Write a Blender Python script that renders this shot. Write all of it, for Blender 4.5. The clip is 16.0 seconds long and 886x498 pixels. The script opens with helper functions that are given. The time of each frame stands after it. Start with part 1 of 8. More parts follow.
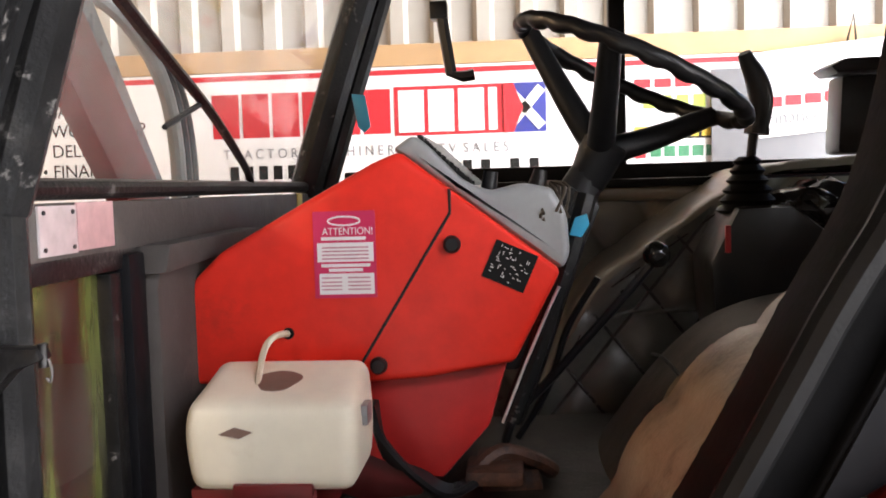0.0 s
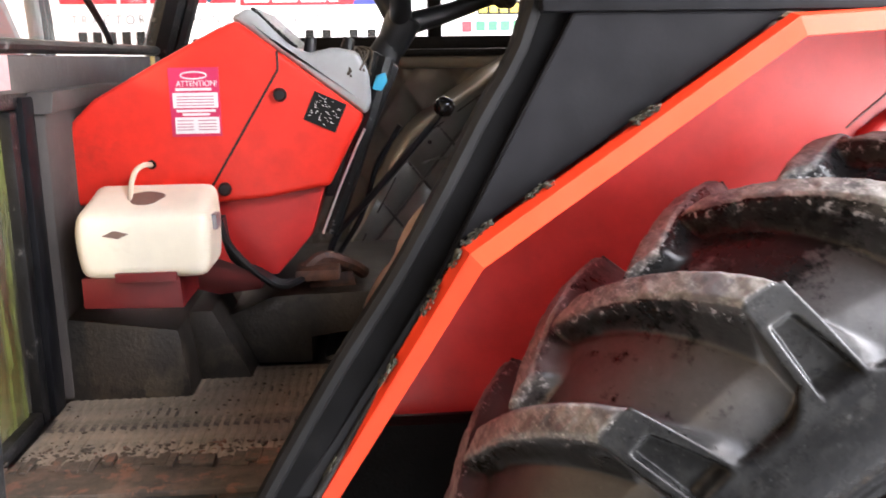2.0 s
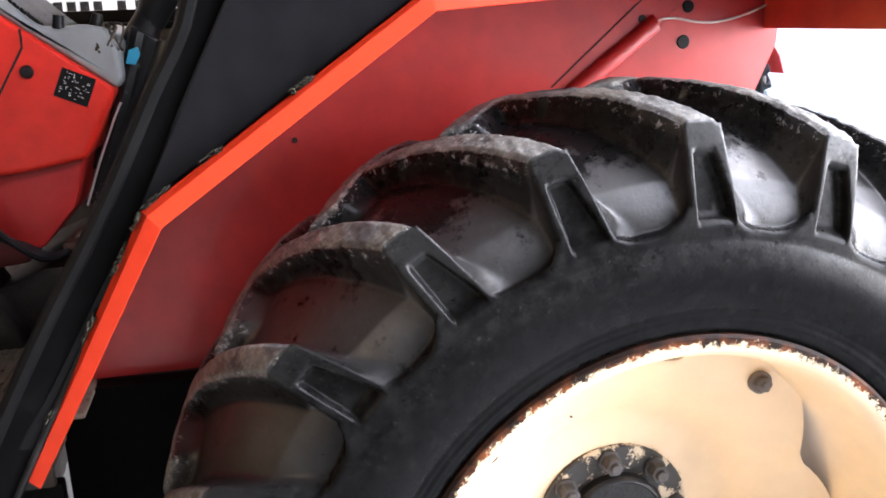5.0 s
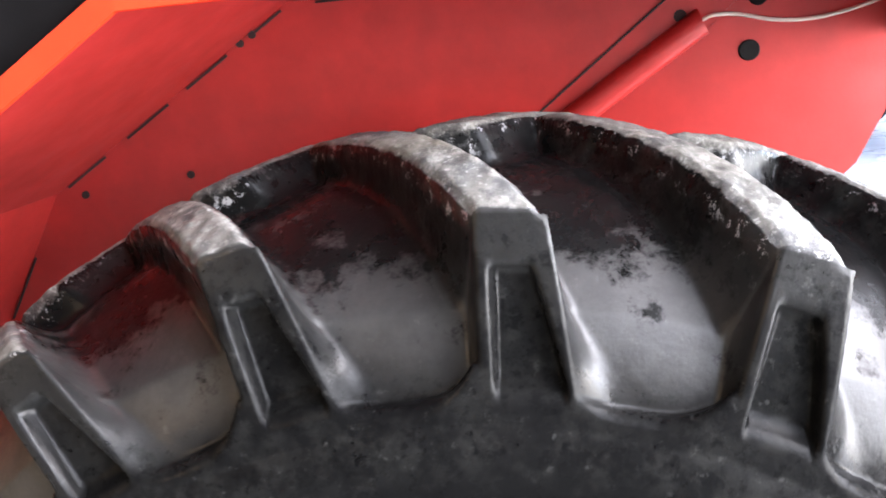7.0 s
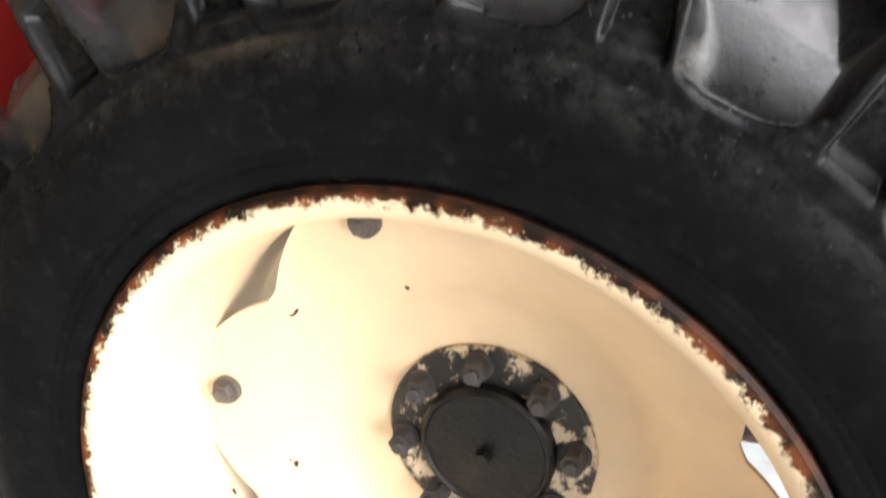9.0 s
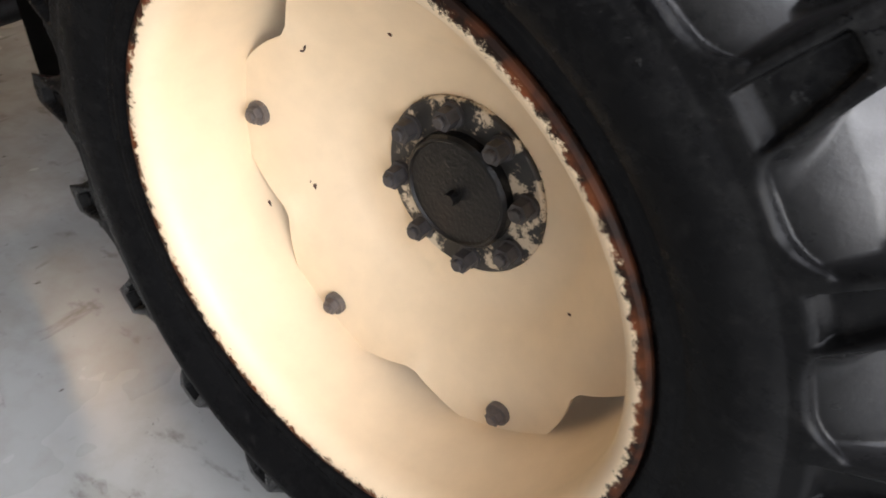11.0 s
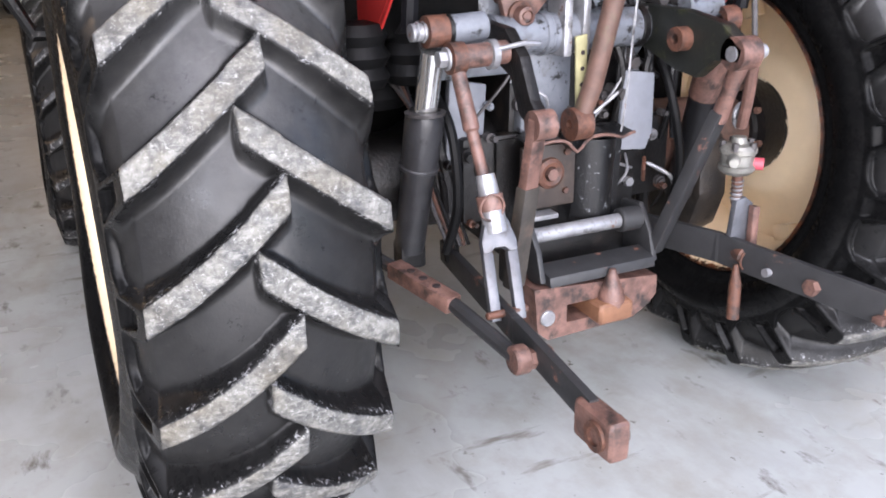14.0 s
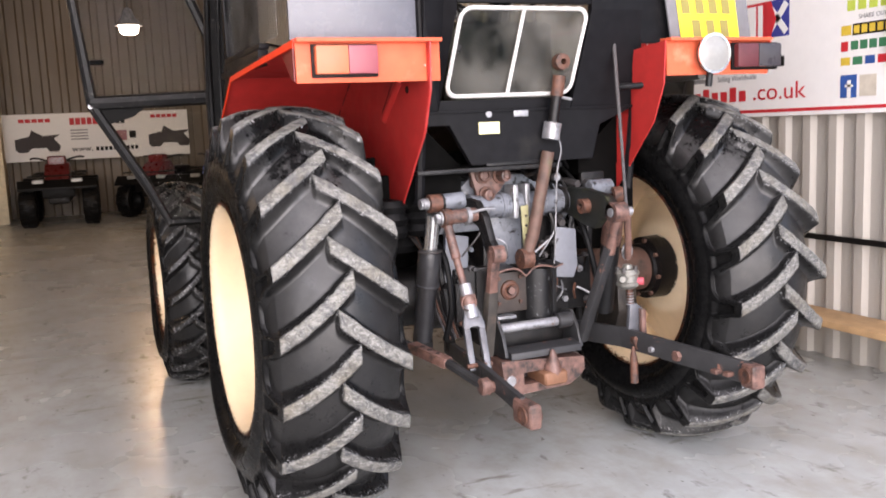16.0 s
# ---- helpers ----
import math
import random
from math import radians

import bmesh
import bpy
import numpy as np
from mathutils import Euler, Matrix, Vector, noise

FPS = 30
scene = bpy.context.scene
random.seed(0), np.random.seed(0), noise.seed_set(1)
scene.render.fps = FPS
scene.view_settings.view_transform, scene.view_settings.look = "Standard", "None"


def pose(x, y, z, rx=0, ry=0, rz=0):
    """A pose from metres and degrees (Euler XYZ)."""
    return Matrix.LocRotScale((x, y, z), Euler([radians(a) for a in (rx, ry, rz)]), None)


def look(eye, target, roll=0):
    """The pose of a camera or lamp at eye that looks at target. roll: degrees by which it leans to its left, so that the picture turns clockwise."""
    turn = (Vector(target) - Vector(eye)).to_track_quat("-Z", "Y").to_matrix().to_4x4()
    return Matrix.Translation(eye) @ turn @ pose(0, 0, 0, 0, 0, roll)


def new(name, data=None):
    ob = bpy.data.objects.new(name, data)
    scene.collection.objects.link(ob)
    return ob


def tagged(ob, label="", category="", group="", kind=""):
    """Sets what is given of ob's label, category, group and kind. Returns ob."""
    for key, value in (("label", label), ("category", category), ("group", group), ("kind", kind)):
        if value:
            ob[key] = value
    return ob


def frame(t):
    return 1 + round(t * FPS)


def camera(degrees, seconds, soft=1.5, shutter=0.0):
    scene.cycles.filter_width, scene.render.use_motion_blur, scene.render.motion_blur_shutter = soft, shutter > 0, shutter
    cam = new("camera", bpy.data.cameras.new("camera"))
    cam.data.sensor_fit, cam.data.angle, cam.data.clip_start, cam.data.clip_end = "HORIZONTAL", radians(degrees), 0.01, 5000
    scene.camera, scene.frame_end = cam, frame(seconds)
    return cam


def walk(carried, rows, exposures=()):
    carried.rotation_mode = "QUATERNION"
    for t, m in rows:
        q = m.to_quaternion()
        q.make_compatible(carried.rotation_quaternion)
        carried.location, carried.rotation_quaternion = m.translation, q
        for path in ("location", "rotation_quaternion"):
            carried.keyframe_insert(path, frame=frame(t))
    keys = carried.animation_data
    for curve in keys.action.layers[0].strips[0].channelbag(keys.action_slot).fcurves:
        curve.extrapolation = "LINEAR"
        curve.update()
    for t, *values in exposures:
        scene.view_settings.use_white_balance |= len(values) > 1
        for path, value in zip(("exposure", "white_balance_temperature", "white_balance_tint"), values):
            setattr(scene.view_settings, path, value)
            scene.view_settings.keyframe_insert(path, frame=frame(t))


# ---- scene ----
cam = camera(53.3, 16.0, soft=1.7, shutter=0.3)
PATH = [
    (0.0, (-0.957, -1.389, 1.741), (-1.120, 0.600, 1.601), -1.66),
    (0.5, (-0.986, -1.515, 1.735), (-1.077, 0.472, 1.525), -1.20),
    (1.0, (-0.986, -1.601, 1.728), (-1.011, 0.378, 1.443), -0.72),
    (1.5, (-0.917, -1.717, 1.719), (-0.868, 0.250, 1.358), -0.53),
    (2.0, (-0.867, -1.865, 1.720), (-0.717, 0.084, 1.296), -0.79),
    (2.5, (-0.887, -1.991, 1.736), (-0.596, -0.065, 1.282), -0.79),
    (3.0, (-0.919, -2.120, 1.755), (-0.501, -0.215, 1.313), -0.73),
    (3.5, (-0.899, -2.200, 1.756), (-0.412, -0.310, 1.320), -0.99),
    (3.7, (-0.867, -2.222, 1.754), (-0.369, -0.337, 1.310), -0.96),
    (5.8, (-0.303, -1.847, 1.726), (-0.094, 0.072, 1.201), -3.34),
    (6.0, (-0.203, -1.798, 1.731), (-0.073, 0.129, 1.209), -3.29),
    (6.5, (-0.046, -1.667, 1.727), (-0.099, 0.262, 1.202), -3.17),
    (7.0, (0.050, -1.568, 1.719), (-0.211, 0.351, 1.220), -2.55),
    (7.5, (0.201, -1.500, 1.697), (-0.272, 0.381, 1.208), -0.07),
    (8.0, (0.274, -1.527, 1.665), (-0.334, 0.314, 1.174), -0.78),
    (8.5, (0.310, -1.575, 1.603), (-0.350, 0.219, 1.013), -1.32),
    (9.0, (0.331, -1.626, 1.530), (-0.361, 0.080, 0.751), -1.61),
    (9.5, (0.357, -1.670, 1.502), (-0.325, -0.059, 0.532), -2.36),
    (9.7, (0.379, -1.690, 1.487), (-0.318, -0.103, 0.489), -2.66),
    (11.8, (1.041, -1.391, 1.522), (-0.292, -0.441, 0.373), -3.28),
    (12.0, (1.119, -1.322, 1.510), (-0.283, -0.447, 0.383), -3.39),
    (12.5, (1.314, -1.139, 1.497), (-0.217, -0.416, 0.433), -2.07),
    (13.0, (1.539, -1.099, 1.498), (-0.036, -0.379, 0.497), -3.84),
    (13.5, (1.867, -1.099, 1.518), (0.244, -0.309, 0.659), -2.13),
    (14.0, (2.153, -1.022, 1.479), (0.464, -0.229, 0.761), -0.89),
    (14.5, (2.438, -1.077, 1.491), (0.708, -0.295, 0.861), -2.02),
    (15.0, (2.819, -1.255, 1.526), (1.052, -0.470, 1.016), -2.02),
    (15.5, (3.178, -1.345, 1.506), (1.377, -0.564, 1.121), -2.07),
    (16.0, (3.470, -1.500, 1.523), (1.651, -0.717, 1.246), -2.51),
]
walk(cam, [(t, look(eye, target, roll)) for t, eye, target, roll in PATH],
     exposures=[(0.0, 3.12, 6800, 16), (0.5, 3.4, 6800, 16), (1.0, 3.55, 6800, 15), (2.0, 4.12, 6600, 16), (3.0, 4.05, 6450, 17), (3.5, 3.68, 6350, 17), (6.0, 3.02, 6300, 17), (7.0, 3.24, 6450, 16), (8.0, 3.35, 6650, 14), (8.5, 3.65, 6900, 14), (9.0, 2.35, 6900, 13),
                (9.3, 1.5, 6700, 15), (9.7, 1.25, 6700, 15), (12.0, 1.58, 6500, 14), (13.5, 1.5, 6500, 18), (14.2, 1.72, 6500, 20), (15.0, 1.62, 6700, 22), (16.0, 1.45, 7000, 22)])

# ---- light: daylight through the shed's open end, an added overhead lamp, a few ceiling lamps ----
world = bpy.data.worlds.new("world")
scene.world = world
world.use_nodes = True
wn, wl = world.node_tree.nodes, world.node_tree.links
sky = wn.new("ShaderNodeTexSky")
sky.sky_type = "NISHITA"
sky.sun_disc = False
sky.sun_elevation = radians(40)
sky.sun_rotation = radians(100)
wn["Background"].inputs["Strength"].default_value = 0.15
wl.new(sky.outputs["Color"], wn["Background"].inputs["Color"])


def area_lamp(name, at, target, sx, sy, power, colour):
    d = bpy.data.lights.new(name, "AREA")
    d.shape, d.size, d.size_y, d.energy, d.color = "RECTANGLE", sx, sy, power, colour
    ob = new(name, d)
    ob.matrix_world = look(at, target)
    return ob


DOOR_X = 6.0
area_lamp("door_daylight", (DOOR_X - 0.1, -2.7, 2.2), (0, -2.5, 1.7), 9.4, 4.2, 350, (0.93, 0.965, 1.0))
# Overhead lamp added for top light and highlights; its roof opening is invented.
area_lamp("added_overhead_light", (3.5, -2.0, 5.25), (3.5, -2.0, 0), 2.6, 8.0, 150, (0.93, 0.965, 1.0))


# ---- materials ----
def mat(name, colour, rough=0.5, metal=0.0, var=0.12, scale=18.0, bump=0.15, bscale=120.0, dirt=None, dirt_amt=0.35, dscale=4.0,
        rust=None, rust_amt=0.3, rscale=9.0, spec=0.5, rvar=0.15, coat=0.0):
    m = bpy.data.materials.new(name)
    m.use_nodes = True
    n, l = m.node_tree.nodes, m.node_tree.links
    b = n["Principled BSDF"]
    b.inputs["Metallic"].default_value = metal
    b.inputs["Specular IOR Level"].default_value = spec
    b.inputs["Coat Weight"].default_value = coat
    tc = n.new("ShaderNodeTexCoord")

    def noise_tex(sc, detail=6, rough_=0.6):
        t = n.new("ShaderNodeTexNoise")
        t.inputs["Scale"].default_value = sc
        t.inputs["Detail"].default_value = detail
        t.inputs["Roughness"].default_value = rough_
        l.new(tc.outputs["Object"], t.inputs["Vector"])
        return t

    def ramp(src, lo, hi):
        r = n.new("ShaderNodeMapRange")
        r.inputs["From Min"].default_value, r.inputs["From Max"].default_value = lo, hi
        l.new(src, r.inputs["Value"])
        return r.outputs["Result"]

    def mix(fac, a, c):
        x = n.new("ShaderNodeMix")
        x.data_type = "RGBA"
        for sock, v in ((x.inputs["Factor"], fac), (x.inputs["A"], a), (x.inputs["B"], c)):
            if isinstance(v, (tuple, float, int)):
                sock.default_value = (*v, 1) if isinstance(v, tuple) else v
            else:
                l.new(v, sock)
        return x.outputs["Result"]

    na = noise_tex(scale)
    dark = tuple(max(0, c * (1 - var)) for c in colour)
    lite = tuple(min(1, c * (1 + var)) for c in colour)
    col = mix(ramp(na.outputs["Fac"], 0.3, 0.7), dark, lite)
    if dirt:
        nd = noise_tex(dscale, 8, 0.65)
        edge = 0.72 - 0.4 * dirt_amt
        col = mix(ramp(nd.outputs["Fac"], edge, edge + 0.16), col, dirt)
    if rust:
        nr = noise_tex(rscale, 9, 0.7)
        edge = 0.75 - 0.45 * rust_amt
        rf = ramp(nr.outputs["Fac"], edge, edge + 0.05)
        col = mix(rf, col, rust)
    l.new(col, b.inputs["Base Color"])
    nb = noise_tex(bscale, 4)
    r2 = n.new("ShaderNodeMapRange")
    r2.inputs["To Min"].default_value, r2.inputs["To Max"].default_value = max(0.02, rough - rvar), min(1, rough + rvar)
    l.new(noise_tex(scale * 0.6, 5).outputs["Fac"], r2.inputs["Value"])
    l.new(r2.outputs["Result"], b.inputs["Roughness"])
    bp = n.new("ShaderNodeBump")
    bp.inputs["Strength"].default_value = bump
    bp.inputs["Distance"].default_value = 0.004
    l.new(nb.outputs["Fac"], bp.inputs["Height"])
    l.new(bp.outputs["Normal"], b.inputs["Normal"])
    return m


def glow(name, colour, strength):
    m = bpy.data.materials.new(name)
    m.use_nodes = True
    b = m.node_tree.nodes["Principled BSDF"]
    b.inputs["Base Color"].default_value = (*colour, 1)
    b.inputs["Emission Color"].default_value = (*colour, 1)
    b.inputs["Emission Strength"].default_value = strength
    return m


def glass(name, colour, dirt=0.06, shine=0.6):
    m = bpy.data.materials.new(name)
    m.use_nodes = True
    n, l = m.node_tree.nodes, m.node_tree.links
    out = n["Material Output"]
    tr_ = n.new("ShaderNodeBsdfTransparent")
    tr_.inputs["Color"].default_value = (*colour, 1)
    gl = n.new("ShaderNodeBsdfGlossy")
    gl.inputs["Roughness"].default_value = 0.03
    di = n.new("ShaderNodeBsdfDiffuse")
    di.inputs["Color"].default_value = (0.55, 0.52, 0.48, 1)
    lw = n.new("ShaderNodeLayerWeight")
    pw = n.new("ShaderNodeMath")
    pw.operation = "POWER"
    l.new(lw.outputs["Facing"], pw.inputs[0])
    pw.inputs[1].default_value = 5.0
    fr = n.new("ShaderNodeMath")
    fr.operation = "MULTIPLY_ADD"
    l.new(pw.outputs[0], fr.inputs[0])
    fr.inputs[1].default_value, fr.inputs[2].default_value = 0.9 * shine, 0.04 * shine
    a = n.new("ShaderNodeMixShader")
    l.new(fr.outputs[0], a.inputs["Fac"])
    l.new(tr_.outputs["BSDF"], a.inputs[1])
    l.new(gl.outputs["BSDF"], a.inputs[2])
    c = n.new("ShaderNodeMixShader")
    nt = n.new("ShaderNodeTexNoise")
    nt.inputs["Scale"].default_value = 5
    nt.inputs["Detail"].default_value = 8
    tc = n.new("ShaderNodeTexCoord")
    l.new(tc.outputs["Object"], nt.inputs["Vector"])
    mr = n.new("ShaderNodeMapRange")
    mr.inputs["From Min"].default_value, mr.inputs["From Max"].default_value = 0.3, 0.75
    mr.inputs["To Max"].default_value = dirt * 2
    l.new(nt.outputs["Fac"], mr.inputs["Value"])
    l.new(mr.outputs["Result"], c.inputs["Fac"])
    l.new(a.outputs["Shader"], c.inputs[1])
    l.new(di.outputs["BSDF"], c.inputs[2])
    l.new(c.outputs["Shader"], out.inputs["Surface"])
    return m


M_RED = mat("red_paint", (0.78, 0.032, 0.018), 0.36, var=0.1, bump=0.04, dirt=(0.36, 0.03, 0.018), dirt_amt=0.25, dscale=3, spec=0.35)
# Darker copy of M_RED: the shade under the mudguard is in the colour.
M_REDF = mat("mudguard_red_shaded", (0.37, 0.025, 0.022), 0.36, var=0.12, bump=0.05, dirt=(0.27, 0.018, 0.015), dirt_amt=0.3, dscale=3, rust=(0.5, 0.16, 0.10), rust_amt=0.03, rscale=40, coat=0.1)
# Two darker copies of the red, with shade below the console in the colour.
M_REDSHADE = mat("dull_shaded_red", (0.13, 0.007, 0.008), 0.45, var=0.15, bump=0.08, dirt=(0.10, 0.012, 0.010), dirt_amt=0.4, dscale=4)
M_REDLOW = mat("lower_shaded_red", (0.46, 0.020, 0.018), 0.42, var=0.14, bump=0.06, dirt=(0.25, 0.018, 0.014), dirt_amt=0.35, dscale=4)
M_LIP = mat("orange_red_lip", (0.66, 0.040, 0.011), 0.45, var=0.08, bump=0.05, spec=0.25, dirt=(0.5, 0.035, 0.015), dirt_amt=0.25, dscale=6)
M_BLACK = mat("black_paint", (0.0065, 0.0065, 0.0075), 0.40, var=0.25, bump=0.06, dirt=(0.015, 0.0145, 0.014), dirt_amt=0.3, dscale=5, spec=0.09, rust=(0.026, 0.025, 0.024), rust_amt=0.08, rscale=28)
M_BLACKWORN = mat("worn_black_paint", (0.006, 0.006, 0.0063), 0.38, var=0.3, bump=0.35, dirt=(0.022, 0.021, 0.020), dirt_amt=0.40, dscale=9, rust=(0.10, 0.095, 0.09), rust_amt=0.31, rscale=30, spec=0.26)
M_RUBBER = mat("black_rubber", (0.005, 0.005, 0.0053), 0.48, var=0.25, bump=0.15, spec=0.14)
M_CREAM = mat("cream_paint", (0.74, 0.58, 0.385), 0.36, var=0.05, bump=0.03, dirt=(0.6, 0.47, 0.3), dirt_amt=0.2, dscale=3)
M_RUST = mat("rust", (0.085, 0.034, 0.02), 0.6, var=0.5, scale=40, bump=0.6, dirt=(0.020, 0.012, 0.010), dirt_amt=0.55, dscale=26)
M_RUSTPINK = mat("rusty_primer", (0.125, 0.066, 0.052), 0.48, var=0.45, scale=26, bump=0.45, dirt=(0.022, 0.015, 0.013), dirt_amt=0.58, dscale=21, rust=(0.24, 0.18, 0.155), rust_amt=0.22, rscale=46)
M_STEEL = mat("bare_steel", (0.26, 0.26, 0.27), 0.34, metal=0.5, var=0.35, bump=0.25, dirt=(0.03, 0.026, 0.024), dirt_amt=0.42, dscale=20, rust=(0.15, 0.065, 0.04), rust_amt=0.3, rscale=26)
M_GREY = mat("grey_casting", (0.125, 0.134, 0.152), 0.34, var=0.25, bump=0.3, dirt=(0.05, 0.048, 0.046), dirt_amt=0.42, dscale=13, rust=(0.008, 0.0075, 0.007), rust_amt=0.42, rscale=24)
M_DARK = mat("greasy_black_metal", (0.0055, 0.005, 0.005), 0.38, var=0.4, scale=30, bump=0.5, dirt=(0.020, 0.014, 0.011), dirt_amt=0.4, dscale=14, spec=0.3, rust=(0.05, 0.04, 0.034), rust_amt=0.12, rscale=30)
# Near-black with hardly any gloss, darker than M_DARK.
M_MATTBLACK = mat("matt_near_black", (0.0022, 0.0021, 0.002), 0.6, var=0.5, scale=12, bump=0.4, dirt=(0.0042, 0.0037, 0.0034), dirt_amt=0.35, dscale=8, spec=0.04)


def floor_material():
    """Painted concrete: dark specks, short drag marks, faint broad stains."""
    m = mat("painted_concrete", (0.41, 0.425, 0.415), 0.27, var=0.06, scale=0.9, bump=0.04, bscale=60, dirt=(0.33, 0.335, 0.32), dirt_amt=0.3, dscale=1.2,
            rust=(0.12, 0.11, 0.10), rust_amt=0.2, rscale=7.0, rvar=0.12)
    n, l = m.node_tree.nodes, m.node_tree.links
    b = n["Principled BSDF"]
    tc = n.new("ShaderNodeTexCoord")
    for sc, rot, lo, hi, colour in (((2.5, 6.0, 1), 0.5, 0.60, 0.70, (0.15, 0.14, 0.125, 1)), ((5.0, 1.2, 1), -0.3, 0.61, 0.70, (0.2, 0.19, 0.17, 1)), ((0.6, 1.4, 1), 0.2, 0.45, 0.85, (0.24, 0.23, 0.205, 1)), ((9.0, 11.0, 1), 0.9, 0.655, 0.70, (0.11, 0.10, 0.085, 1)), ((3.2, 3.8, 1), 1.3, 0.45, 0.85, (0.29, 0.275, 0.235, 1))):
        old = b.inputs["Base Color"].links[0].from_socket
        mp = n.new("ShaderNodeMapping")
        mp.inputs["Scale"].default_value = sc
        mp.inputs["Rotation"].default_value = (0, 0, rot)
        t = n.new("ShaderNodeTexNoise")
        t.inputs["Scale"].default_value, t.inputs["Detail"].default_value, t.inputs["Roughness"].default_value = 1.6, 7, 0.62
        r = n.new("ShaderNodeMapRange")
        r.inputs["From Min"].default_value, r.inputs["From Max"].default_value = lo, hi
        x = n.new("ShaderNodeMix")
        x.data_type = "RGBA"
        x.inputs["B"].default_value = colour
        l.new(tc.outputs["Object"], mp.inputs["Vector"])
        l.new(mp.outputs["Vector"], t.inputs["Vector"])
        l.new(t.outputs["Fac"], r.inputs["Value"])
        l.new(r.outputs["Result"], x.inputs["Factor"])
        l.new(old, x.inputs["A"])
        l.new(x.outputs["Result"], b.inputs["Base Color"])
    return m


M_FLOOR = floor_material()
# Cream cladding with the end wall's dim, warm light put into the colour.
M_CLADFAR = mat("dimmed_cladding", (0.12, 0.09, 0.06), 0.5, var=0.06, scale=2, bump=0.02)
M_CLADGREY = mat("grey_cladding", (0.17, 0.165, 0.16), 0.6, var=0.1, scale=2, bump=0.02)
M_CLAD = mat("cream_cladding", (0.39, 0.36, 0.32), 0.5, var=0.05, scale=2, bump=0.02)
M_WOOD = mat("timber", (0.42, 0.26, 0.13), 0.7, var=0.2, scale=8, bump=0.15)
M_WHITE = mat("banner_white", (0.78, 0.77, 0.76), 0.6, var=0.02, bump=0.0)
M_BRED = mat("banner_red", (0.55, 0.02, 0.03), 0.6, var=0.03, bump=0.0)
M_BBLACK = mat("banner_black", (0.010, 0.010, 0.010), 0.6, var=0.03, bump=0.0, spec=0.15)
M_BGREY = mat("banner_grey", (0.22, 0.22, 0.23), 0.6, var=0.03, bump=0.0)
M_BBLUE = mat("banner_blue", (0.03, 0.04, 0.25), 0.6, var=0.1, bump=0.0)
M_GLASS = glass("cab_glass", (0.97, 0.97, 0.96), 0.03)



# ---- mesh tools ----
def part(name, bm, material, parent=None, label="", smooth=True, angle=35):
    me = bpy.data.meshes.new(name)
    bmesh.ops.recalc_face_normals(bm, faces=bm.faces)
    bm.to_mesh(me)
    bm.free()
    for mm in (material if isinstance(material, (list, tuple)) else [material]):
        me.materials.append(mm)
    if smooth:
        me.shade_smooth()
        me.set_sharp_from_angle(angle=radians(angle))
    ob = new(name, me)
    if parent is not None:
        ob.parent = parent
        ob.matrix_parent_inverse = parent.matrix_world.inverted()
    if label:
        ob["label"] = label
    return ob


def thing(name, at, label, category, group="", kind=""):
    ob = new(name)
    ob.empty_display_size = 0.1
    ob.location = at
    bpy.context.view_layer.update()
    return tagged(ob, label, category, group, kind)


def solid(name, bm, material, label, category, group="", kind="", **kw):
    return tagged(part(name, bm, material, **kw), label, category, group, kind)


def box(bm, lo, hi, bevel=0.0, m=None, mi=0, seg=2):
    c = [(a + b) / 2 for a, b in zip(lo, hi)]
    s = [abs(b - a) for a, b in zip(lo, hi)]
    t = Matrix.Translation(c) @ Matrix.Diagonal((*s, 1))
    if m is not None:
        t = m @ t
    r = bmesh.ops.create_cube(bm, size=1.0, matrix=t)
    vs = r["verts"]
    fs = {f for v in vs for f in v.link_faces}
    for f in fs:
        f.material_index = mi
    if bevel > 0:
        es = list({e for v in vs for e in v.link_edges})
        bmesh.ops.bevel(bm, geom=es, offset=bevel, segments=seg, affect="EDGES", profile=0.6)
    return bm


def B():
    return bmesh.new()


def cyl(bm, p0, p1, r0, r1=None, n=18, mi=0, bevel=0.0):
    p0, p1 = Vector(p0), Vector(p1)
    r1 = r0 if r1 is None else r1
    d = p1 - p0
    q = d.to_track_quat("Z", "Y").to_matrix()
    rings = []
    h = d.length
    prof = [(r0, 0), (r1, h)] if not bevel else [(r0 - bevel, 0), (r0, bevel), (r1, h - bevel), (r1 - bevel, h)]
    for r, zz in prof:
        rings.append([bm.verts.new(p0 + q @ Vector((r * math.cos(a), r * math.sin(a), zz))) for a in (2 * math.pi * i / n for i in range(n))])
    for a, b in zip(rings, rings[1:]):
        for i in range(n):
            bm.faces.new((a[i], a[(i + 1) % n], b[(i + 1) % n], b[i])).material_index = mi
    bm.faces.new(rings[0][::-1]).material_index = mi
    bm.faces.new(rings[-1]).material_index = mi
    return bm


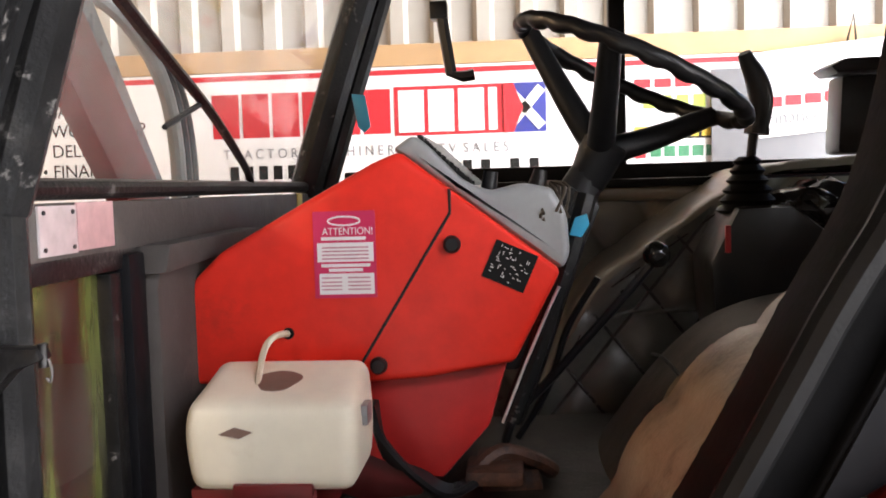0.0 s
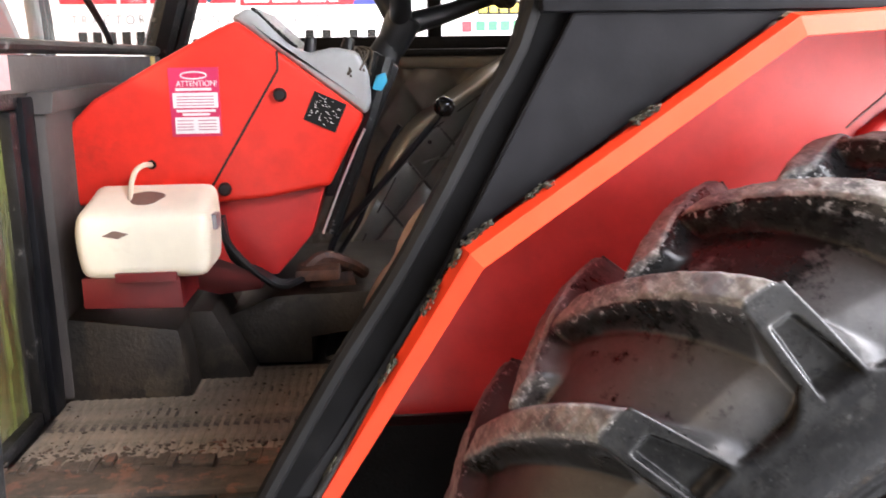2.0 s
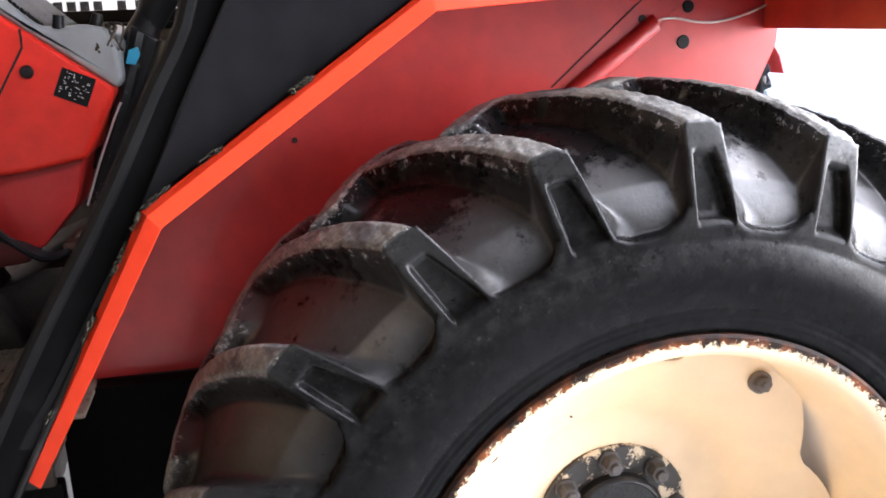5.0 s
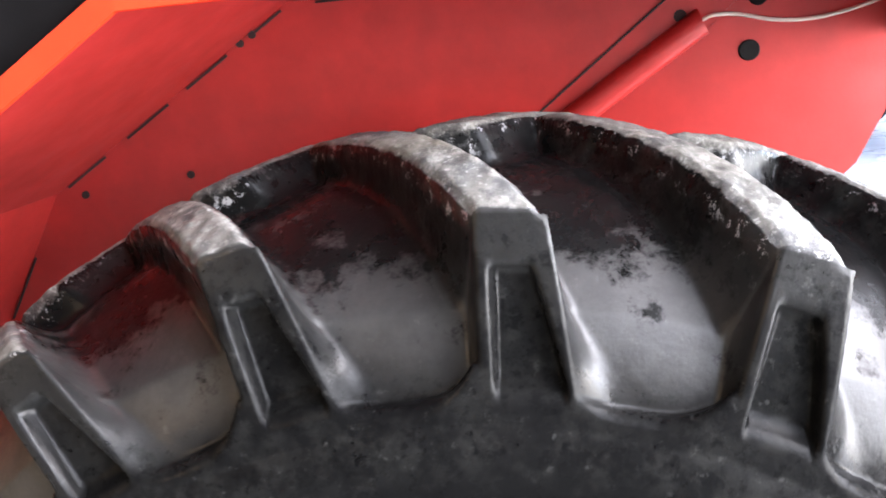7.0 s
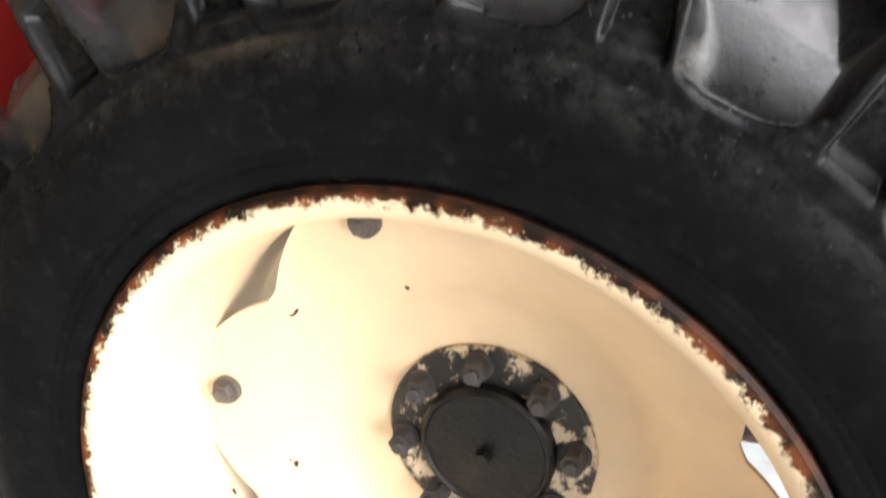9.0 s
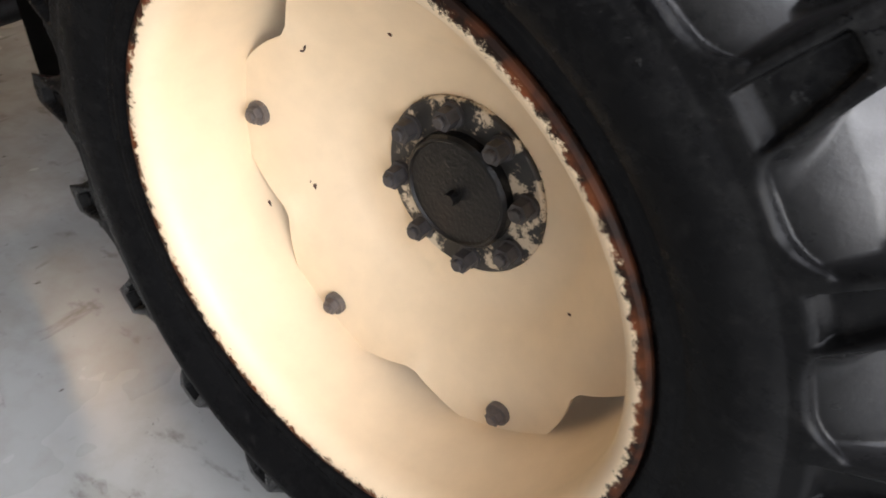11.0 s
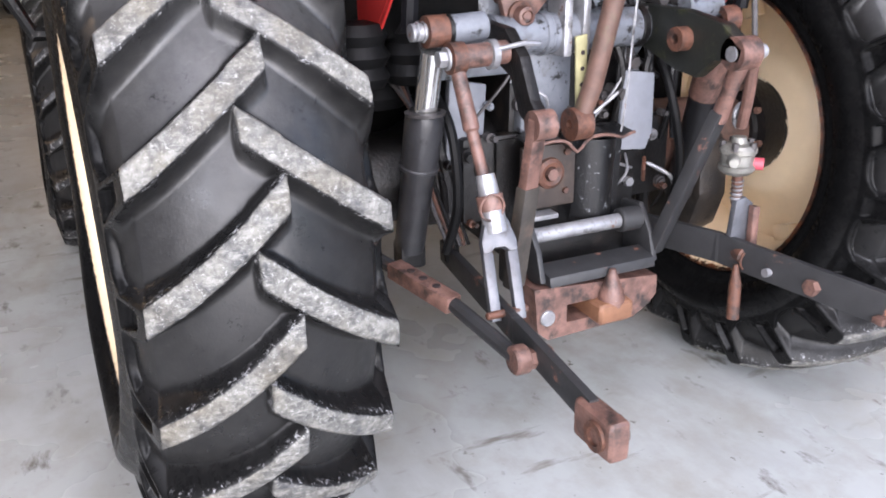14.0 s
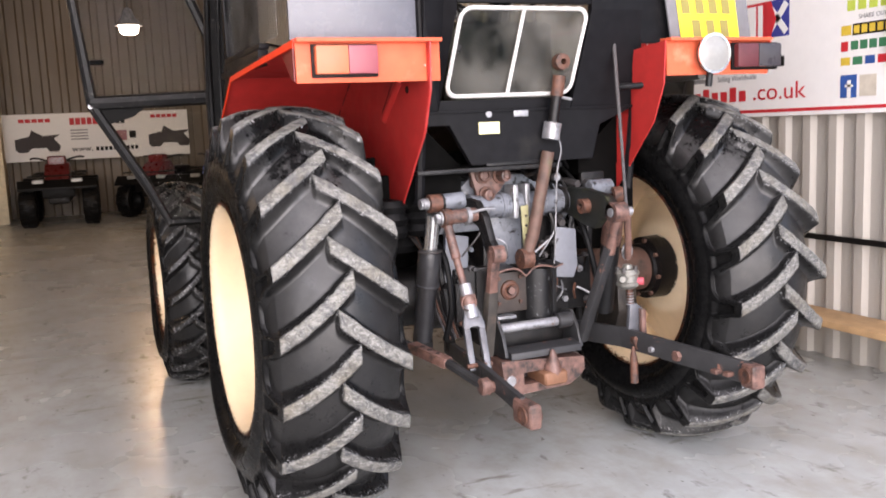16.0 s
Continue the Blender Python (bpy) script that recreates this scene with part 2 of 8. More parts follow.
def tube(bm, pts, r, n=10, mi=0, closed=False):
    pts = [Vector(p) for p in pts]
    rings = []
    k = len(pts)
    side = None
    for i, p in enumerate(pts):
        if closed:
            d = pts[(i + 1) % k] - pts[i - 1]
        else:
            d = pts[min(i + 1, k - 1)] - pts[max(i - 1, 0)]
        d.normalize()
        if side is None:
            side = d.orthogonal().normalized()
        side = (side - d * side.dot(d)).normalized()
        up = d.cross(side)
        rr = r[i] if isinstance(r, (list, tuple)) else r
        rings.append([bm.verts.new(p + rr * (math.cos(a) * side + math.sin(a) * up)) for a in (2 * math.pi * j / n for j in range(n))])
    pairs = list(zip(rings, rings[1:]))
    if closed:
        pairs.append((rings[-1], rings[0]))
    for a, b in pairs:
        for j in range(n):
            bm.faces.new((a[j], a[(j + 1) % n], b[(j + 1) % n], b[j])).material_index = mi
    if not closed:
        bm.faces.new(rings[0][::-1]).material_index = mi
        bm.faces.new(rings[-1]).material_index = mi
    return bm


def smooth_path(pts, per=6):
    """Points on a smooth curve through pts."""
    pts = [Vector(p) for p in pts]
    out = []
    for i in range(len(pts) - 1):
        p0, p1, p2, p3 = pts[max(i - 1, 0)], pts[i], pts[i + 1], pts[min(i + 2, len(pts) - 1)]
        for j in range(per):
            t = j / per
            out.append(0.5 * ((2 * p1) + (p2 - p0) * t + (2 * p0 - 5 * p1 + 4 * p2 - p3) * t * t + (3 * p1 - p0 - 3 * p2 + p3) * t ** 3))
    out.append(pts[-1])
    return out


def prism(bm, poly, axis, a, b, mi=0, bevel=0.0, seg=2):
    """Extrudes a polygon from a to b along an axis; poly in the two other axes, in xyz order."""
    def P(u, v, w):
        return {"x": (w, u, v), "y": (u, w, v), "z": (u, v, w)}[axis]
    lo = [bm.verts.new(P(u, v, a)) for u, v in poly]
    hi = [bm.verts.new(P(u, v, b)) for u, v in poly]
    n = len(poly)
    fs = [bm.faces.new(lo[::-1]), bm.faces.new(hi)]
    for i in range(n):
        fs.append(bm.faces.new((lo[i], lo[(i + 1) % n], hi[(i + 1) % n], hi[i])))
    for f in fs:
        f.material_index = mi
    if bevel > 0:
        bmesh.ops.recalc_face_normals(bm, faces=fs)
        es = list({e for f in fs for e in f.edges})
        bmesh.ops.bevel(bm, geom=es, offset=bevel, segments=seg, affect="EDGES", profile=0.6)
    return bm


def lathe(bm, prof, n=64, centre=(0, 0, 0), axis="y", mi=0, close=False):
    """prof: (radius, offset along the axis)."""
    c = Vector(centre)
    rings = []
    for r, o in prof:
        ring = []
        for i in range(n):
            a = 2 * math.pi * i / n
            s, k = r * math.sin(a), r * math.cos(a)
            ring.append(bm.verts.new(c + Vector({"y": (s, o, k), "x": (o, s, k), "z": (s, k, o)}[axis])))
        rings.append(ring)
    prs = list(zip(rings, rings[1:]))
    if close:
        prs.append((rings[-1], rings[0]))
    for a, b in prs:
        for i in range(n):
            bm.faces.new((a[i], a[(i + 1) % n], b[(i + 1) % n], b[i])).material_index = mi
    return bm


def strip(bm, pts_a, pts_b, thick=0.0, mi=0):
    """A sheet between two rows of points, thickened if asked."""
    va = [bm.verts.new(p) for p in pts_a]
    vb = [bm.verts.new(p) for p in pts_b]
    fs = [bm.faces.new((va[i], va[i + 1], vb[i + 1], vb[i])) for i in range(len(va) - 1)]
    for f in fs:
        f.material_index = mi
    if thick:
        bmesh.ops.recalc_face_normals(bm, faces=fs)
        bmesh.ops.solidify(bm, geom=fs, thickness=thick)
    return bm


CY = 0.29          # the cab's middle plane
CA = 0.25          # the rear axle's middle plane
AX = 0.805         # height of the rear axle

# ---- the shed ----
WALL_Y = 2.80
FAR_X = -16.5
bm = B()
box(bm, (FAR_X - 0.3, -9.3, -0.2), (60, 60, 0))
tagged(part("floor", bm, M_FLOOR), "grey painted concrete showroom floor with scuffs and stains", "floor", kind="structure")


def cladding(name, p0, p1, z0, z1, label, pitch=0.2, depth=0.035, flip=1, material=None):
    """A wall of trapezoid-profiled sheet from p0 to p1."""
    p0, p1 = Vector((*p0, 0)), Vector((*p1, 0))
    d = (p1 - p0)
    n = Vector((-d.y, d.x, 0)).normalized() * flip
    k = max(1, int(d.length / pitch))
    row = []
    for i in range(k):
        for f, o in ((0.0, 0), (0.3, 0), (0.4, depth), (0.7, depth), (0.8, 0)):
            row.append(p0 + d * ((i + f) / k) + n * o)
    row.append(p1.copy())
    back = [p0 - n * 0.1, p1 - n * 0.1]
    bm = B()
    lo = [bm.verts.new((v.x, v.y, z0)) for v in row]
    hi = [bm.verts.new((v.x, v.y, z1)) for v in row]
    for i in range(len(row) - 1):
        bm.faces.new((lo[i], lo[i + 1], hi[i + 1], hi[i]))
    bl = [bm.verts.new((v.x, v.y, z0)) for v in back]
    bh = [bm.verts.new((v.x, v.y, z1)) for v in back]
    bm.faces.new((bl[0], bl[1], bh[1], bh[0]))
    return tagged(part(name, bm, material or M_CLAD, smooth=False), label, "wall", kind="structure")


ROOF = 5.2
SIDE_X = 1.25      # the side wall ends here at the open loading door
cladding("wall_side", (SIDE_X, WALL_Y), (FAR_X, WALL_Y), 0, ROOF, "cream profiled metal wall cladding", flip=1)
cladding("wall_far", (FAR_X, WALL_Y), (FAR_X, -9), 0, ROOF, "cream profiled metal wall at the showroom's end, dimness in its colour", pitch=0.34, depth=0.03, flip=1, material=M_CLADFAR)
# The near wall is never in view; its grey only holds down bounced light.
cladding("wall_near", (FAR_X, -9), (DOOR_X, -9), 0, ROOF, "unseen grey profiled wall, dark to limit bounced light", flip=1, material=M_CLADGREY)
# Roof out of view, dark to limit bounced light, open at the added lamp.
bm = B()
box(bm, (FAR_X, -9.2, ROOF), (2.2, WALL_Y + 0.1, ROOF + 0.1))
box(bm, (4.8, -9.2, ROOF), (DOOR_X + 0.2, WALL_Y + 0.1, ROOF + 0.1))
box(bm, (2.2, -9.2, ROOF), (4.8, -6.0, ROOF + 0.1))
box(bm, (2.2, 2.0, ROOF), (4.8, WALL_Y + 0.1, ROOF + 0.1))
tagged(part("ceiling", bm, mat("roof_sheet", (0.11, 0.105, 0.10), 0.7)), "unseen grey sheet roof with a gap for the added overhead lamp", "ceiling", kind="structure")
bm = B()
box(bm, (DOOR_X, -9.1, 0), (DOOR_X + 0.2, -6.6, ROOF))
box(bm, (SIDE_X, WALL_Y, 4.0), (DOOR_X + 0.2, WALL_Y + 0.15, ROOF))
box(bm, (DOOR_X, -6.6, 4.4), (DOOR_X + 0.2, WALL_Y, ROOF))
tagged(part("wall_door", bm, M_CLAD), "wall round the open roller door", "wall", kind="structure")

# ---- the tractor ----
tractor = thing("tractor", (-1.1, CY, 0), "red tractor with black cab and cream rusty wheels, cab door open", "tractor")


def under_tractor(ob, at):
    ob.location = at
    ob.parent = tractor
    ob.matrix_parent_inverse = tractor.matrix_world.inverted()


# ---- wheels ----
def tyre_mesh(name, N, R, r_sh, r_side, r_bead, w_half, hw_bead, r_groove, per=56, phase=0.0, slant=0.2355, cross=0.03, half=0.0385, sign=1, worn=1.0):
    """A tractor drive tyre round the y axis: carcass, chevron lugs with side buttresses and pockets."""
    step = 2 * math.pi / N
    nt = N * per
    th0 = np.arange(nt) * 2 * math.pi / nt
    uw = w_half
    # profile rows: side (bead to buttress foot), buttress, crown, and mirrored
    side = [(r_bead, hw_bead), (r_bead + 0.012, hw_bead + 0.012), (r_bead + 0.024, hw_bead + 0.021), (r_bead + 0.027, hw_bead + 0.0205),
            (r_bead + 0.030, hw_bead + 0.022), (r_bead + 0.036, hw_bead + 0.023), (r_bead + 0.039, hw_bead + 0.022), (r_bead + 0.042, hw_bead + 0.0235), (r_bead + 0.048, hw_bead + 0.0245),
            (r_bead + 0.051, hw_bead + 0.0238), (r_bead + 0.054, hw_bead + 0.0255)]
    for k in (3, 4, 5, 6, 7, 7.3, 7.4, 7.6, 7.7):
        f = k / 8
        side.append((r_bead + 0.034 + (r_side - r_bead - 0.034) * f, hw_bead + 0.02 + (uw * 1.14 - hw_bead - 0.02) * math.sin(f * math.pi / 2)))
    nb_, nc_ = 26, (64 if per > 40 else 28)
    lug, base, kind_ = [], [], []
    for r, u in side:
        lug.append((r, u)); base.append((r, u)); kind_.append(-1.0)
    b_r, b_u = r_groove - 2.1 * (uw * 0.93) ** 2 * (0.222 / uw) ** 2, uw * 0.93
    for k in range(nb_):
        s = k / nb_
        lug.append((r_side + (r_sh - r_side) * s, uw * 1.14 + (uw - uw * 1.14) * (s ** 1.3)))
        base.append((r_side + (b_r - r_side) * s, uw * 1.055 + (b_u - uw * 1.055) * s ** 1.8))
        kind_.append(s)
    for k in range(nc_ + 1):
        u = uw * (1 - k / nc_)
        lug.append((R - (R - r_sh) * (u / uw) ** 2.3, u))
        ub = b_u * (1 - k / nc_)
        base.append((r_groove - (r_groove - b_r) * (ub / b_u) ** 2, ub))
        kind_.append(1.0)
    full = [(l, b, k, -1) for l, b, k in zip(lug, base, kind_)] + [(l, b, k, 1) for l, b, k in list(zip(lug, base, kind_))[::-1][1:]]
    rows, wear, dust_shade = [], [], []

    def smooth(x):
        x = np.clip(x, 0, 1)
        return x * x * (3 - 2 * x)

    for (lr, lu), (br, bu), s, sd in full:
        v_ = (lu + cross) / (uw + cross) if s >= 1.0 else 1.0
        th = th0 + 0.014 - slant * (1 - v_) + 0.03 * v_ * (1 - v_)
        w = np.zeros(nt)
        pocket = np.zeros(nt)
        top = np.zeros(nt)
        steep = np.zeros(nt)                                       # steep lug walls, whose shade goes into the film mask
        for half_side in (-1, 1):
            off = phase + (0 if half_side == -1 else step * 0.5)
            phi = (th - off + 0.4 * step) % step - 0.4 * step      # from -0.4 to 0.6 of a step
            u_signed = sd * lu * half_side                         # positive on this lug's own side
            if s < 1.0:
                if sd != half_side or s < 0:
                    continue
                ql = -0.032 + 0.006 * (1 - s)
                qt = 0.050 + 0.050 * (1 - s)
                lead = smooth((phi - ql + 0.06 * max(0.0, 1 - s / 0.28) ** 2 + 0.008) / (0.018 + 0.03 * max(0.0, 1 - s / 0.28)))
                flare = np.clip(1 - (phi - qt + 0.001) / (0.040 + 0.065 * (1 - s)), 0, 1) ** 2.6
                ww = np.minimum(lead, flare)
                pr = 0.084 - 0.055 * max(0, (s - 0.1) / 0.65)
                pl = -0.014 - 0.004 * max(0, (s - 0.1) / 0.65)
                if 0.1 < s < 0.8:
                    vert = float(smooth(np.array((s - 0.13) / 0.05)) * smooth(np.array((0.74 - s) / 0.05)))
                    pocket = np.maximum(pocket, vert * smooth((phi - pl - 0.012) / 0.008 + 0.5) * smooth((pr + 0.004 - phi) / 0.008 + 0.5))
                # rounded foot of the groove between two buttresses
                across = np.clip(np.abs((phi % step) - 0.170) / 0.10, 0, 1)
                w = np.maximum(np.maximum(w, ww), 1 - smooth((s - 0.03 - 0.24 * across ** 3) / 0.15))
            else:
                if u_signed < -cross - 0.012:
                    continue
                v = (u_signed + cross) / (uw + cross)
                c = 0.014 - slant * (1 - v) + 0.03 * v * (1 - v)
                phi2 = (th - off - c + 0.5 * step) % step - 0.5 * step
                nose = 1 - float(smooth(np.array((v - 0.24) / 0.04)))    # the lug's thicker inner end
                hl = half * (1.0 + 0.1 * v + 0.13 * nose)
                ht = half * (1.0 - 0.16 * v)
                inside = np.minimum(phi2 + hl, ht - phi2)
                end = float(smooth(np.array((u_signed + cross + 0.012) / 0.011)))
                lead = np.clip(1 - (-phi2 - hl) / 0.026, 0, 1) ** 2.8
                flare = np.clip(1 - (phi2 - ht) / 0.050, 0, 1) ** 2.6
                ww = np.minimum(lead, flare) * end * (0.91 + 0.09 * smooth(inside / 0.014))
                w = np.maximum(w, ww)
                top = np.maximum(top, smooth(inside / 0.012 + 0.5) * end)
                steep = np.maximum(steep, smooth((-phi2 - hl + 0.004) / 0.008) * smooth((phi2 + hl + 0.040) / 0.022) * end)
        r = br + (lr - br) * w
        u = bu + (lu - bu) * w
        u = u - 0.018 * pocket * (w > 0.3)
        if s < 0 and lr > r_bead + 0.05:
            f_ = (lr - r_bead - 0.05) / (r_side - r_bead - 0.05)
            u = u + math.sin(math.pi * min(1.0, f_ * 1.02)) * uw * (0.05 + 0.11 * smooth((-np.cos(th) - 0.1) / 0.8))
        edge_noise = (0.0 if s < 1.0 else 1.0) * 0.0008 * np.sin(37 * th + 190 * lu) * np.sin(61 * th - 120 * lu + 1.3) + (0.0 if s < 1.0 else 1.0) * 0.0007 * np.sin(143 * th + 310 * lu) * np.sin(97 * th + 2.0 + 260 * lu * sd)
        rows.append((r + edge_noise * w, sd * (u + 0.5 * edge_noise * w), th))
        wear.append(top * worn)
        f_ = (lr - r_bead) / (r_side - r_bead)
        level = 0.30 * float(smooth(np.array((f_ - 0.62) / 0.35))) if s < 0 else min(1.0, 0.30 + 0.65 * s)
        # Film level, lowered on lug flanks and steep walls to paint their shade.
        dust_shade.append(np.full(nt, level) * (1 - 0.55 * np.clip(w, 0, 1) * (1 - top)) * (1 - 0.5 * steep))
    nr = len(rows)
    Rr = np.array([r * np.ones(nt) for r, _, _ in rows])
    Uu = np.array([u * np.ones(nt) for _, u, _ in rows])
    th = np.array([t_ for _, _, t_ in rows])
    x, y, zz = Rr * np.sin(th), Uu * sign, Rr * np.cos(th)
    co = np.stack([x, y, zz], -1).reshape(-1, 3)
    i, j = np.meshgrid(np.arange(nr - 1), np.arange(nt), indexing="ij")
    j2 = (j + 1) % nt
    q = np.stack([i * nt + j, i * nt + j2, (i + 1) * nt + j2, (i + 1) * nt + j], -1).reshape(-1, 4)
    if sign > 0:
        q = q[:, ::-1]
    me = bpy.data.meshes.new(name)
    me.vertices.add(len(co))
    me.vertices.foreach_set("co", co.ravel().astype(np.float32))
    me.loops.add(q.size)
    me.loops.foreach_set("vertex_index", q.ravel().astype(np.int32))
    me.polygons.add(len(q))
    me.polygons.foreach_set("loop_start", (np.arange(len(q)) * 4).astype(np.int32))
    at = me.attributes.new("wear", "FLOAT", "POINT")
    at.data.foreach_set("value", np.array(wear).ravel().astype(np.float32))
    at = me.attributes.new("dust_shade", "FLOAT", "POINT")
    at.data.foreach_set("value", np.array(dust_shade).ravel().astype(np.float32))
    me.update()
    me.validate()
    me.shade_smooth()
    return me


def rubber_material():
    m = bpy.data.materials.new("tyre_rubber")
    m.use_nodes = True
    n, l = m.node_tree.nodes, m.node_tree.links
    b = n["Principled BSDF"]
    tc = n.new("ShaderNodeTexCoord")

    def nz(sc, d=6, ro=0.6):
        t = n.new("ShaderNodeTexNoise")
        t.inputs["Scale"].default_value, t.inputs["Detail"].default_value, t.inputs["Roughness"].default_value = sc, d, ro
        l.new(tc.outputs["Object"], t.inputs["Vector"])
        return t.outputs["Fac"]

    def rng(src, a, c, o0=0.0, o1=1.0):
        r = n.new("ShaderNodeMapRange")
        for key, v in (("From Min", a), ("From Max", c), ("To Min", o0), ("To Max", o1)):
            r.inputs[key].default_value = v
        l.new(src, r.inputs["Value"])
        return r.outputs["Result"]

    def mix(f, a, c):
        x = n.new("ShaderNodeMix")
        x.data_type = "RGBA"
        for sock, v in ((x.inputs["Factor"], f), (x.inputs["A"], a), (x.inputs["B"], c)):
            if isinstance(v, tuple):
                sock.default_value = (*v, 1)
            else:
                l.new(v, sock)
        return x.outputs["Result"]

    def math_(op, a, c):
        x = n.new("ShaderNodeMath")
        x.operation = op
        for k, v in ((0, a), (1, c)):
            if isinstance(v, (int, float)):
                x.inputs[k].default_value = v
            else:
                l.new(v, x.inputs[k])
        return x.outputs[0]

    at = n.new("ShaderNodeAttribute")
    at.attribute_name = "wear"
    du = n.new("ShaderNodeAttribute")
    du.attribute_name = "dust_shade"
    blots = nz(19, 10, 0.74)
    broad = nz(4.5, 5, 0.55)
    mp = n.new("ShaderNodeMapping")
    mp.inputs["Scale"].default_value = (1.0, 0.28, 1.0)
    l.new(tc.outputs["Object"], mp.inputs["Vector"])
    scr = n.new("ShaderNodeTexNoise")
    scr.inputs["Scale"].default_value, scr.inputs["Detail"].default_value, scr.inputs["Roughness"].default_value = 85, 9, 0.7
    l.new(mp.outputs["Vector"], scr.inputs["Vector"])
    col = mix(rng(nz(7), 0.3, 0.7), (0.0030, 0.0030, 0.0032), (0.0060, 0.0060, 0.0062))
    col = mix(rng(nz(45, 8, 0.75), 0.54, 0.66), col, (0.0095, 0.0092, 0.009))
    # dusty grey film, worn off in sharp dark blots
    film = math_("SUBTRACT", math_("ADD", du.outputs["Fac"], math_("MULTIPLY", broad, 0.9)), 0.72)
    sep = n.new("ShaderNodeSeparateXYZ")
    l.new(tc.outputs["Object"], sep.inputs["Vector"])
    blots = math_("ADD", blots, rng(sep.outputs["Z"], 0.62, 0.30, 0.0, 0.12))
    ay = math_("ABSOLUTE", sep.outputs["Y"], 0.0)
    crown = math_("MULTIPLY", rng(ay, 0.185, 0.125), rng(sep.outputs["Z"], 0.52, 0.66))
    blots = math_("ADD", math_("SUBTRACT", blots, math_("MULTIPLY", crown, 0.16)), rng(ay, 0.15, 0.19, 0.0, 0.06))
    z_fade = rng(sep.outputs["Z"], 0.20, 0.52)                      # film and foot scuffs weaken towards the lower part
    film = math_("MULTIPLY", math_("MULTIPLY", rng(film, 0.0, 0.6), rng(blots, 0.41, 0.50)), math_("ADD", math_("MULTIPLY", z_fade, 0.62), 0.38))
    film_col = mix(rng(nz(26, 8, 0.72), 0.3, 0.7), (0.0115, 0.0115, 0.0122), (0.036, 0.035, 0.034))
    film_col = mix(rng(scr.outputs["Fac"], 0.6, 0.72), film_col, (0.05, 0.049, 0.047))
    col = mix(film, col, film_col)
    # scuffs and black specks round the foot of the lugs
    foot = math_("MULTIPLY", math_("ADD", math_("MULTIPLY", z_fade, 0.7), 0.3), math_("MULTIPLY", rng(du.outputs["Fac"], 0.02, 0.22), rng(du.outputs["Fac"], 0.72, 0.40)))
    col = mix(math_("MULTIPLY", foot, rng(nz(30, 9, 0.78), 0.47, 0.6)), col, (0.0125, 0.0125, 0.012))
    col = mix(math_("MULTIPLY", foot, rng(scr.outputs["Fac"], 0.60, 0.66)), col, (0.030, 0.030, 0.029))
    specks = math_("MULTIPLY", foot, math_("MAXIMUM", rng(nz(75, 7, 0.7), 0.58, 0.62), rng(nz(24, 9, 0.75), 0.585, 0.62)))
    col = mix(specks, col, (0.0022, 0.0022, 0.0025))
    grit = nz(60, 8, 0.75)
    worn = math_("ADD", at.outputs["Fac"], math_("MULTIPLY", math_("SUBTRACT", grit, 0.5), 1.1))
    wf = rng(worn, 0.72, 1.0)
    worn_col = mix(rng(nz(17, 8, 0.72), 0.36, 0.64), (0.045, 0.046, 0.048), (0.165, 0.16, 0.142))
    worn_col = mix(rng(scr.outputs["Fac"], 0.48, 0.62), worn_col, (0.20, 0.195, 0.18))
    worn_col = mix(rng(nz(120, 5, 0.75), 0.56, 0.66), worn_col, (0.28, 0.28, 0.27))
    worn_col = mix(rng(nz(9, 7, 0.72), 0.55, 0.64), worn_col, (0.06, 0.061, 0.064))
    worn_col = mix(math_("MULTIPLY", rng(nz(6, 5, 0.6), 0.52, 0.68), 0.5), worn_col, (0.115, 0.098, 0.068))
    col = mix(wf, col, worn_col)
    # torn pale flecks along the lugs' edges
    edge = math_("MULTIPLY", rng(at.outputs["Fac"], 0.04, 0.3), rng(at.outputs["Fac"], 0.95, 0.6))
    fleck = math_("MULTIPLY", edge, rng(nz(70, 6, 0.8), 0.56, 0.61))
    col = mix(fleck, col, (0.26, 0.26, 0.265))
    l.new(col, b.inputs["Base Color"])
    ro = math_("ADD", rng(math_("ADD", math_("MULTIPLY", nz(12, 7), 0.6), math_("MULTIPLY", nz(48, 8, 0.72), 0.4)), 0.36, 0.66, 0.17, 0.42), math_("ADD", math_("MULTIPLY", wf, 0.3), math_("MULTIPLY", film, 0.2)))
    l.new(ro, b.inputs["Roughness"])
    l.new(math_("ADD", rng(du.outputs["Fac"], 0.0, 0.6, 0.04, 0.15), math_("MULTIPLY", film, 0.55)), b.inputs["Specular IOR Level"])
    bp = n.new("ShaderNodeBump")
    bp.inputs["Strength"].default_value = 0.35
    bp.inputs["Distance"].default_value = 0.004
    h = math_("ADD", math_("MULTIPLY", nz(180, 5), 0.25), math_("MULTIPLY", math_("MULTIPLY", grit, wf), 1.2))
    l.new(math_("ADD", h, math_("MULTIPLY", nz(25, 6), 0.5)), bp.inputs["Height"])
    l.new(bp.outputs["Normal"], b.inputs["Normal"])
    return m


M_TYRE = rubber_material()


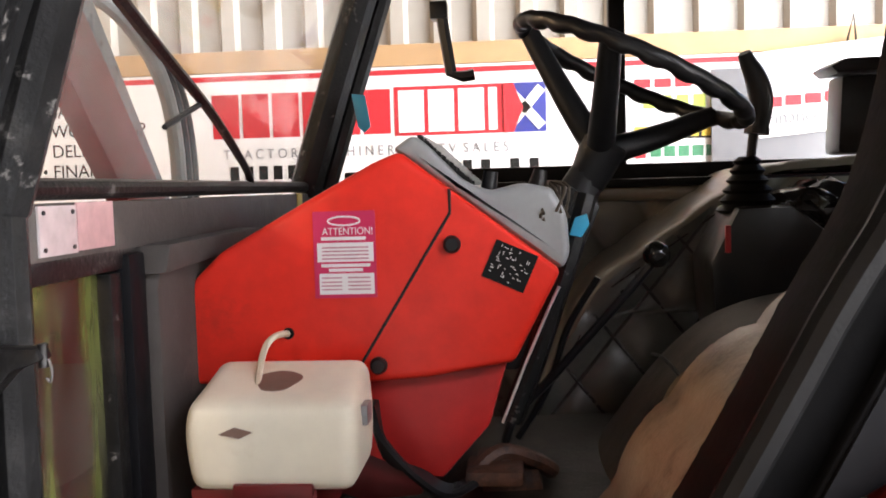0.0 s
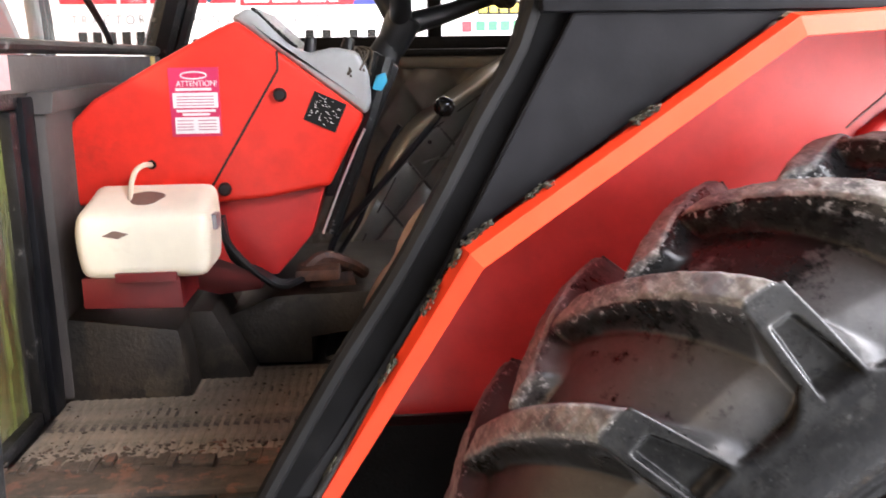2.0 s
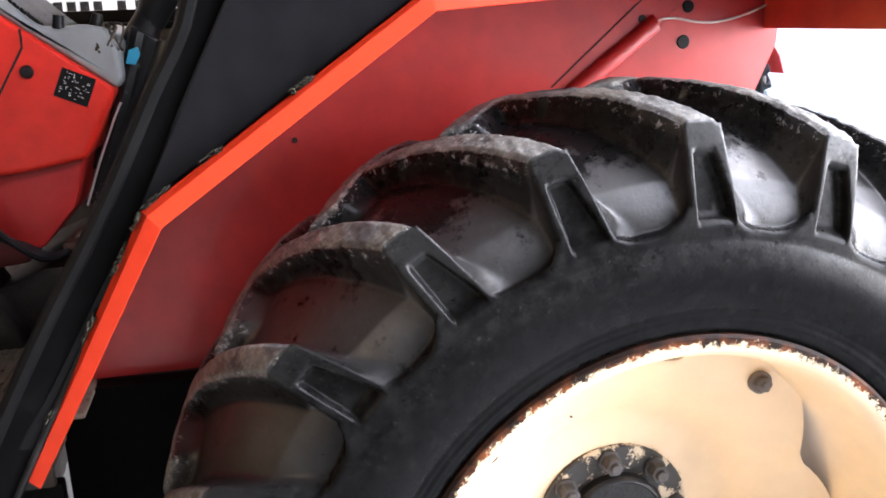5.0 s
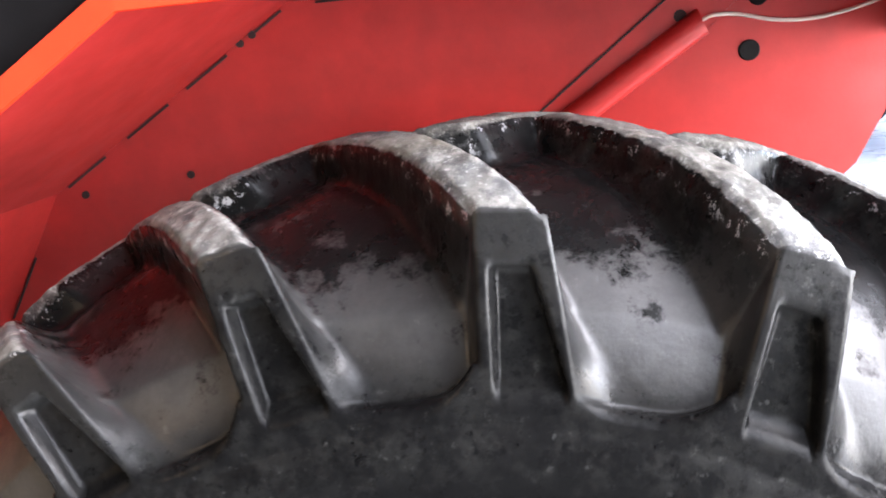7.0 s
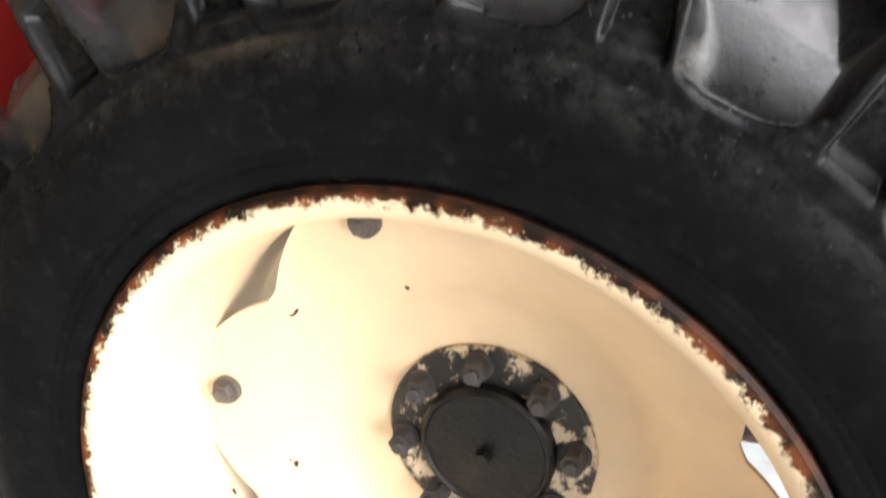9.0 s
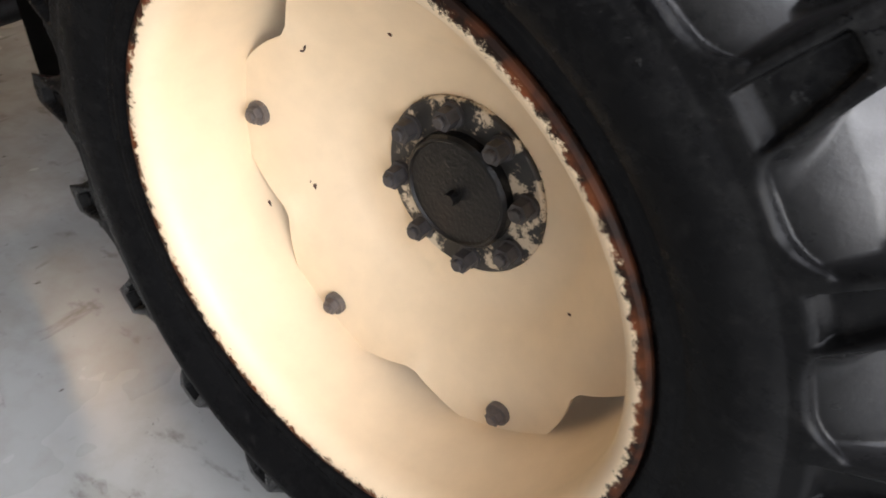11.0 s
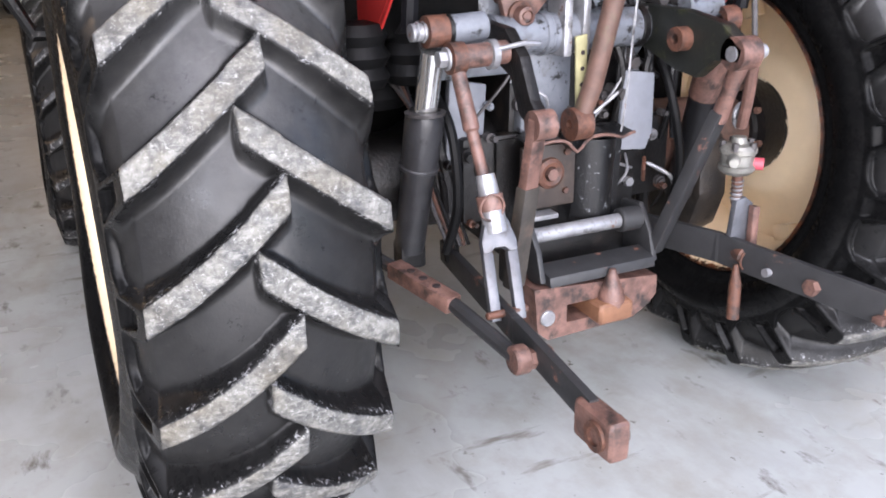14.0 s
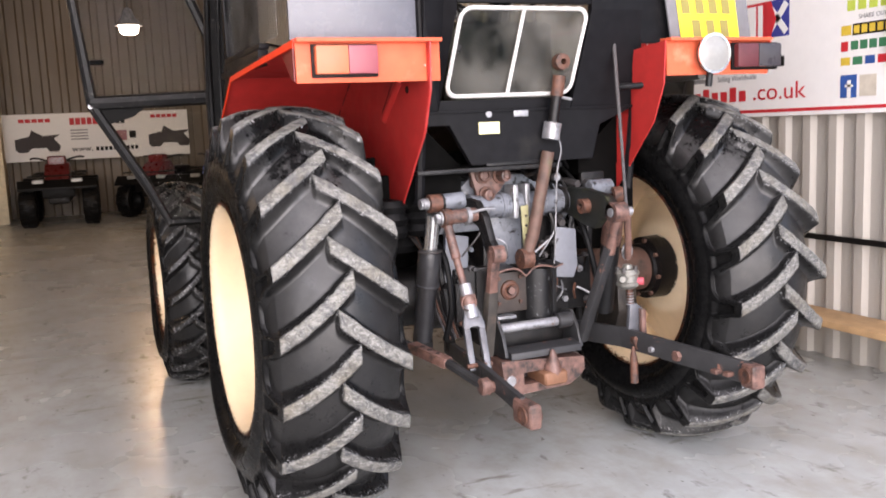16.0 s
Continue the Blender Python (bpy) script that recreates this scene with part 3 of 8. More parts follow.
def cream_rim_material():
    """Cream paint that rusts towards the flange's outer edge (radius in object space)."""
    m = mat("cream_rim_paint", (0.74, 0.575, 0.38), 0.45, var=0.04, bump=0.03, dirt=(0.62, 0.49, 0.32), dirt_amt=0.15, dscale=3)
    n, l = m.node_tree.nodes, m.node_tree.links
    b = n["Principled BSDF"]
    old = b.inputs["Base Color"].links[0].from_socket
    at = n.new("ShaderNodeAttribute")
    at.attribute_name = "rust"
    tc = n.new("ShaderNodeTexCoord")
    t = n.new("ShaderNodeTexNoise")
    t.inputs["Scale"].default_value, t.inputs["Detail"].default_value, t.inputs["Roughness"].default_value = 62, 12, 0.84
    l.new(tc.outputs["Object"], t.inputs["Vector"])
    a = n.new("ShaderNodeMath")
    a.operation = "MULTIPLY_ADD"
    l.new(t.outputs["Fac"], a.inputs[0])
    a.inputs[1].default_value = 1.1
    l.new(at.outputs["Fac"], a.inputs[2])
    r = n.new("ShaderNodeMapRange")
    r.inputs["From Min"].default_value, r.inputs["From Max"].default_value = 0.94, 1.0
    l.new(a.outputs[0], r.inputs["Value"])
    rc = n.new("ShaderNodeMix")
    rc.data_type = "RGBA"
    t2 = n.new("ShaderNodeTexNoise")
    t2.inputs["Scale"].default_value, t2.inputs["Detail"].default_value = 35, 6
    l.new(tc.outputs["Object"], t2.inputs["Vector"])
    r3 = n.new("ShaderNodeMapRange")
    r3.inputs["From Min"].default_value, r3.inputs["From Max"].default_value = 0.42, 0.64
    l.new(t2.outputs["Fac"], r3.inputs["Value"])
    r4 = n.new("ShaderNodeMapRange")
    r4.inputs["From Min"].default_value, r4.inputs["From Max"].default_value = 0.46, 0.60
    r4.inputs["To Min"].default_value, r4.inputs["To Max"].default_value = 1.0, 0.22
    l.new(at.outputs["Fac"], r4.inputs["Value"])
    m5 = n.new("ShaderNodeMath")
    m5.operation = "MULTIPLY"
    l.new(r3.outputs["Result"], m5.inputs[0])
    l.new(r4.outputs["Result"], m5.inputs[1])
    l.new(m5.outputs[0], rc.inputs["Factor"])
    rc.inputs["A"].default_value, rc.inputs["B"].default_value = (0.012, 0.0065, 0.0045, 1), (0.15, 0.045, 0.016, 1)
    x = n.new("ShaderNodeMix")
    x.data_type = "RGBA"
    l.new(r.outputs["Result"], x.inputs["Factor"])
    l.new(old, x.inputs["A"])
    l.new(rc.outputs["Result"], x.inputs["B"])
    l.new(x.outputs["Result"], b.inputs["Base Color"])
    sp = n.new("ShaderNodeMapRange")
    sp.inputs["To Min"].default_value, sp.inputs["To Max"].default_value = 0.5, 0.08
    l.new(r.outputs["Result"], sp.inputs["Value"])
    l.new(sp.outputs["Result"], b.inputs["Specular IOR Level"])
    return m


M_RIM = cream_rim_material()


def set_rust(ob, fn):
    at = ob.data.attributes.new("rust", "FLOAT", "POINT")
    for v, d in zip(ob.data.vertices, at.data):
        d.value = fn(v.co)


def rear_wheel(sign, label):
    """A rear wheel round (0, 0, 0), outside towards -y for sign 1, mirrored for -1."""
    me = tyre_mesh("tyre", 21, 0.820, 0.777, 0.612, 0.452, 0.222, 0.222, 0.780, per=84 if sign > 0 else 60, phase=0.0026, sign=sign)
    # rim barrel: flange at -0.235 outside, well in the middle, flange inside
    prof = [(0.462, -0.232), (0.462, -0.240), (0.457, -0.244), (0.449, -0.2445), (0.441, -0.242), (0.432, -0.236), (0.424, -0.226), (0.419, -0.212), (0.417, -0.19), (0.416, -0.15), (0.405, -0.115),
            (0.400, -0.06), (0.400, 0.06), (0.424, 0.1), (0.43, 0.2), (0.455, 0.24), (0.462, 0.232), (0.452, 0.215), (0.437, 0.19), (0.43, 0.105), (0.408, 0.06),
            (0.408, -0.06), (0.43, -0.12), (0.437, -0.19), (0.452, -0.215)]
    bm = lathe(B(), [(r, o * sign) for r, o in prof], 160, close=True)
    root = part("rear_wheel", bm, M_RIM, None, label)
    ob = new("tyre", me)
    me.materials.append(M_TYRE)
    ob.parent = root
    set_rust(root, lambda c: 0.15 + 0.47 * min(1, max(0, (math.hypot(c.x, c.z) - 0.427) / 0.034)))
    # dished disc with six ears
    bm = B()
    nd = 180
    radii = [0.150, 0.165, 0.2, 0.225, 0.24, 0.26, 0.3, 0.34, None, None]
    offs = [0.037, 0.036, 0.034, 0.026, 0.013, -0.005, -0.030, -0.048, -0.054, -0.058]
    rows = []
    for face in (0, 1):
        for k, (r, o) in enumerate(zip(radii, offs)):
            ring = []
            for i in range(nd):
                a = 2 * math.pi * i / nd
                ph = ((a + 1.40) % (math.pi / 3)) / (math.pi / 3)
                ph = min(ph, 1 - ph)
                ear = 1 - max(0, min(1, (ph - 0.17) / 0.3)) ** 1.2
                edge = 0.350 + 0.057 * ear if sign > 0 else 0.404
                rr = r if r else (edge - 0.012 if k == 8 else edge)
                rr = min(rr, edge - 0.016) if r else rr
                ring.append(bm.verts.new((rr * math.sin(a), sign * (o + 0.008 * face), rr * math.cos(a))))
            rows.append(ring)
    k = len(radii)
    order = rows[:k] + rows[k:][::-1]
    for ra, rb in zip(order, order[1:] + order[:1]):
        for i in range(nd):
            bm.faces.new((ra[i], ra[(i + 1) % nd], rb[(i + 1) % nd], rb[i]))
    disc = part("disc", bm, M_RIM, root, "dished cream wheel disc with six ears", angle=50)
    set_rust(disc, lambda c: 0.14 + 0.22 * min(1, max(0, (0.166 - math.hypot(c.x, c.z)) / 0.016)))
    bm = lathe(B(), [(0.09, sign * 0.045), (0.150, sign * 0.045), (0.150, sign * 0.031), (0.147, sign * 0.028), (0.1, sign * 0.027), (0.09, sign * 0.029)], 72, close=True)
    part("hub_ring", bm, M_HUB, root, "black hub ring with flaking cream paint")
    bm = lathe(B(), [(0.0, sign * 0.045), (0.097, sign * 0.045), (0.097, sign * 0.011), (0.092, sign * 0.005), (0.088, sign * 0.004), (0.085, sign * 0.008), (0.03, sign * 0.007), (0.0, sign * 0.007)], 72)
    part("hub_cap", bm, M_DARK, root, "black hub cap")
    bm = cyl(B(), (0, sign * 0.009, -0.005), (0, sign * -0.009, -0.005), 0.012, 0.01, 10)
    part("hub_plug", bm, M_DARK, root)
    for i in range(8):
        a = -0.8845 - i * math.pi / 4
        x, zz = 0.1238 * math.sin(a), 0.1238 * math.cos(a)
        bm = B()
        cyl(bm, (x, sign * 0.035, zz), (x, sign * 0.021, zz), 0.021, n=16)
        cyl(bm, (x, sign * 0.023, zz), (x, sign * -0.003, zz), 0.0175, n=6)
        cyl(bm, (x, sign * 0.003, zz), (x, sign * -0.012, zz), 0.0105, n=10, bevel=0.002)
        part("wheel_nut", bm, M_NUT, root, smooth=False)
    for i in range(6):
        a = -1.40 - i * math.pi / 3
        x, zz = 0.3679 * math.sin(a), 0.3679 * math.cos(a)
        bm = B()
        cyl(bm, (x, sign * -0.05, zz), (x, sign * -0.061, zz), 0.021, n=16)
        cyl(bm, (x, sign * -0.058, zz), (x, sign * -0.073, zz), 0.015, n=6)
        cyl(bm, (x, sign * -0.07, zz), (x, sign * -0.079, zz), 0.008, n=8)
        part("rim_bolt", bm, M_BOLT, root, smooth=False)
        bm = B()
        ra = math.atan2(x, zz)
        box(bm, (-0.035, -0.02, -0.02), (0.035, 0.02, 0.05), 0.004,
            Matrix.Translation((x, sign * -0.025, zz)) @ Matrix.Rotation(ra, 4, "Y"))
        part("rim_lug", bm, M_CREAM, root)
    return root


M_HUB = mat("flaking_hub_paint", (0.02, 0.018, 0.016), 0.55, var=0.3, bump=0.2, rust=(0.55, 0.45, 0.32), rust_amt=0.5, rscale=22)
M_NUT = mat("dusty_nut", (0.06, 0.055, 0.055), 0.55, metal=0.3, var=0.3, scale=40, bump=0.2)
M_BOLT = mat("painted_bolt", (0.13, 0.11, 0.10), 0.55, metal=0.2, var=0.3, scale=40, bump=0.2)
TY = -0.6885
CHIPS = ((-0.283, -0.07, 0.006), (-0.375, -0.12, 0.005), (-0.25, 0.195, 0.006), (-0.29, -0.06, 0.003), (-0.10, 0.24, 0.004), (0.22, -0.13, 0.004))
wl_ = rear_wheel(1, "large rear tractor wheel with chevron tyre and cream rusty rim")
for cx_, cz_, cr_ in CHIPS:
    rr_ = math.hypot(cx_, cz_)
    off_ = float(np.interp(rr_, [0.2, 0.225, 0.24, 0.26, 0.3, 0.34, 0.36], [0.034, 0.026, 0.013, -0.005, -0.030, -0.048, -0.055]))
    bm = B()
    bmesh.ops.create_icosphere(bm, subdivisions=2, radius=cr_, matrix=Matrix.Translation((cx_, off_, cz_)) @ Matrix.Rotation(cx_ * 9, 4, "Y") @ Matrix.Diagonal((0.6, 0.25, 1.5, 1)))
    for v in bm.verts:
        v.co += Vector(noise.noise_vector(v.co * 160)) * cr_ * 0.5
    part("paint_chip", bm, M_RUST, wl_, "rusty chip in the paint")
under_tractor(wl_, (0, TY, AX))
wr_ = rear_wheel(-1, "large rear tractor wheel with chevron tyre beside the banner wall")
under_tractor(wr_, (0, 2 * CA - TY - 0.018, AX))


def front_wheel(sign, label):
    me = tyre_mesh("tyre", 21, 0.63, 0.596, 0.478, 0.368, 0.155, 0.148, 0.598, per=28, phase=0.1, slant=0.25, sign=sign, worn=0.55)
    prof = [(0.378, -0.157), (0.376, -0.165), (0.364, -0.165), (0.356, -0.145), (0.345, -0.12), (0.34, -0.09), (0.32, -0.06), (0.32, 0.06), (0.345, 0.1), (0.37, 0.165), (0.378, 0.157),
            (0.357, 0.12), (0.335, 0.06), (0.335, -0.06), (0.357, -0.12)]
    root = part("front_wheel", lathe(B(), [(r, o * sign) for r, o in prof], 96, close=True), M_RIM, None, label)
    ob = new("tyre", me)
    me.materials.append(M_TYRE)
    ob.parent = root
    set_rust(root, lambda c: 0.2 + 0.5 * min(1, max(0, (math.hypot(c.x, c.z) - 0.35) / 0.012)))
    d = lathe(B(), [(0.325, sign * -0.02), (0.26, sign * -0.05), (0.14, sign * -0.06), (0.09, sign * -0.03), (0.0, sign * -0.03), (0.0, sign * -0.02), (0.09, sign * -0.02), (0.14, sign * -0.05), (0.26, sign * -0.04), (0.325, sign * -0.01)], 64)
    set_rust(part("disc", d, M_RIM, root, "cream disc"), lambda c: 0.2)
    part("hub", cyl(B(), (0, sign * 0.06, 0), (0, sign * -0.09, 0), 0.075, 0.065, 24, bevel=0.01), M_DARK, root)
    for i in range(8):
        a = i * math.pi / 4
        x, zz = 0.11 * math.sin(a), 0.11 * math.cos(a)
        part("wheel_nut", cyl(B(), (x, sign * -0.03, zz), (x, sign * -0.08, zz), 0.014, n=6), M_NUT, root, smooth=False)
    return root


fl_ = front_wheel(1, "smaller front tractor wheel with chevron tyre and cream rim")
under_tractor(fl_, (-2.27, CY - 1.11, 0.615))
fr_ = front_wheel(-1, "smaller front tractor wheel with chevron tyre and cream rim")
under_tractor(fr_, (-2.27, CY + 1.11, 0.615))

# ---- mudguards ----
GP = [(-0.985, 1.06), (-0.752, 1.480), (-0.345, 1.760), (0.10, 1.785), (0.52, 1.825)]
GO = [0.995, 1.10, 1.085, 1.07, 1.03]        # how far out the lip runs from the middle plane
M_SLOT = mat("slot_shadow_black", (0.02, 0.012, 0.012), 0.8)
M_CABLE = mat("grimy_white_cable", (0.55, 0.48, 0.42), 0.5, var=0.15, scale=30)
M_LENSO = mat("orange_lens", (0.50, 0.11, 0.045), 0.4, var=0.05, bump=0.02)
M_LENSR = mat("red_lens", (0.22, 0.045, 0.06), 0.4, var=0.05, bump=0.02)
M_LENSD = mat("dark_lens", (0.035, 0.030, 0.034), 0.3, var=0.2, bump=0.05)
M_LENSX = mat("dark_red_lens", (0.085, 0.018, 0.022), 0.35, var=0.2, bump=0.05)
M_MUDGREY = mat("dry_dirt", (0.040, 0.037, 0.026), 0.9, var=0.3, scale=60, bump=0.6, dirt=(0.06, 0.06, 0.03), dirt_amt=0.5, dscale=30)
M_YELLOW = mat("yellow_plate", (0.78, 0.62, 0.03), 0.4, var=0.04, bump=0.0)
M_CHROME = mat("lamp_metal", (0.75, 0.75, 0.74), 0.2, metal=0.9, var=0.05, bump=0.02)
M_SILVER = mat("silver_rim_paint", (0.20, 0.20, 0.205), 0.5, metal=0.2, var=0.3, scale=9, bump=0.1, dirt=(0.05, 0.05, 0.05), dirt_amt=0.5, dscale=5)
M_LAMPGLASS = mat("lamp_lens", (0.24, 0.24, 0.23), 0.12, var=0.05, scale=60, bump=0.2)


def fender(side, label):
    """side -1: the door side; +1: beside the wall. The root mesh is the bent top sheet."""
    def Y(d):
        return CY + side * d
    yi = 0.548 if side < 0 else 0.468
    bm = B()
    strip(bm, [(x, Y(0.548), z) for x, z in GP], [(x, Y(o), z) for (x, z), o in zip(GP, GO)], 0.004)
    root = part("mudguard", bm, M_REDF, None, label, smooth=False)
    ins = []
    for i, (x, z) in enumerate(GP):
        a, b = Vector(GP[max(i - 1, 0)]), Vector(GP[min(i + 1, len(GP) - 1)])
        d = (b - a).normalized()
        nn = Vector((d.y, -d.x))
        w = (0.018, 0.021, 0.021, 0.018, 0.024)[i]
        ins.append((x + nn.x * w, z + nn.y * w))
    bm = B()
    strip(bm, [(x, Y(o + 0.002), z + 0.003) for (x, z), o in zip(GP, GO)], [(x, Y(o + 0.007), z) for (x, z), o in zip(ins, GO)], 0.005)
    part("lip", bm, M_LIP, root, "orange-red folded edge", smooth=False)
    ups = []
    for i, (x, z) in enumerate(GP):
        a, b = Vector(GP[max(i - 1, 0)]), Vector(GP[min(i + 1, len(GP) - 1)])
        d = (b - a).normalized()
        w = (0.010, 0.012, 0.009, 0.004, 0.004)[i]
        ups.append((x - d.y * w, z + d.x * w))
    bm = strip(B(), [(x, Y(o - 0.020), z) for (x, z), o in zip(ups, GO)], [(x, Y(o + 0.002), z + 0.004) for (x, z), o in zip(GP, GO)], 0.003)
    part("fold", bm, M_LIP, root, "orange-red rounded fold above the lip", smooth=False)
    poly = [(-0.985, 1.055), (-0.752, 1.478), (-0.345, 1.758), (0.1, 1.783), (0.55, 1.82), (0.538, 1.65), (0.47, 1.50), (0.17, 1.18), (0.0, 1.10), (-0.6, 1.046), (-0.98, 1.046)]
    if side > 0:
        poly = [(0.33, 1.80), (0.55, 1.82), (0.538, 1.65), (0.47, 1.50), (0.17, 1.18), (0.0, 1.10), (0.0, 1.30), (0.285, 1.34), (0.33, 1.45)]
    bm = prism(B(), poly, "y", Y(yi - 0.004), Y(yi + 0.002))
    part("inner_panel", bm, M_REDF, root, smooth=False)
    # overlapping rear half of the inner panel, with a pressed rib along its edge
    part("panel_seam", tube(B(), [(0.019, Y(yi + 0.0025), 1.580), (0.184, Y(yi + 0.0025), 1.722), (0.235, Y(yi + 0.0025), 1.766)], 0.0018, 5), M_SLOT, root)
    bm = B()
    rib = [Vector((0.045, Y(yi + 0.001), 1.550)), Vector((0.070, Y(yi + 0.001), 1.571)), Vector((0.229, Y(yi + 0.001), 1.688)), Vector((0.250, Y(yi + 0.001), 1.703))]
    tube(bm, smooth_path(rib, 4), [0.008 + 0.012 * min(1, k / 3, (12.6 - k) / 1.0) for k in range(13)], 16)
    part("pressed_rib", bm, M_REDF, root)
    bm = prism(B(), [(0.085, 1.560), (0.25, 1.683), (0.30, 1.735), (0.535, 1.74), (0.53, 1.65), (0.465, 1.50), (0.30, 1.325), (0.17, 1.21)], "y", Y(yi + 0.001), Y(yi + 0.0035))
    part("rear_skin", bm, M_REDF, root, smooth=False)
    if side < 0:
        wire = [(0.243, 1.700), (0.262, 1.711), (0.30, 1.711), (0.345, 1.702), (0.40, 1.702), (0.46, 1.716), (0.52, 1.738)]
        bm = tube(B(), smooth_path([Vector((x, Y(yi + 0.008 + 0.004 * (i % 2)), z)) for i, (x, z) in enumerate(wire)], 5), 0.0026, 8)
        part("cable", bm, M_CABLE, root, "thin grimy white cable")
        part("cable_hole", cyl(B(), (0.221, Y(yi), 1.712), (0.221, Y(yi + 0.004), 1.712), 0.009, n=14), M_SLOT, root)
    for hx, hz, hr in ((0.316, 1.662, 0.0155), (0.325, 1.735, 0.014)):
        part("bung", cyl(B(), (hx, Y(yi), hz), (hx, Y(yi + 0.006), hz), hr, hr * 0.94, 20, bevel=0.0015), M_RUBBER, root, "black rubber bung")
    # weld slots along the fold
    for i, (f0, f1, seg_) in enumerate(((0.05, 0.22, 1), (0.32, 0.5, 1), (0.58, 0.75, 1), (0.86, 0.97, 1), (0.5, 0.75, 0), (0.15, 0.35, 0), (0.1, 0.22, 2), (0.4, 0.55, 2))):
        p, q2 = Vector(GP[seg_]), Vector(GP[seg_ + 1])
        d = (q2 - p).normalized()
        nn = Vector((d.y, -d.x))
        m0, m1 = p.lerp(q2, f0) + nn * 0.008, p.lerp(q2, f1) + nn * 0.008
        part("weld_slot", tube(B(), [(m0.x, Y(yi + 0.003), m0.y), (m1.x, Y(yi + 0.003), m1.y)], 0.0021, 6), M_SLOT, root)
    for bx, bz in ((-0.52, 1.504), (-0.70, 1.475), (-0.42, 1.70), (-0.40, 1.712)):
        part("rivet", cyl(B(), (bx, Y(yi), bz), (bx, Y(yi + 0.006), bz), 0.006, n=10), M_SLOT, root)
    # rear panel and its lamp
    bm = B()
    lo, hi = sorted((Y(0.498), Y(1.025)))
    box(bm, (0.505, lo, 1.683), (0.515, hi, 1.825), 0.002)
    box(bm, (0.47, lo, 1.818), (0.545, hi, 1.832), 0.003)
    part("rear_panel", bm, mat("faded_panel_paint", (0.58, 0.10, 0.045), 0.5, var=0.12, bump=0.06, spec=0.25, dirt=(0.6, 0.2, 0.12), dirt_amt=0.3, dscale=5), root, "faded orange-red rear panel")
    o0, o1 = (0.965, 0.745) if side < 0 else (1.06, 0.83)
    mid = o0 + (o1 - o0) * 0.52
    lamp = part("tail_lamp", box(B(), (0.514, min(Y(o0), Y(o1)) - 0.008, 1.700), (0.528, max(Y(o0), Y(o1)) + 0.008, 1.812), 0.004), M_RUBBER, root, "tail lamp")
    part("lens", box(B(), (0.526, min(Y(o0), Y(mid)), 1.71), (0.558, max(Y(o0), Y(mid)), 1.806), 0.006), M_LENSO if side < 0 else M_LENSD, lamp, "faded orange lens" if side < 0 else "dark weathered lens")
    part("lens", box(B(), (0.526, min(Y(mid), Y(o1)), 1.71), (0.556, max(Y(mid), Y(o1)), 1.806), 0.006), M_LENSR if side < 0 else M_LENSX, lamp, "faded red lens" if side < 0 else "dark red lens")
    bm = B()
    prism(bm, [(0.33, 1.81), (0.51, 1.82), (0.51, 1.69), (0.47, 1.70)], "y", Y(1.03) - 0.002, Y(1.03) + 0.002)
    part("corner_gusset", bm, M_REDSHADE, root, smooth=False)
    return root


fen = {}
for sd, lb in ((-1, "red angular rear mudguard with orange lip"), (1, "red angular rear mudguard beside the wall")):
    fen[sd] = fender(sd, lb)
    under_tractor(fen[sd], (0, 0, 0))


def tp(name, bm, material, label="", **kw):
    """A part straight under the tractor."""
    return part(name, bm, material, tractor, label, **kw)


# clods of dirt on the sheet's edge
rnd = random.Random(4)
bm = B()
for i in range(900):
    k = rnd.random()
    seg_ = 0 if rnd.random() < 0.45 else 1
    p, q2 = Vector(GP[seg_]), Vector(GP[seg_ + 1])
    m = p.lerp(q2, 0.12 + 0.88 * k if seg_ == 0 else 0.72 * k)
    if noise.noise(Vector((m.x * 14, m.y * 14, 3.1))) < -0.05:
        continue
    d = (q2 - p).normalized()
    nn = Vector((-d.y, d.x))
    r = rnd.uniform(0.0009, 0.0024)
    out = 1.07 if seg_ else 0.995 + 0.09 * k
    c = m + nn * (0.009 + rnd.uniform(0, 0.007))
    y = CY - out - 0.002 + rnd.uniform(-0.012, 0.010)
    res_ = bmesh.ops.create_icosphere(bm, subdivisions=1, radius=r, matrix=Matrix.Translation((c.x, y, c.y)) @ Matrix.Rotation(-math.atan2(d.y, d.x), 4, "Y") @ Matrix.Diagonal((rnd.uniform(1.0, 3.4), 1.7, 0.6, 1)))
    for v in res_["verts"]:
        v.co += Vector(noise.noise_vector(v.co * 300)) * r * 0.5
part("dirt_crust", bm, M_MUDGREY, fen[-1], "crumbs of dried mud", angle=60)["kind"] = "stuff"

# ---- cab shell ----
XF = -1.53
M_TRIM = mat("quilted_vinyl", (0.125, 0.122, 0.108), 0.32, var=0.2, scale=9, bump=0.1, dirt=(0.15, 0.125, 0.09), dirt_amt=0.45, dscale=5)
M_TRIMSEAM = mat("trim_seam", (0.05, 0.046, 0.04), 0.5, var=0.3, scale=40, bump=0.2)
M_MAT = mat("dirty_rubber_mat", (0.165, 0.132, 0.10), 0.6, var=0.4, scale=22, bump=0.5, dirt=(0.29, 0.225, 0.16), dirt_amt=0.5, dscale=7, rust=(0.03, 0.022, 0.016), rust_amt=0.42, rscale=13)
M_SILL = mat("rusty_sill", (0.045, 0.032, 0.022), 0.75, var=0.4, scale=30, bump=0.5, dirt=(0.10, 0.06, 0.04), dirt_amt=0.5, dscale=16, rust=(0.13, 0.058, 0.035), rust_amt=0.45, rscale=22)
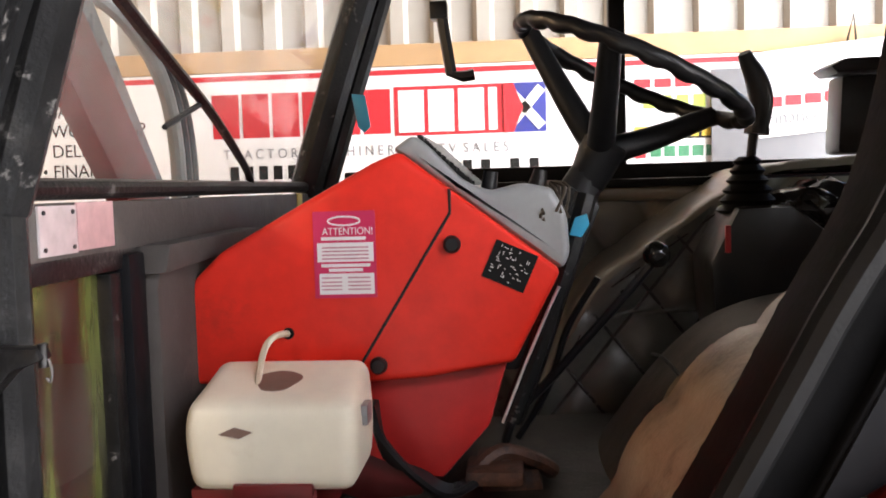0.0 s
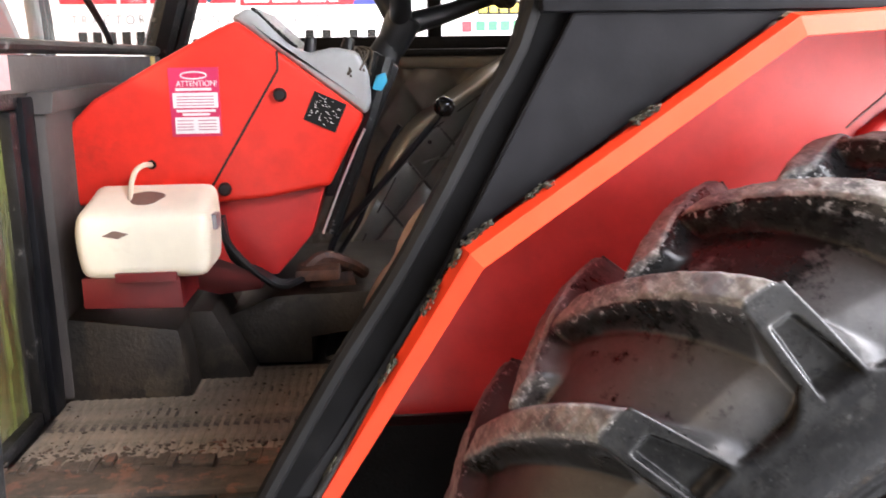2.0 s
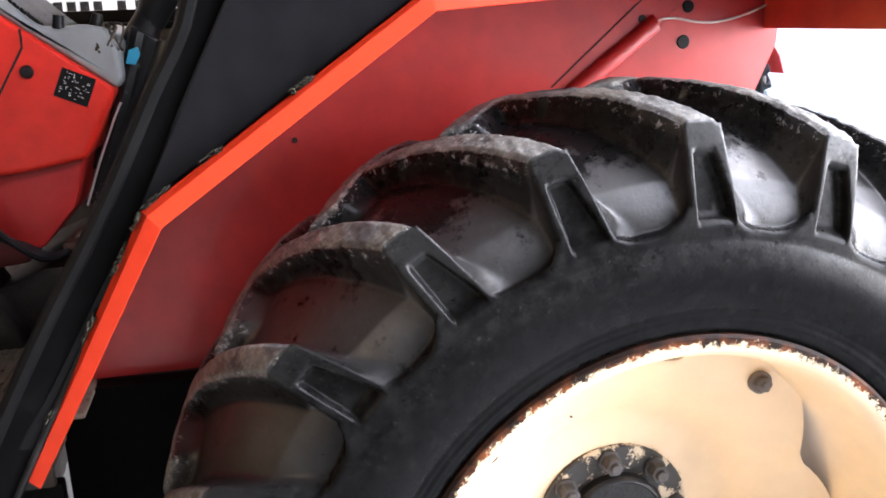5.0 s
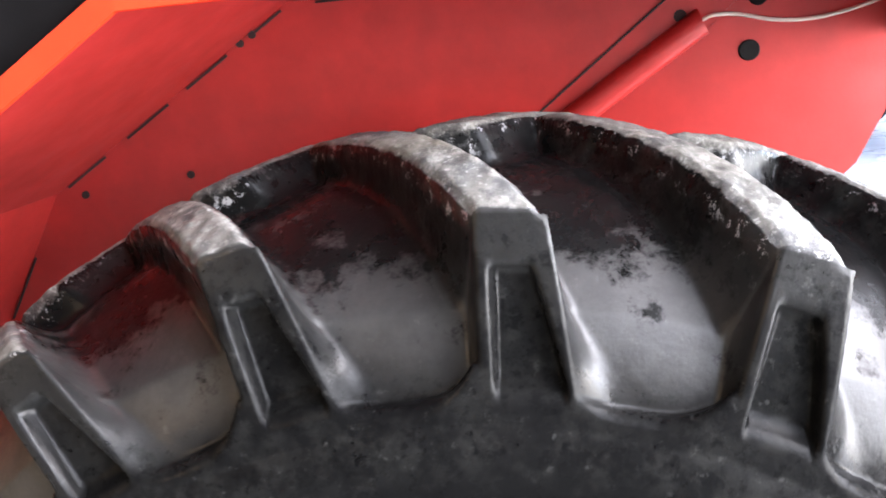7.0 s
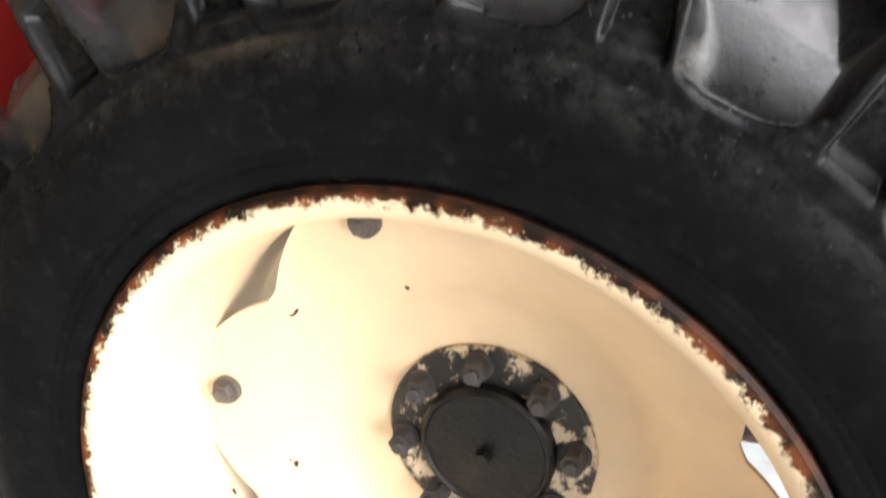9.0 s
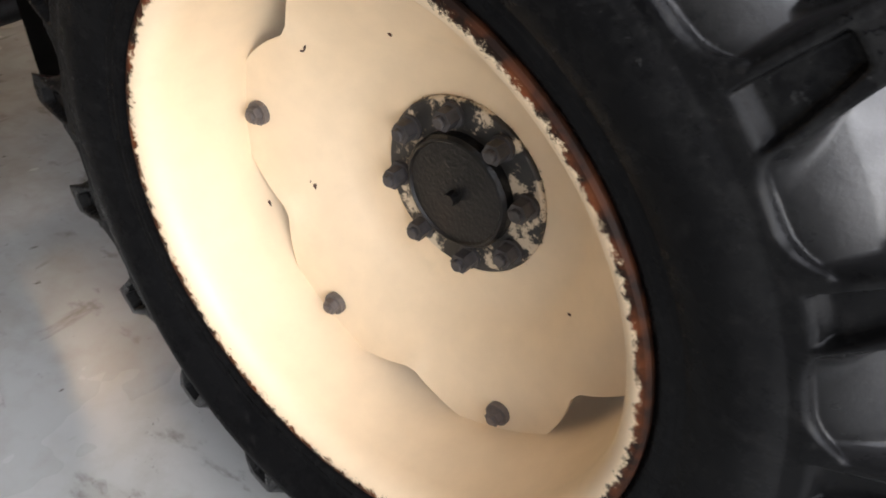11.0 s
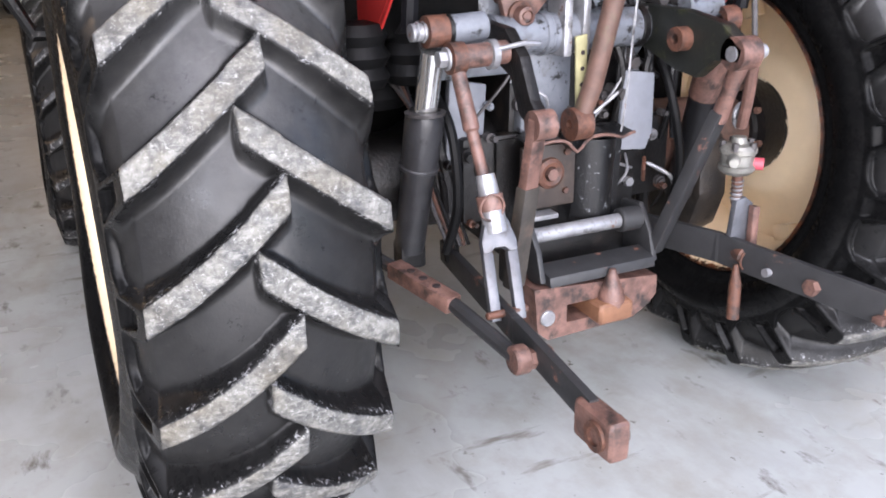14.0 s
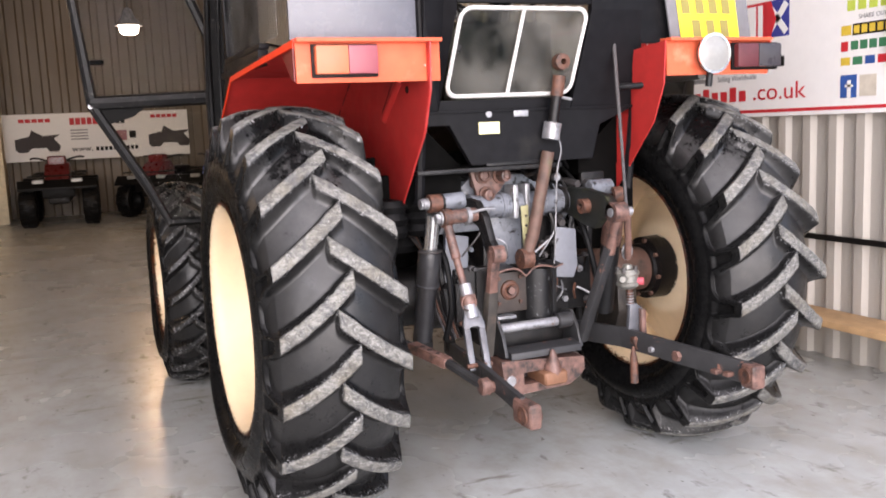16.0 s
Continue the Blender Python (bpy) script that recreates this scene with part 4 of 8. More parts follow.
M_SILLFACE = mat("weathered_sill_face", (0.020, 0.021, 0.017), 0.75, var=0.4, scale=16, bump=0.5, dirt=(0.052, 0.028, 0.019), dirt_amt=0.6, dscale=11, rust=(0.018, 0.025, 0.020), rust_amt=0.3, rscale=12, spec=0.2)
M_SEAT = mat("worn_seat_vinyl", (0.125, 0.102, 0.078), 0.46, var=0.25, scale=9, bump=0.3, dirt=(0.055, 0.043, 0.032), dirt_amt=0.45, dscale=7, rust=(0.19, 0.16, 0.125), rust_amt=0.16, rscale=22)
M_DASH = mat("grey_dash_plastic", (0.27, 0.275, 0.275), 0.34, var=0.1, bump=0.06, dirt=(0.25, 0.24, 0.22), dirt_amt=0.35, dscale=6)
M_TANK = mat("tank_plastic", (0.82, 0.75, 0.60), 0.42, var=0.04, bump=0.03, dirt=(0.7, 0.6, 0.44), dirt_amt=0.25, dscale=5, spec=0.4)
M_BROWN = mat("brown_patch", (0.20, 0.12, 0.09), 0.6)
M_ALU = mat("scuffed_alu", (0.62, 0.58, 0.58), 0.38, metal=0.6, var=0.15, scale=30, bump=0.1)
M_ALUP = mat("scuffed_pink_alu", (0.62, 0.42, 0.42), 0.38, metal=0.5, var=0.15, scale=30, bump=0.1)
M_PLASTIC = mat("black_plastic", (0.010, 0.010, 0.011), 0.34, var=0.2, bump=0.06, spec=0.35)
M_BLUE = mat("blue_tag", (0.03, 0.33, 0.52), 0.4, var=0.05, bump=0.0)
M_STICK = mat("magenta_sticker", (0.62, 0.02, 0.10), 0.45, var=0.06, bump=0.0)
M_PAPER = mat("sticker_white", (0.8, 0.76, 0.75), 0.5, var=0.03, bump=0.0)
M_TAGY = mat("yellow_tag", (0.7, 0.6, 0.18), 0.5, var=0.08)
M_HOSE = mat("clear_hose", (0.62, 0.55, 0.42), 0.35, var=0.08)
# Soiled tan vinyl; base lowered and dirt raised to hold the cover's shade.
M_ARCH = mat("soiled_shaded_tan_vinyl", (0.20, 0.165, 0.12), 0.42, var=0.3, scale=11, bump=0.35, dirt=(0.055, 0.044, 0.032), dirt_amt=0.55, dscale=9, rust=(0.42, 0.38, 0.30), rust_amt=0.2, rscale=30)
M_KICK = mat("grey_brown_trim", (0.052, 0.044, 0.040), 0.65, var=0.15, scale=12, bump=0.2, dirt=(0.09, 0.078, 0.068), dirt_amt=0.4, dscale=7)

# Darker copy of M_BLACK that carries the pillar's weaker light in its colour.
M_PILLARSHADE = mat("shaded_pillar_black", (0.0026, 0.0026, 0.0029), 0.62, var=0.3, bump=0.1, dirt=(0.007, 0.0068, 0.0066), dirt_amt=0.32, dscale=7, spec=0.05, rust=(0.02, 0.019, 0.018), rust_amt=0.08, rscale=30)
# quarter panel between door pillar and mudguard
bm = B()
prism(bm, [(-1.02, 1.085), (-0.985, 1.085), (-0.757, 1.492), (-0.347, 1.772), (-0.62, 1.772), (-0.70, 1.62), (-0.83, 1.36), (-0.96, 1.17)], "y", CY - 1.062, CY - 1.03, bevel=0.004)
for v in bm.verts:
    v.co.y += 0.062 * max(0.0, min(1.0, (1.49 - v.co.z) / 0.40))
tp("quarter_panel", bm, M_BLACK, "satin black cab quarter panel", smooth=False)
# slanted door pillar: flat black section with a rubber seal on its front edge
PE = smooth_path([(-1.085, 0, 1.03), (-1.006, 0, 1.176), (-0.924, 0, 1.319), (-0.830, 0, 1.47), (-0.740, 0, 1.637), (-0.672, 0, 1.775), (-0.632, 0, 2.05), (-0.615, 0, 2.5)], 4)
left, right = [], []
for k, p in enumerate(PE):
    d = (PE[min(k + 1, len(PE) - 1)] - PE[max(k - 1, 0)]).normalized()
    left.append((p.x + 0.008 * d.z, p.z - 0.008 * d.x))
    right.append((p.x + 0.066 * d.z, p.z - 0.066 * d.x))
bm = prism(B(), left + right[::-1], "y", CY - 1.046, CY - 0.90, bevel=0.008)
for v in bm.verts:
    v.co.y += 0.05 * max(0.0, min(1.0, (1.45 - v.co.z) / 0.40))
dp = tp("door_pillar", bm, M_PILLARSHADE, "black cab door pillar with rubber seal")
part("pillar_seal", tube(B(), [(p.x + 0.006, CY - 1.035 + 0.05 * max(0.0, min(1.0, (1.45 - p.z) / 0.40)), p.z) for p in PE], 0.015, 10), M_RUBBER, dp, "black rubber seal")
part("pillar_flange", tube(B(), [(a, CY - 1.05 + 0.05 * max(0.0, min(1.0, (1.45 - b) / 0.40)), b) for a, b in right[:22]], 0.006, 8), M_BLACKWORN, dp, "scuffed edge")
# side window over the mudguard
wle = tp("window_ledge", box(B(), (-0.66, CY - 1.07, 1.772), (0.12, CY - 1.03, 1.80), 0.006), M_BLACK, "black ledge under the cab side window")
part("upper_ledge", box(B(), (-0.66, CY - 1.05, 1.838), (0.08, CY - 1.01, 1.862), 0.006), M_BLACK, wle)
part("ledge_web", box(B(), (-0.66, CY - 1.055, 1.802), (0.08, CY - 1.015, 1.836), 0.004), M_BLACK, wle)
part("window_post", box(B(), (-0.60, CY - 1.055, 1.864), (-0.57, CY - 1.02, 2.5), 0.006), M_BLACK, wle)
bm = B()
box(bm, (-0.565, CY - 1.037, 1.862), (0.32, CY - 1.033, 2.5))
g = tp("side_glass", bm, M_GLASS, "cab side glass")
# floor, sill and mat
rs_ = random.Random(21)
bm = B()
prism(bm, [(-1.56, CY - 0.76), (-1.0, CY - 0.76), (-1.0, CY - 0.553), (-0.4, CY - 0.553), (-0.4, CY + 0.55), (-1.0, CY + 0.55), (-1.0, CY + 1.02), (-1.56, CY + 1.02)], "z", 1.0, 1.035, bevel=0.003)
tp("cab_floor", bm, M_DARK, "grimy cab floor")
bm = B()
box(bm, (-1.50, -0.428, 1.035), (-0.95, 0.05, 1.046), 0.004)
fm = tp("floor_mat", bm, M_MAT, "worn ribbed rubber mat, muddy", smooth=False)
rib_me = part("rib", box(B(), (-0.006, -0.427, 1.044), (0.006, 0.04, 1.0475), 0.0015, seg=1), M_MAT, fm, smooth=False)
rib_me.location.x = -1.484
for k in range(1, 28):
    ob = new("rib", rib_me.data)
    ob.parent = fm
    ob.matrix_parent_inverse = fm.matrix_world.inverted()
    ob.location.x = -1.484 + 0.019 * k
bm = B()
box(bm, (-1.56, -0.545, 1.0), (-0.985, -0.43, 1.054), 0.006)
for k in range(26):
    x = -1.55 + 0.54 * k / 25
    box(bm, (x - 0.004, -0.46 + rs_.uniform(-0.012, 0.012), 1.052), (x + rs_.uniform(0.006, 0.03), -0.43 + rs_.uniform(-0.01, 0.02), 1.055 + rs_.uniform(0.0, 0.006)), 0.001, seg=1)
sill = tp("door_sill", bm, M_SILL, "rusty flaking door sill")
for a, b in ((-1.56, -1.252), (-1.249, -1.133), (-1.130, -0.985)):
    part("sill_face", box(B(), (a, -0.563, 0.974), (b, -0.547, 1.046), 0.003), M_SILLFACE, sill, "green-grey weathered sill face")
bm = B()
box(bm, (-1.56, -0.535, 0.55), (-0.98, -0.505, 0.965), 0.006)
tp("step_panel", bm, M_MATTBLACK, "dark panel under the sill")
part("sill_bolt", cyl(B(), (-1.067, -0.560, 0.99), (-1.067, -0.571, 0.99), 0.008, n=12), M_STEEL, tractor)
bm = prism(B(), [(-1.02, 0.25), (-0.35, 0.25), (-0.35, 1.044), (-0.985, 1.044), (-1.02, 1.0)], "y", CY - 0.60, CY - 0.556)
tp("under_cab_panel", bm, M_MATTBLACK)
bm = B()
box(bm, (-0.98, CY - 0.56, 0.6), (-0.55, CY + 0.56, 1.0), 0.02)
tp("fuel_tank", bm, M_BLACK, "black fuel tank under the cab")

# raised floor step, pedals area
bm = B()
prism(bm, [(-1.25, 1.04), (-1.02, 1.04), (-1.02, 1.10), (-0.72, 1.14), (-0.4, 1.14), (-0.4, 1.2), (-0.70, 1.21), (-1.10, 1.20), (-1.20, 1.16)], "y", 0.08, CY + 0.36, bevel=0.006)
M_GRIME = mat("grimy_brown_metal", (0.015, 0.0115, 0.009), 0.5, var=0.5, scale=12, bump=0.5, dirt=(0.062, 0.048, 0.034), dirt_amt=0.45, dscale=5, rust=(0.006, 0.0048, 0.004), rust_amt=0.45, rscale=9)
tp("transmission_tunnel", bm, M_GRIME, "dirty transmission cover")
bm = B()
prism(bm, [(-1.55, 1.04), (-1.25, 1.04), (-1.27, 1.19), (-1.55, 1.23)], "y", -0.12, 0.20, bevel=0.012)
prism(bm, [(-1.27, 1.04), (-1.14, 1.04), (-1.22, 1.2), (-1.27, 1.2)], "y", -0.02, 0.2, bevel=0.008)
tp("footwell_cover", bm, M_GRIME, "muddy footwell cover")

# crumbs of dried mud on the mat and along the sill
bm = B()
for i in range(420):
    x, y = rs_.uniform(-1.5, -0.98), (rs_.uniform(-0.445, -0.35) if i % 3 else rs_.uniform(-0.42, 0.03))
    r = rs_.uniform(0.0015, 0.0045) * (1 if i % 3 else 0.8)
    bmesh.ops.create_icosphere(bm, subdivisions=1, radius=r, matrix=Matrix.Translation((x, y, 1.0475 + (0.008 if y < -0.428 else 0))) @ Matrix.Rotation(rs_.uniform(0, 3), 4, "Z") @ Matrix.Diagonal((rs_.uniform(0.8, 2.4), 1, 0.6, 1)))
part("floor_dirt", bm, M_SILL, fm, "crumbs of dried mud and rust", angle=60)["kind"] = "stuff"

# windscreen: rail, raked pillars, header, glass
def rake(z):
    return XF + max(0.0, (z - 1.74)) * 0.34


bm = B()
box(bm, (XF - 0.03, -0.50, 1.665), (XF + 0.02, 1.05, 1.735), 0.006)
tp("windscreen_rail", bm, M_KICK, "dark brown-grey rail under the windscreen")
tp("scuttle_panel", box(B(), (XF - 0.012, -0.085, 1.50), (XF + 0.012, 1.02, 1.664), 0.004), M_KICK, "brown-grey panel under the rail")
bm = B()
tube(bm, [(XF + 0.01, -0.49, 1.752), (XF + 0.01, 1.03, 1.752)], 0.014, 10)
tp("windscreen_seal", bm, M_BLACKWORN)
for nm, y0 in (("front_pillar", -0.468), ("front_pillar", 0.995)):
    bm = B()
    s = 1 if y0 > 0 else -1
    pts = [(rake(z), y0, z) for z in (1.73, 2.0, 2.3, 2.5)]
    tube(bm, pts, 0.036 if s < 0 else 0.045, 8)
    tube(bm, [(p[0] + 0.05, p[1] + s * 0.05, p[2]) for p in pts], 0.026, 8)
    if s < 0:
        tube(bm, [(XF, y0 - 0.01, 1.73), (XF + 0.02, y0 - 0.02, 1.4), (XF + 0.03, y0 - 0.05, 1.03)], 0.03, 8)
        tube(bm, [(XF + 0.05, y0 - 0.05, 1.73), (XF + 0.06, y0 - 0.07, 1.4), (XF + 0.06, y0 - 0.1, 1.03)], 0.022, 8)
    tp(nm, bm, M_BLACKWORN, "worn black cab pillar with rubber seal")
bm = B()
box(bm, (rake(2.5) - 0.03, -0.5, 2.47), (rake(2.5) + 0.05, 1.08, 2.53), 0.01)
tp("windscreen_header", bm, M_BLACK)
bm = B()
strip(bm, [(rake(1.75) - 0.012, -0.45, 1.75), (rake(1.75) - 0.012, 0.97, 1.75)], [(rake(2.48) - 0.012, -0.45, 2.48), (rake(2.48) - 0.012, 0.97, 2.48)], 0.004)
M_SCREEN = glass("dusty_screen_glass", (0.95, 0.95, 0.94), 0.05, 0.35)
ws = tp("windscreen", bm, M_SCREEN, "dusty windscreen glass", smooth=False)
ws.visible_shadow = False
# wiper
bm = B()
wp = smooth_path([(-1.43, -0.40, 2.01), (-1.455, -0.17, 1.955), (-1.48, 0.12, 1.885), (-1.505, 0.38, 1.80), (-1.515, 0.46, 1.765)], 6)
tube(bm, wp, [0.010 - 0.0001 * i for i in range(len(wp))], 6)
tube(bm, [(-1.478, 0.08, 1.895), (-1.49, -0.06, 1.845)], 0.005, 6)
tp("wiper", bm, M_BLACKWORN, "black windscreen wiper arm")
# hinge post at the door's front edge
bm = B()
for z0, z1 in ((1.03, 1.74), (1.74, 2.46)):
    lo_, hi_ = rake(z0) + 0.03, rake(z1) + 0.03
    vs = [bm.verts.new((x, y, z)) for x, y, z in ((lo_, -0.72, z0), (lo_, -0.515, z0), (hi_, -0.515, z1), (hi_, -0.72, z1))]
    bm.faces.new(vs)
bmesh.ops.remove_doubles(bm, verts=bm.verts, dist=0.001)
bmesh.ops.solidify(bm, geom=bm.faces[:], thickness=0.025)
hp_ = tp("hinge_post", bm, M_BLACKWORN, "worn black post carrying the door hinge")
for y_, r_ in ((-0.70, 0.014), (-0.645, 0.009), (-0.595, 0.016), (-0.53, 0.012)):
    part("post_seal", tube(B(), smooth_path([(rake(z) + 0.034 + r_ * 0.4, y_ + 0.006 * math.sin(z * 5), z) for z in (1.03, 1.3, 1.74, 2.1, 2.46)], 5), r_, 8), M_RUBBER if r_ > 0.01 else M_BLACKWORN, hp_)
# alu plates, yellow tag on the rail
bm = B()
box(bm, (XF + 0.021, -0.408, 1.672), (XF + 0.024, -0.319, 1.732))
pl = tp("metal_plate", bm, M_ALU, "scuffed aluminium plate")
for dy in (-0.398, -0.329):
    for dz in (1.68, 1.724):
        part("screw", cyl(B(), (XF + 0.023, dy, dz), (XF + 0.026, dy, dz), 0.003, n=8), M_DARK, pl)
bm = B()
box(bm, (XF + 0.021, -0.316, 1.674), (XF + 0.024, -0.216, 1.735))
tp("metal_plate", bm, M_ALUP, "pinkish scuffed aluminium plate")
bm = B()
box(bm, (XF + 0.021, 0.83, 1.68), (XF + 0.024, 0.875, 1.735))
tp("yellow_tag", bm, M_TAGY)
# lower front window with its frame
lw = tp("lower_window", box(B(), (XF - 0.02, -0.49, 1.638), (XF + 0.02, -0.135, 1.668), 0.006), M_BLACKWORN, "small lower front window, glass stained green")
part("frame_post", box(B(), (XF - 0.02, -0.225, 1.04), (XF + 0.02, -0.190, 1.636), 0.006), M_BLACKWORN, lw)
part("outer_post", box(B(), (XF - 0.02, -0.186, 1.04), (XF + 0.03, -0.130, 1.66), 0.008), M_BLACK, lw)
part("frame_bottom", box(B(), (XF - 0.02, -0.49, 1.04), (XF + 0.02, -0.228, 1.07), 0.006), M_BLACKWORN, lw)


def algae_glass():
    m = glass("algae_glass", (0.34, 0.27, 0.17), 0.05)
    n, l = m.node_tree.nodes, m.node_tree.links
    out = n["Material Output"]
    old = out.inputs["Surface"].links[0].from_socket
    di = n.new("ShaderNodeBsdfDiffuse")
    di.inputs["Color"].default_value = (0.115, 0.125, 0.035, 1)
    tc = n.new("ShaderNodeTexCoord")
    mp = n.new("ShaderNodeMapping")
    mp.inputs["Scale"].default_value = (1, 16, 2.2)
    nt = n.new("ShaderNodeTexNoise")
    nt.inputs["Scale"].default_value = 1.4
    nt.inputs["Detail"].default_value = 7
    l.new(tc.outputs["Object"], mp.inputs["Vector"])
    l.new(mp.outputs["Vector"], nt.inputs["Vector"])
    mr = n.new("ShaderNodeMapRange")
    mr.inputs["From Min"].default_value, mr.inputs["From Max"].default_value, mr.inputs["To Max"].default_value = 0.46, 0.66, 0.75
    l.new(nt.outputs["Fac"], mr.inputs["Value"])
    mx = n.new("ShaderNodeMixShader")
    l.new(mr.outputs["Result"], mx.inputs["Fac"])
    l.new(old, mx.inputs[1])
    l.new(di.outputs["BSDF"], mx.inputs[2])
    l.new(mx.outputs["Shader"], out.inputs["Surface"])
    return m


bm = B()
box(bm, (XF - 0.004, -0.488, 1.07), (XF, -0.225, 1.64))
pn = part("pane", bm, algae_glass(), lw, "green algae-streaked glass")
pn.visible_shadow = False
# kick panel between window and console
bm = B()
prism(bm, [(-0.125, 1.05), (0.33, 1.05), (0.33, 1.66), (-0.105, 1.655), (-0.125, 1.60)], "x", XF - 0.01, XF + 0.045, bevel=0.012)
prism(bm, [(-0.13, 1.625), (0.35, 1.64), (0.35, 1.672), (-0.11, 1.668)], "x", XF, XF + 0.06, bevel=0.006)
tp("kick_panel", bm, M_KICK, "grey-brown trim panel beside the console")
# right window: sills, posts, glass, header
RY = CY + 1.05
bm = B()
box(bm, (-1.48, RY - 0.02, 1.745), (0.25, RY + 0.02, 1.795), 0.008)
box(bm, (-1.45, RY - 0.14, 1.725), (0.2, RY - 0.02, 1.75), 0.008)
tp("side_window_rail", bm, M_BLACK, "black rail under the far cab window")
bm = B()
box(bm, (-0.665, RY - 0.02, 1.79), (-0.615, RY + 0.02, 2.5), 0.008)
tp("side_window_post", bm, M_BLACK)
for a, b in ((-1.40, -0.66), (-0.62, 0.22)):
    bm = B()
    box(bm, (a, RY - 0.002, 1.79), (b, RY + 0.002, 2.5))
    gg = tp("side_glass", bm, M_GLASS, "cab side glass")
    gg.visible_shadow = False
g.visible_shadow = False

# quilted side trim: a sheet with diamond tufting
bm = B()
nx, nz = 190, 90
vs = []
for i in range(nx + 1):
    for j in range(nz + 1):
        x = -1.50 + 1.62 * i / nx
        z = 1.0 + 0.73 * j / nz
        u, v = (x * 0.82 + z * 0.57) / 0.155, (-x * 0.82 + z * 0.57) / 0.155
        q = (abs(math.sin(math.pi * u)) * abs(math.sin(math.pi * v))) ** 0.45
        vs.append(bm.verts.new((x, RY - 0.06 - 0.036 * q - (0.12 * max(0, (1.25 - z) / 0.25) if z < 1.25 else 0), z)))
for i in range(nx):
    for j in range(nz):
        a = i * (nz + 1) + j
        if math.hypot(vs[a].co.x, vs[a].co.z - 0.79) > 0.90 or vs[a].co.z > 1.60:
            bm.faces.new((vs[a], vs[a + nz + 1], vs[a + nz + 2], vs[a + 1]))
for v in [v for v in bm.verts if not v.link_faces]:
    bm.verts.remove(v)
bmesh.ops.solidify(bm, geom=bm.faces[:], thickness=0.02)
tp("side_trim", bm, M_TRIM, "black quilted vinyl side trim", angle=80)
# stitched seams of the quilting
st_trim = bpy.data.objects["side_trim"]
for k in range(-9, 14):
    for sg in (1, -1):
        ends = []
        for x in [-1.5 + 1.6 * q / 60 for q in range(61)]:
            z = (0.155 * k - sg * 0.82 * x) / 0.57
            if 1.27 < z < 1.72 and (math.hypot(x, z - 0.79) > 0.90 or z > 1.60):
                ends.append((x, z))
        if len(ends) > 1:
            (xa, za), (xb, zb) = ends[0], ends[-1]
            part("seam", tube(B(), [(xa, RY - 0.0595, za), (xb, RY - 0.0595, zb)], 0.0030, 6), M_TRIMSEAM, st_trim)
tp("trim_roll", tube(B(), smooth_path([(-1.46, RY - 0.095, 1.705), (-0.9, RY - 0.10, 1.712), (-0.4, RY - 0.10, 1.708), (0.18, RY - 0.095, 1.705)], 6), 0.026, 12), M_TRIM, "padded vinyl roll under the window")
# padded covers over both wheel arches, inside the cab
def arch_cover(side, material, label):
    def Y(d):
        return CY + side * d
    base = [Vector((x, 0, z)) for x, z in GP[:4]]
    path = []
    for a, b in zip(base, base[1:]):
        path += [a.lerp(b, k / 24) for k in range(24)]
    for _ in range(26 if side < 0 else 6):
        path = [path[0]] + [(a + b * 2 + c) / 4 for a, b, c in zip(path, path[1:], path[2:])] + [path[-1]]
    path = [p for p in path if p.z > 1.10]
    rows, run = [], 0.0
    for k, p in enumerate(path):
        q = path[min(k + 1, len(path) - 1)]
        d = ((q - path[max(k - 1, 0)])).normalized()
        puff = 0.003 + (0.014 if side < 0 else 0.008) * abs(math.sin(math.pi * run / 0.135)) ** 0.5
        puff += 0.006 if side < 0 else 0.007
        run += (q - p).length
        rows.append([Vector((p.x - d.z * o, Y(w), p.z + d.x * o)) for w, o in ((0.528, -0.004), (0.532, puff * 0.6), (0.545, puff), (0.60, puff), (0.66, puff * 0.96), (0.68, puff * 0.9), (0.99, puff * 0.9))])
    bm = B()
    vr = [[bm.verts.new(c) for c in r] for r in rows]
    for a, b in zip(vr, vr[1:]):
        for k in range(6):
            bm.faces.new((a[k], a[k + 1], b[k + 1], b[k]))
    root = tp("arch_cover", bm, material, label, angle=70)
    # quilted inner face
    bm = B()
    nx, nz = 90, 60
    grid = {}
    for i in range(nx + 1):
        for j in range(nz + 1):
            z = 1.04 + 0.70 * j / nz
            x0 = -1.0 + 0.25 * min(1, max(0, (z - 1.05) / 0.43)) if z < 1.48 else -0.75 + 0.40 * (z - 1.48) / 0.28
            x = x0 - 0.005 + ((0.27 if side > 0 and z > 1.42 else -0.15) - x0) * i / nx
            u, v = (x * 0.78 + z * 0.62) / 0.14, (-x * 0.78 + z * 0.62) / 0.14
            q = (abs(math.sin(math.pi * u)) * abs(math.sin(math.pi * v))) ** 0.45
            grid[i, j] = bm.verts.new((x, Y(0.540 - 0.028 * q), z))
    for i in range(nx):
        for j in range(nz):
            bm.faces.new((grid[i, j], grid[i + 1, j], grid[i + 1, j + 1], grid[i, j + 1]))
    part("quilted_panel", bm, material, root, angle=80)
    if side > 0:
        for k in range(-2, 14):
            for sg in (1, -1):
                run_ = []
                for q in range(81):
                    x = -1.0 + 1.26 * q / 80
                    z = (0.14 * k - sg * 0.78 * x) / 0.62
                    x0 = -1.0 + 0.25 * min(1, max(0, (z - 1.05) / 0.43)) if z < 1.48 else -0.75 + 0.40 * (z - 1.48) / 0.28
                    if 1.06 < z < 1.73 and x > x0 + 0.01 and (z > 1.43 or x < -0.17):
                        run_.append((x, Y(0.533), z))
                if len(run_) > 1:
                    part("seam", tube(B(), [run_[0], run_[-1]], 0.0045, 6), M_TRIMSEAM, root)


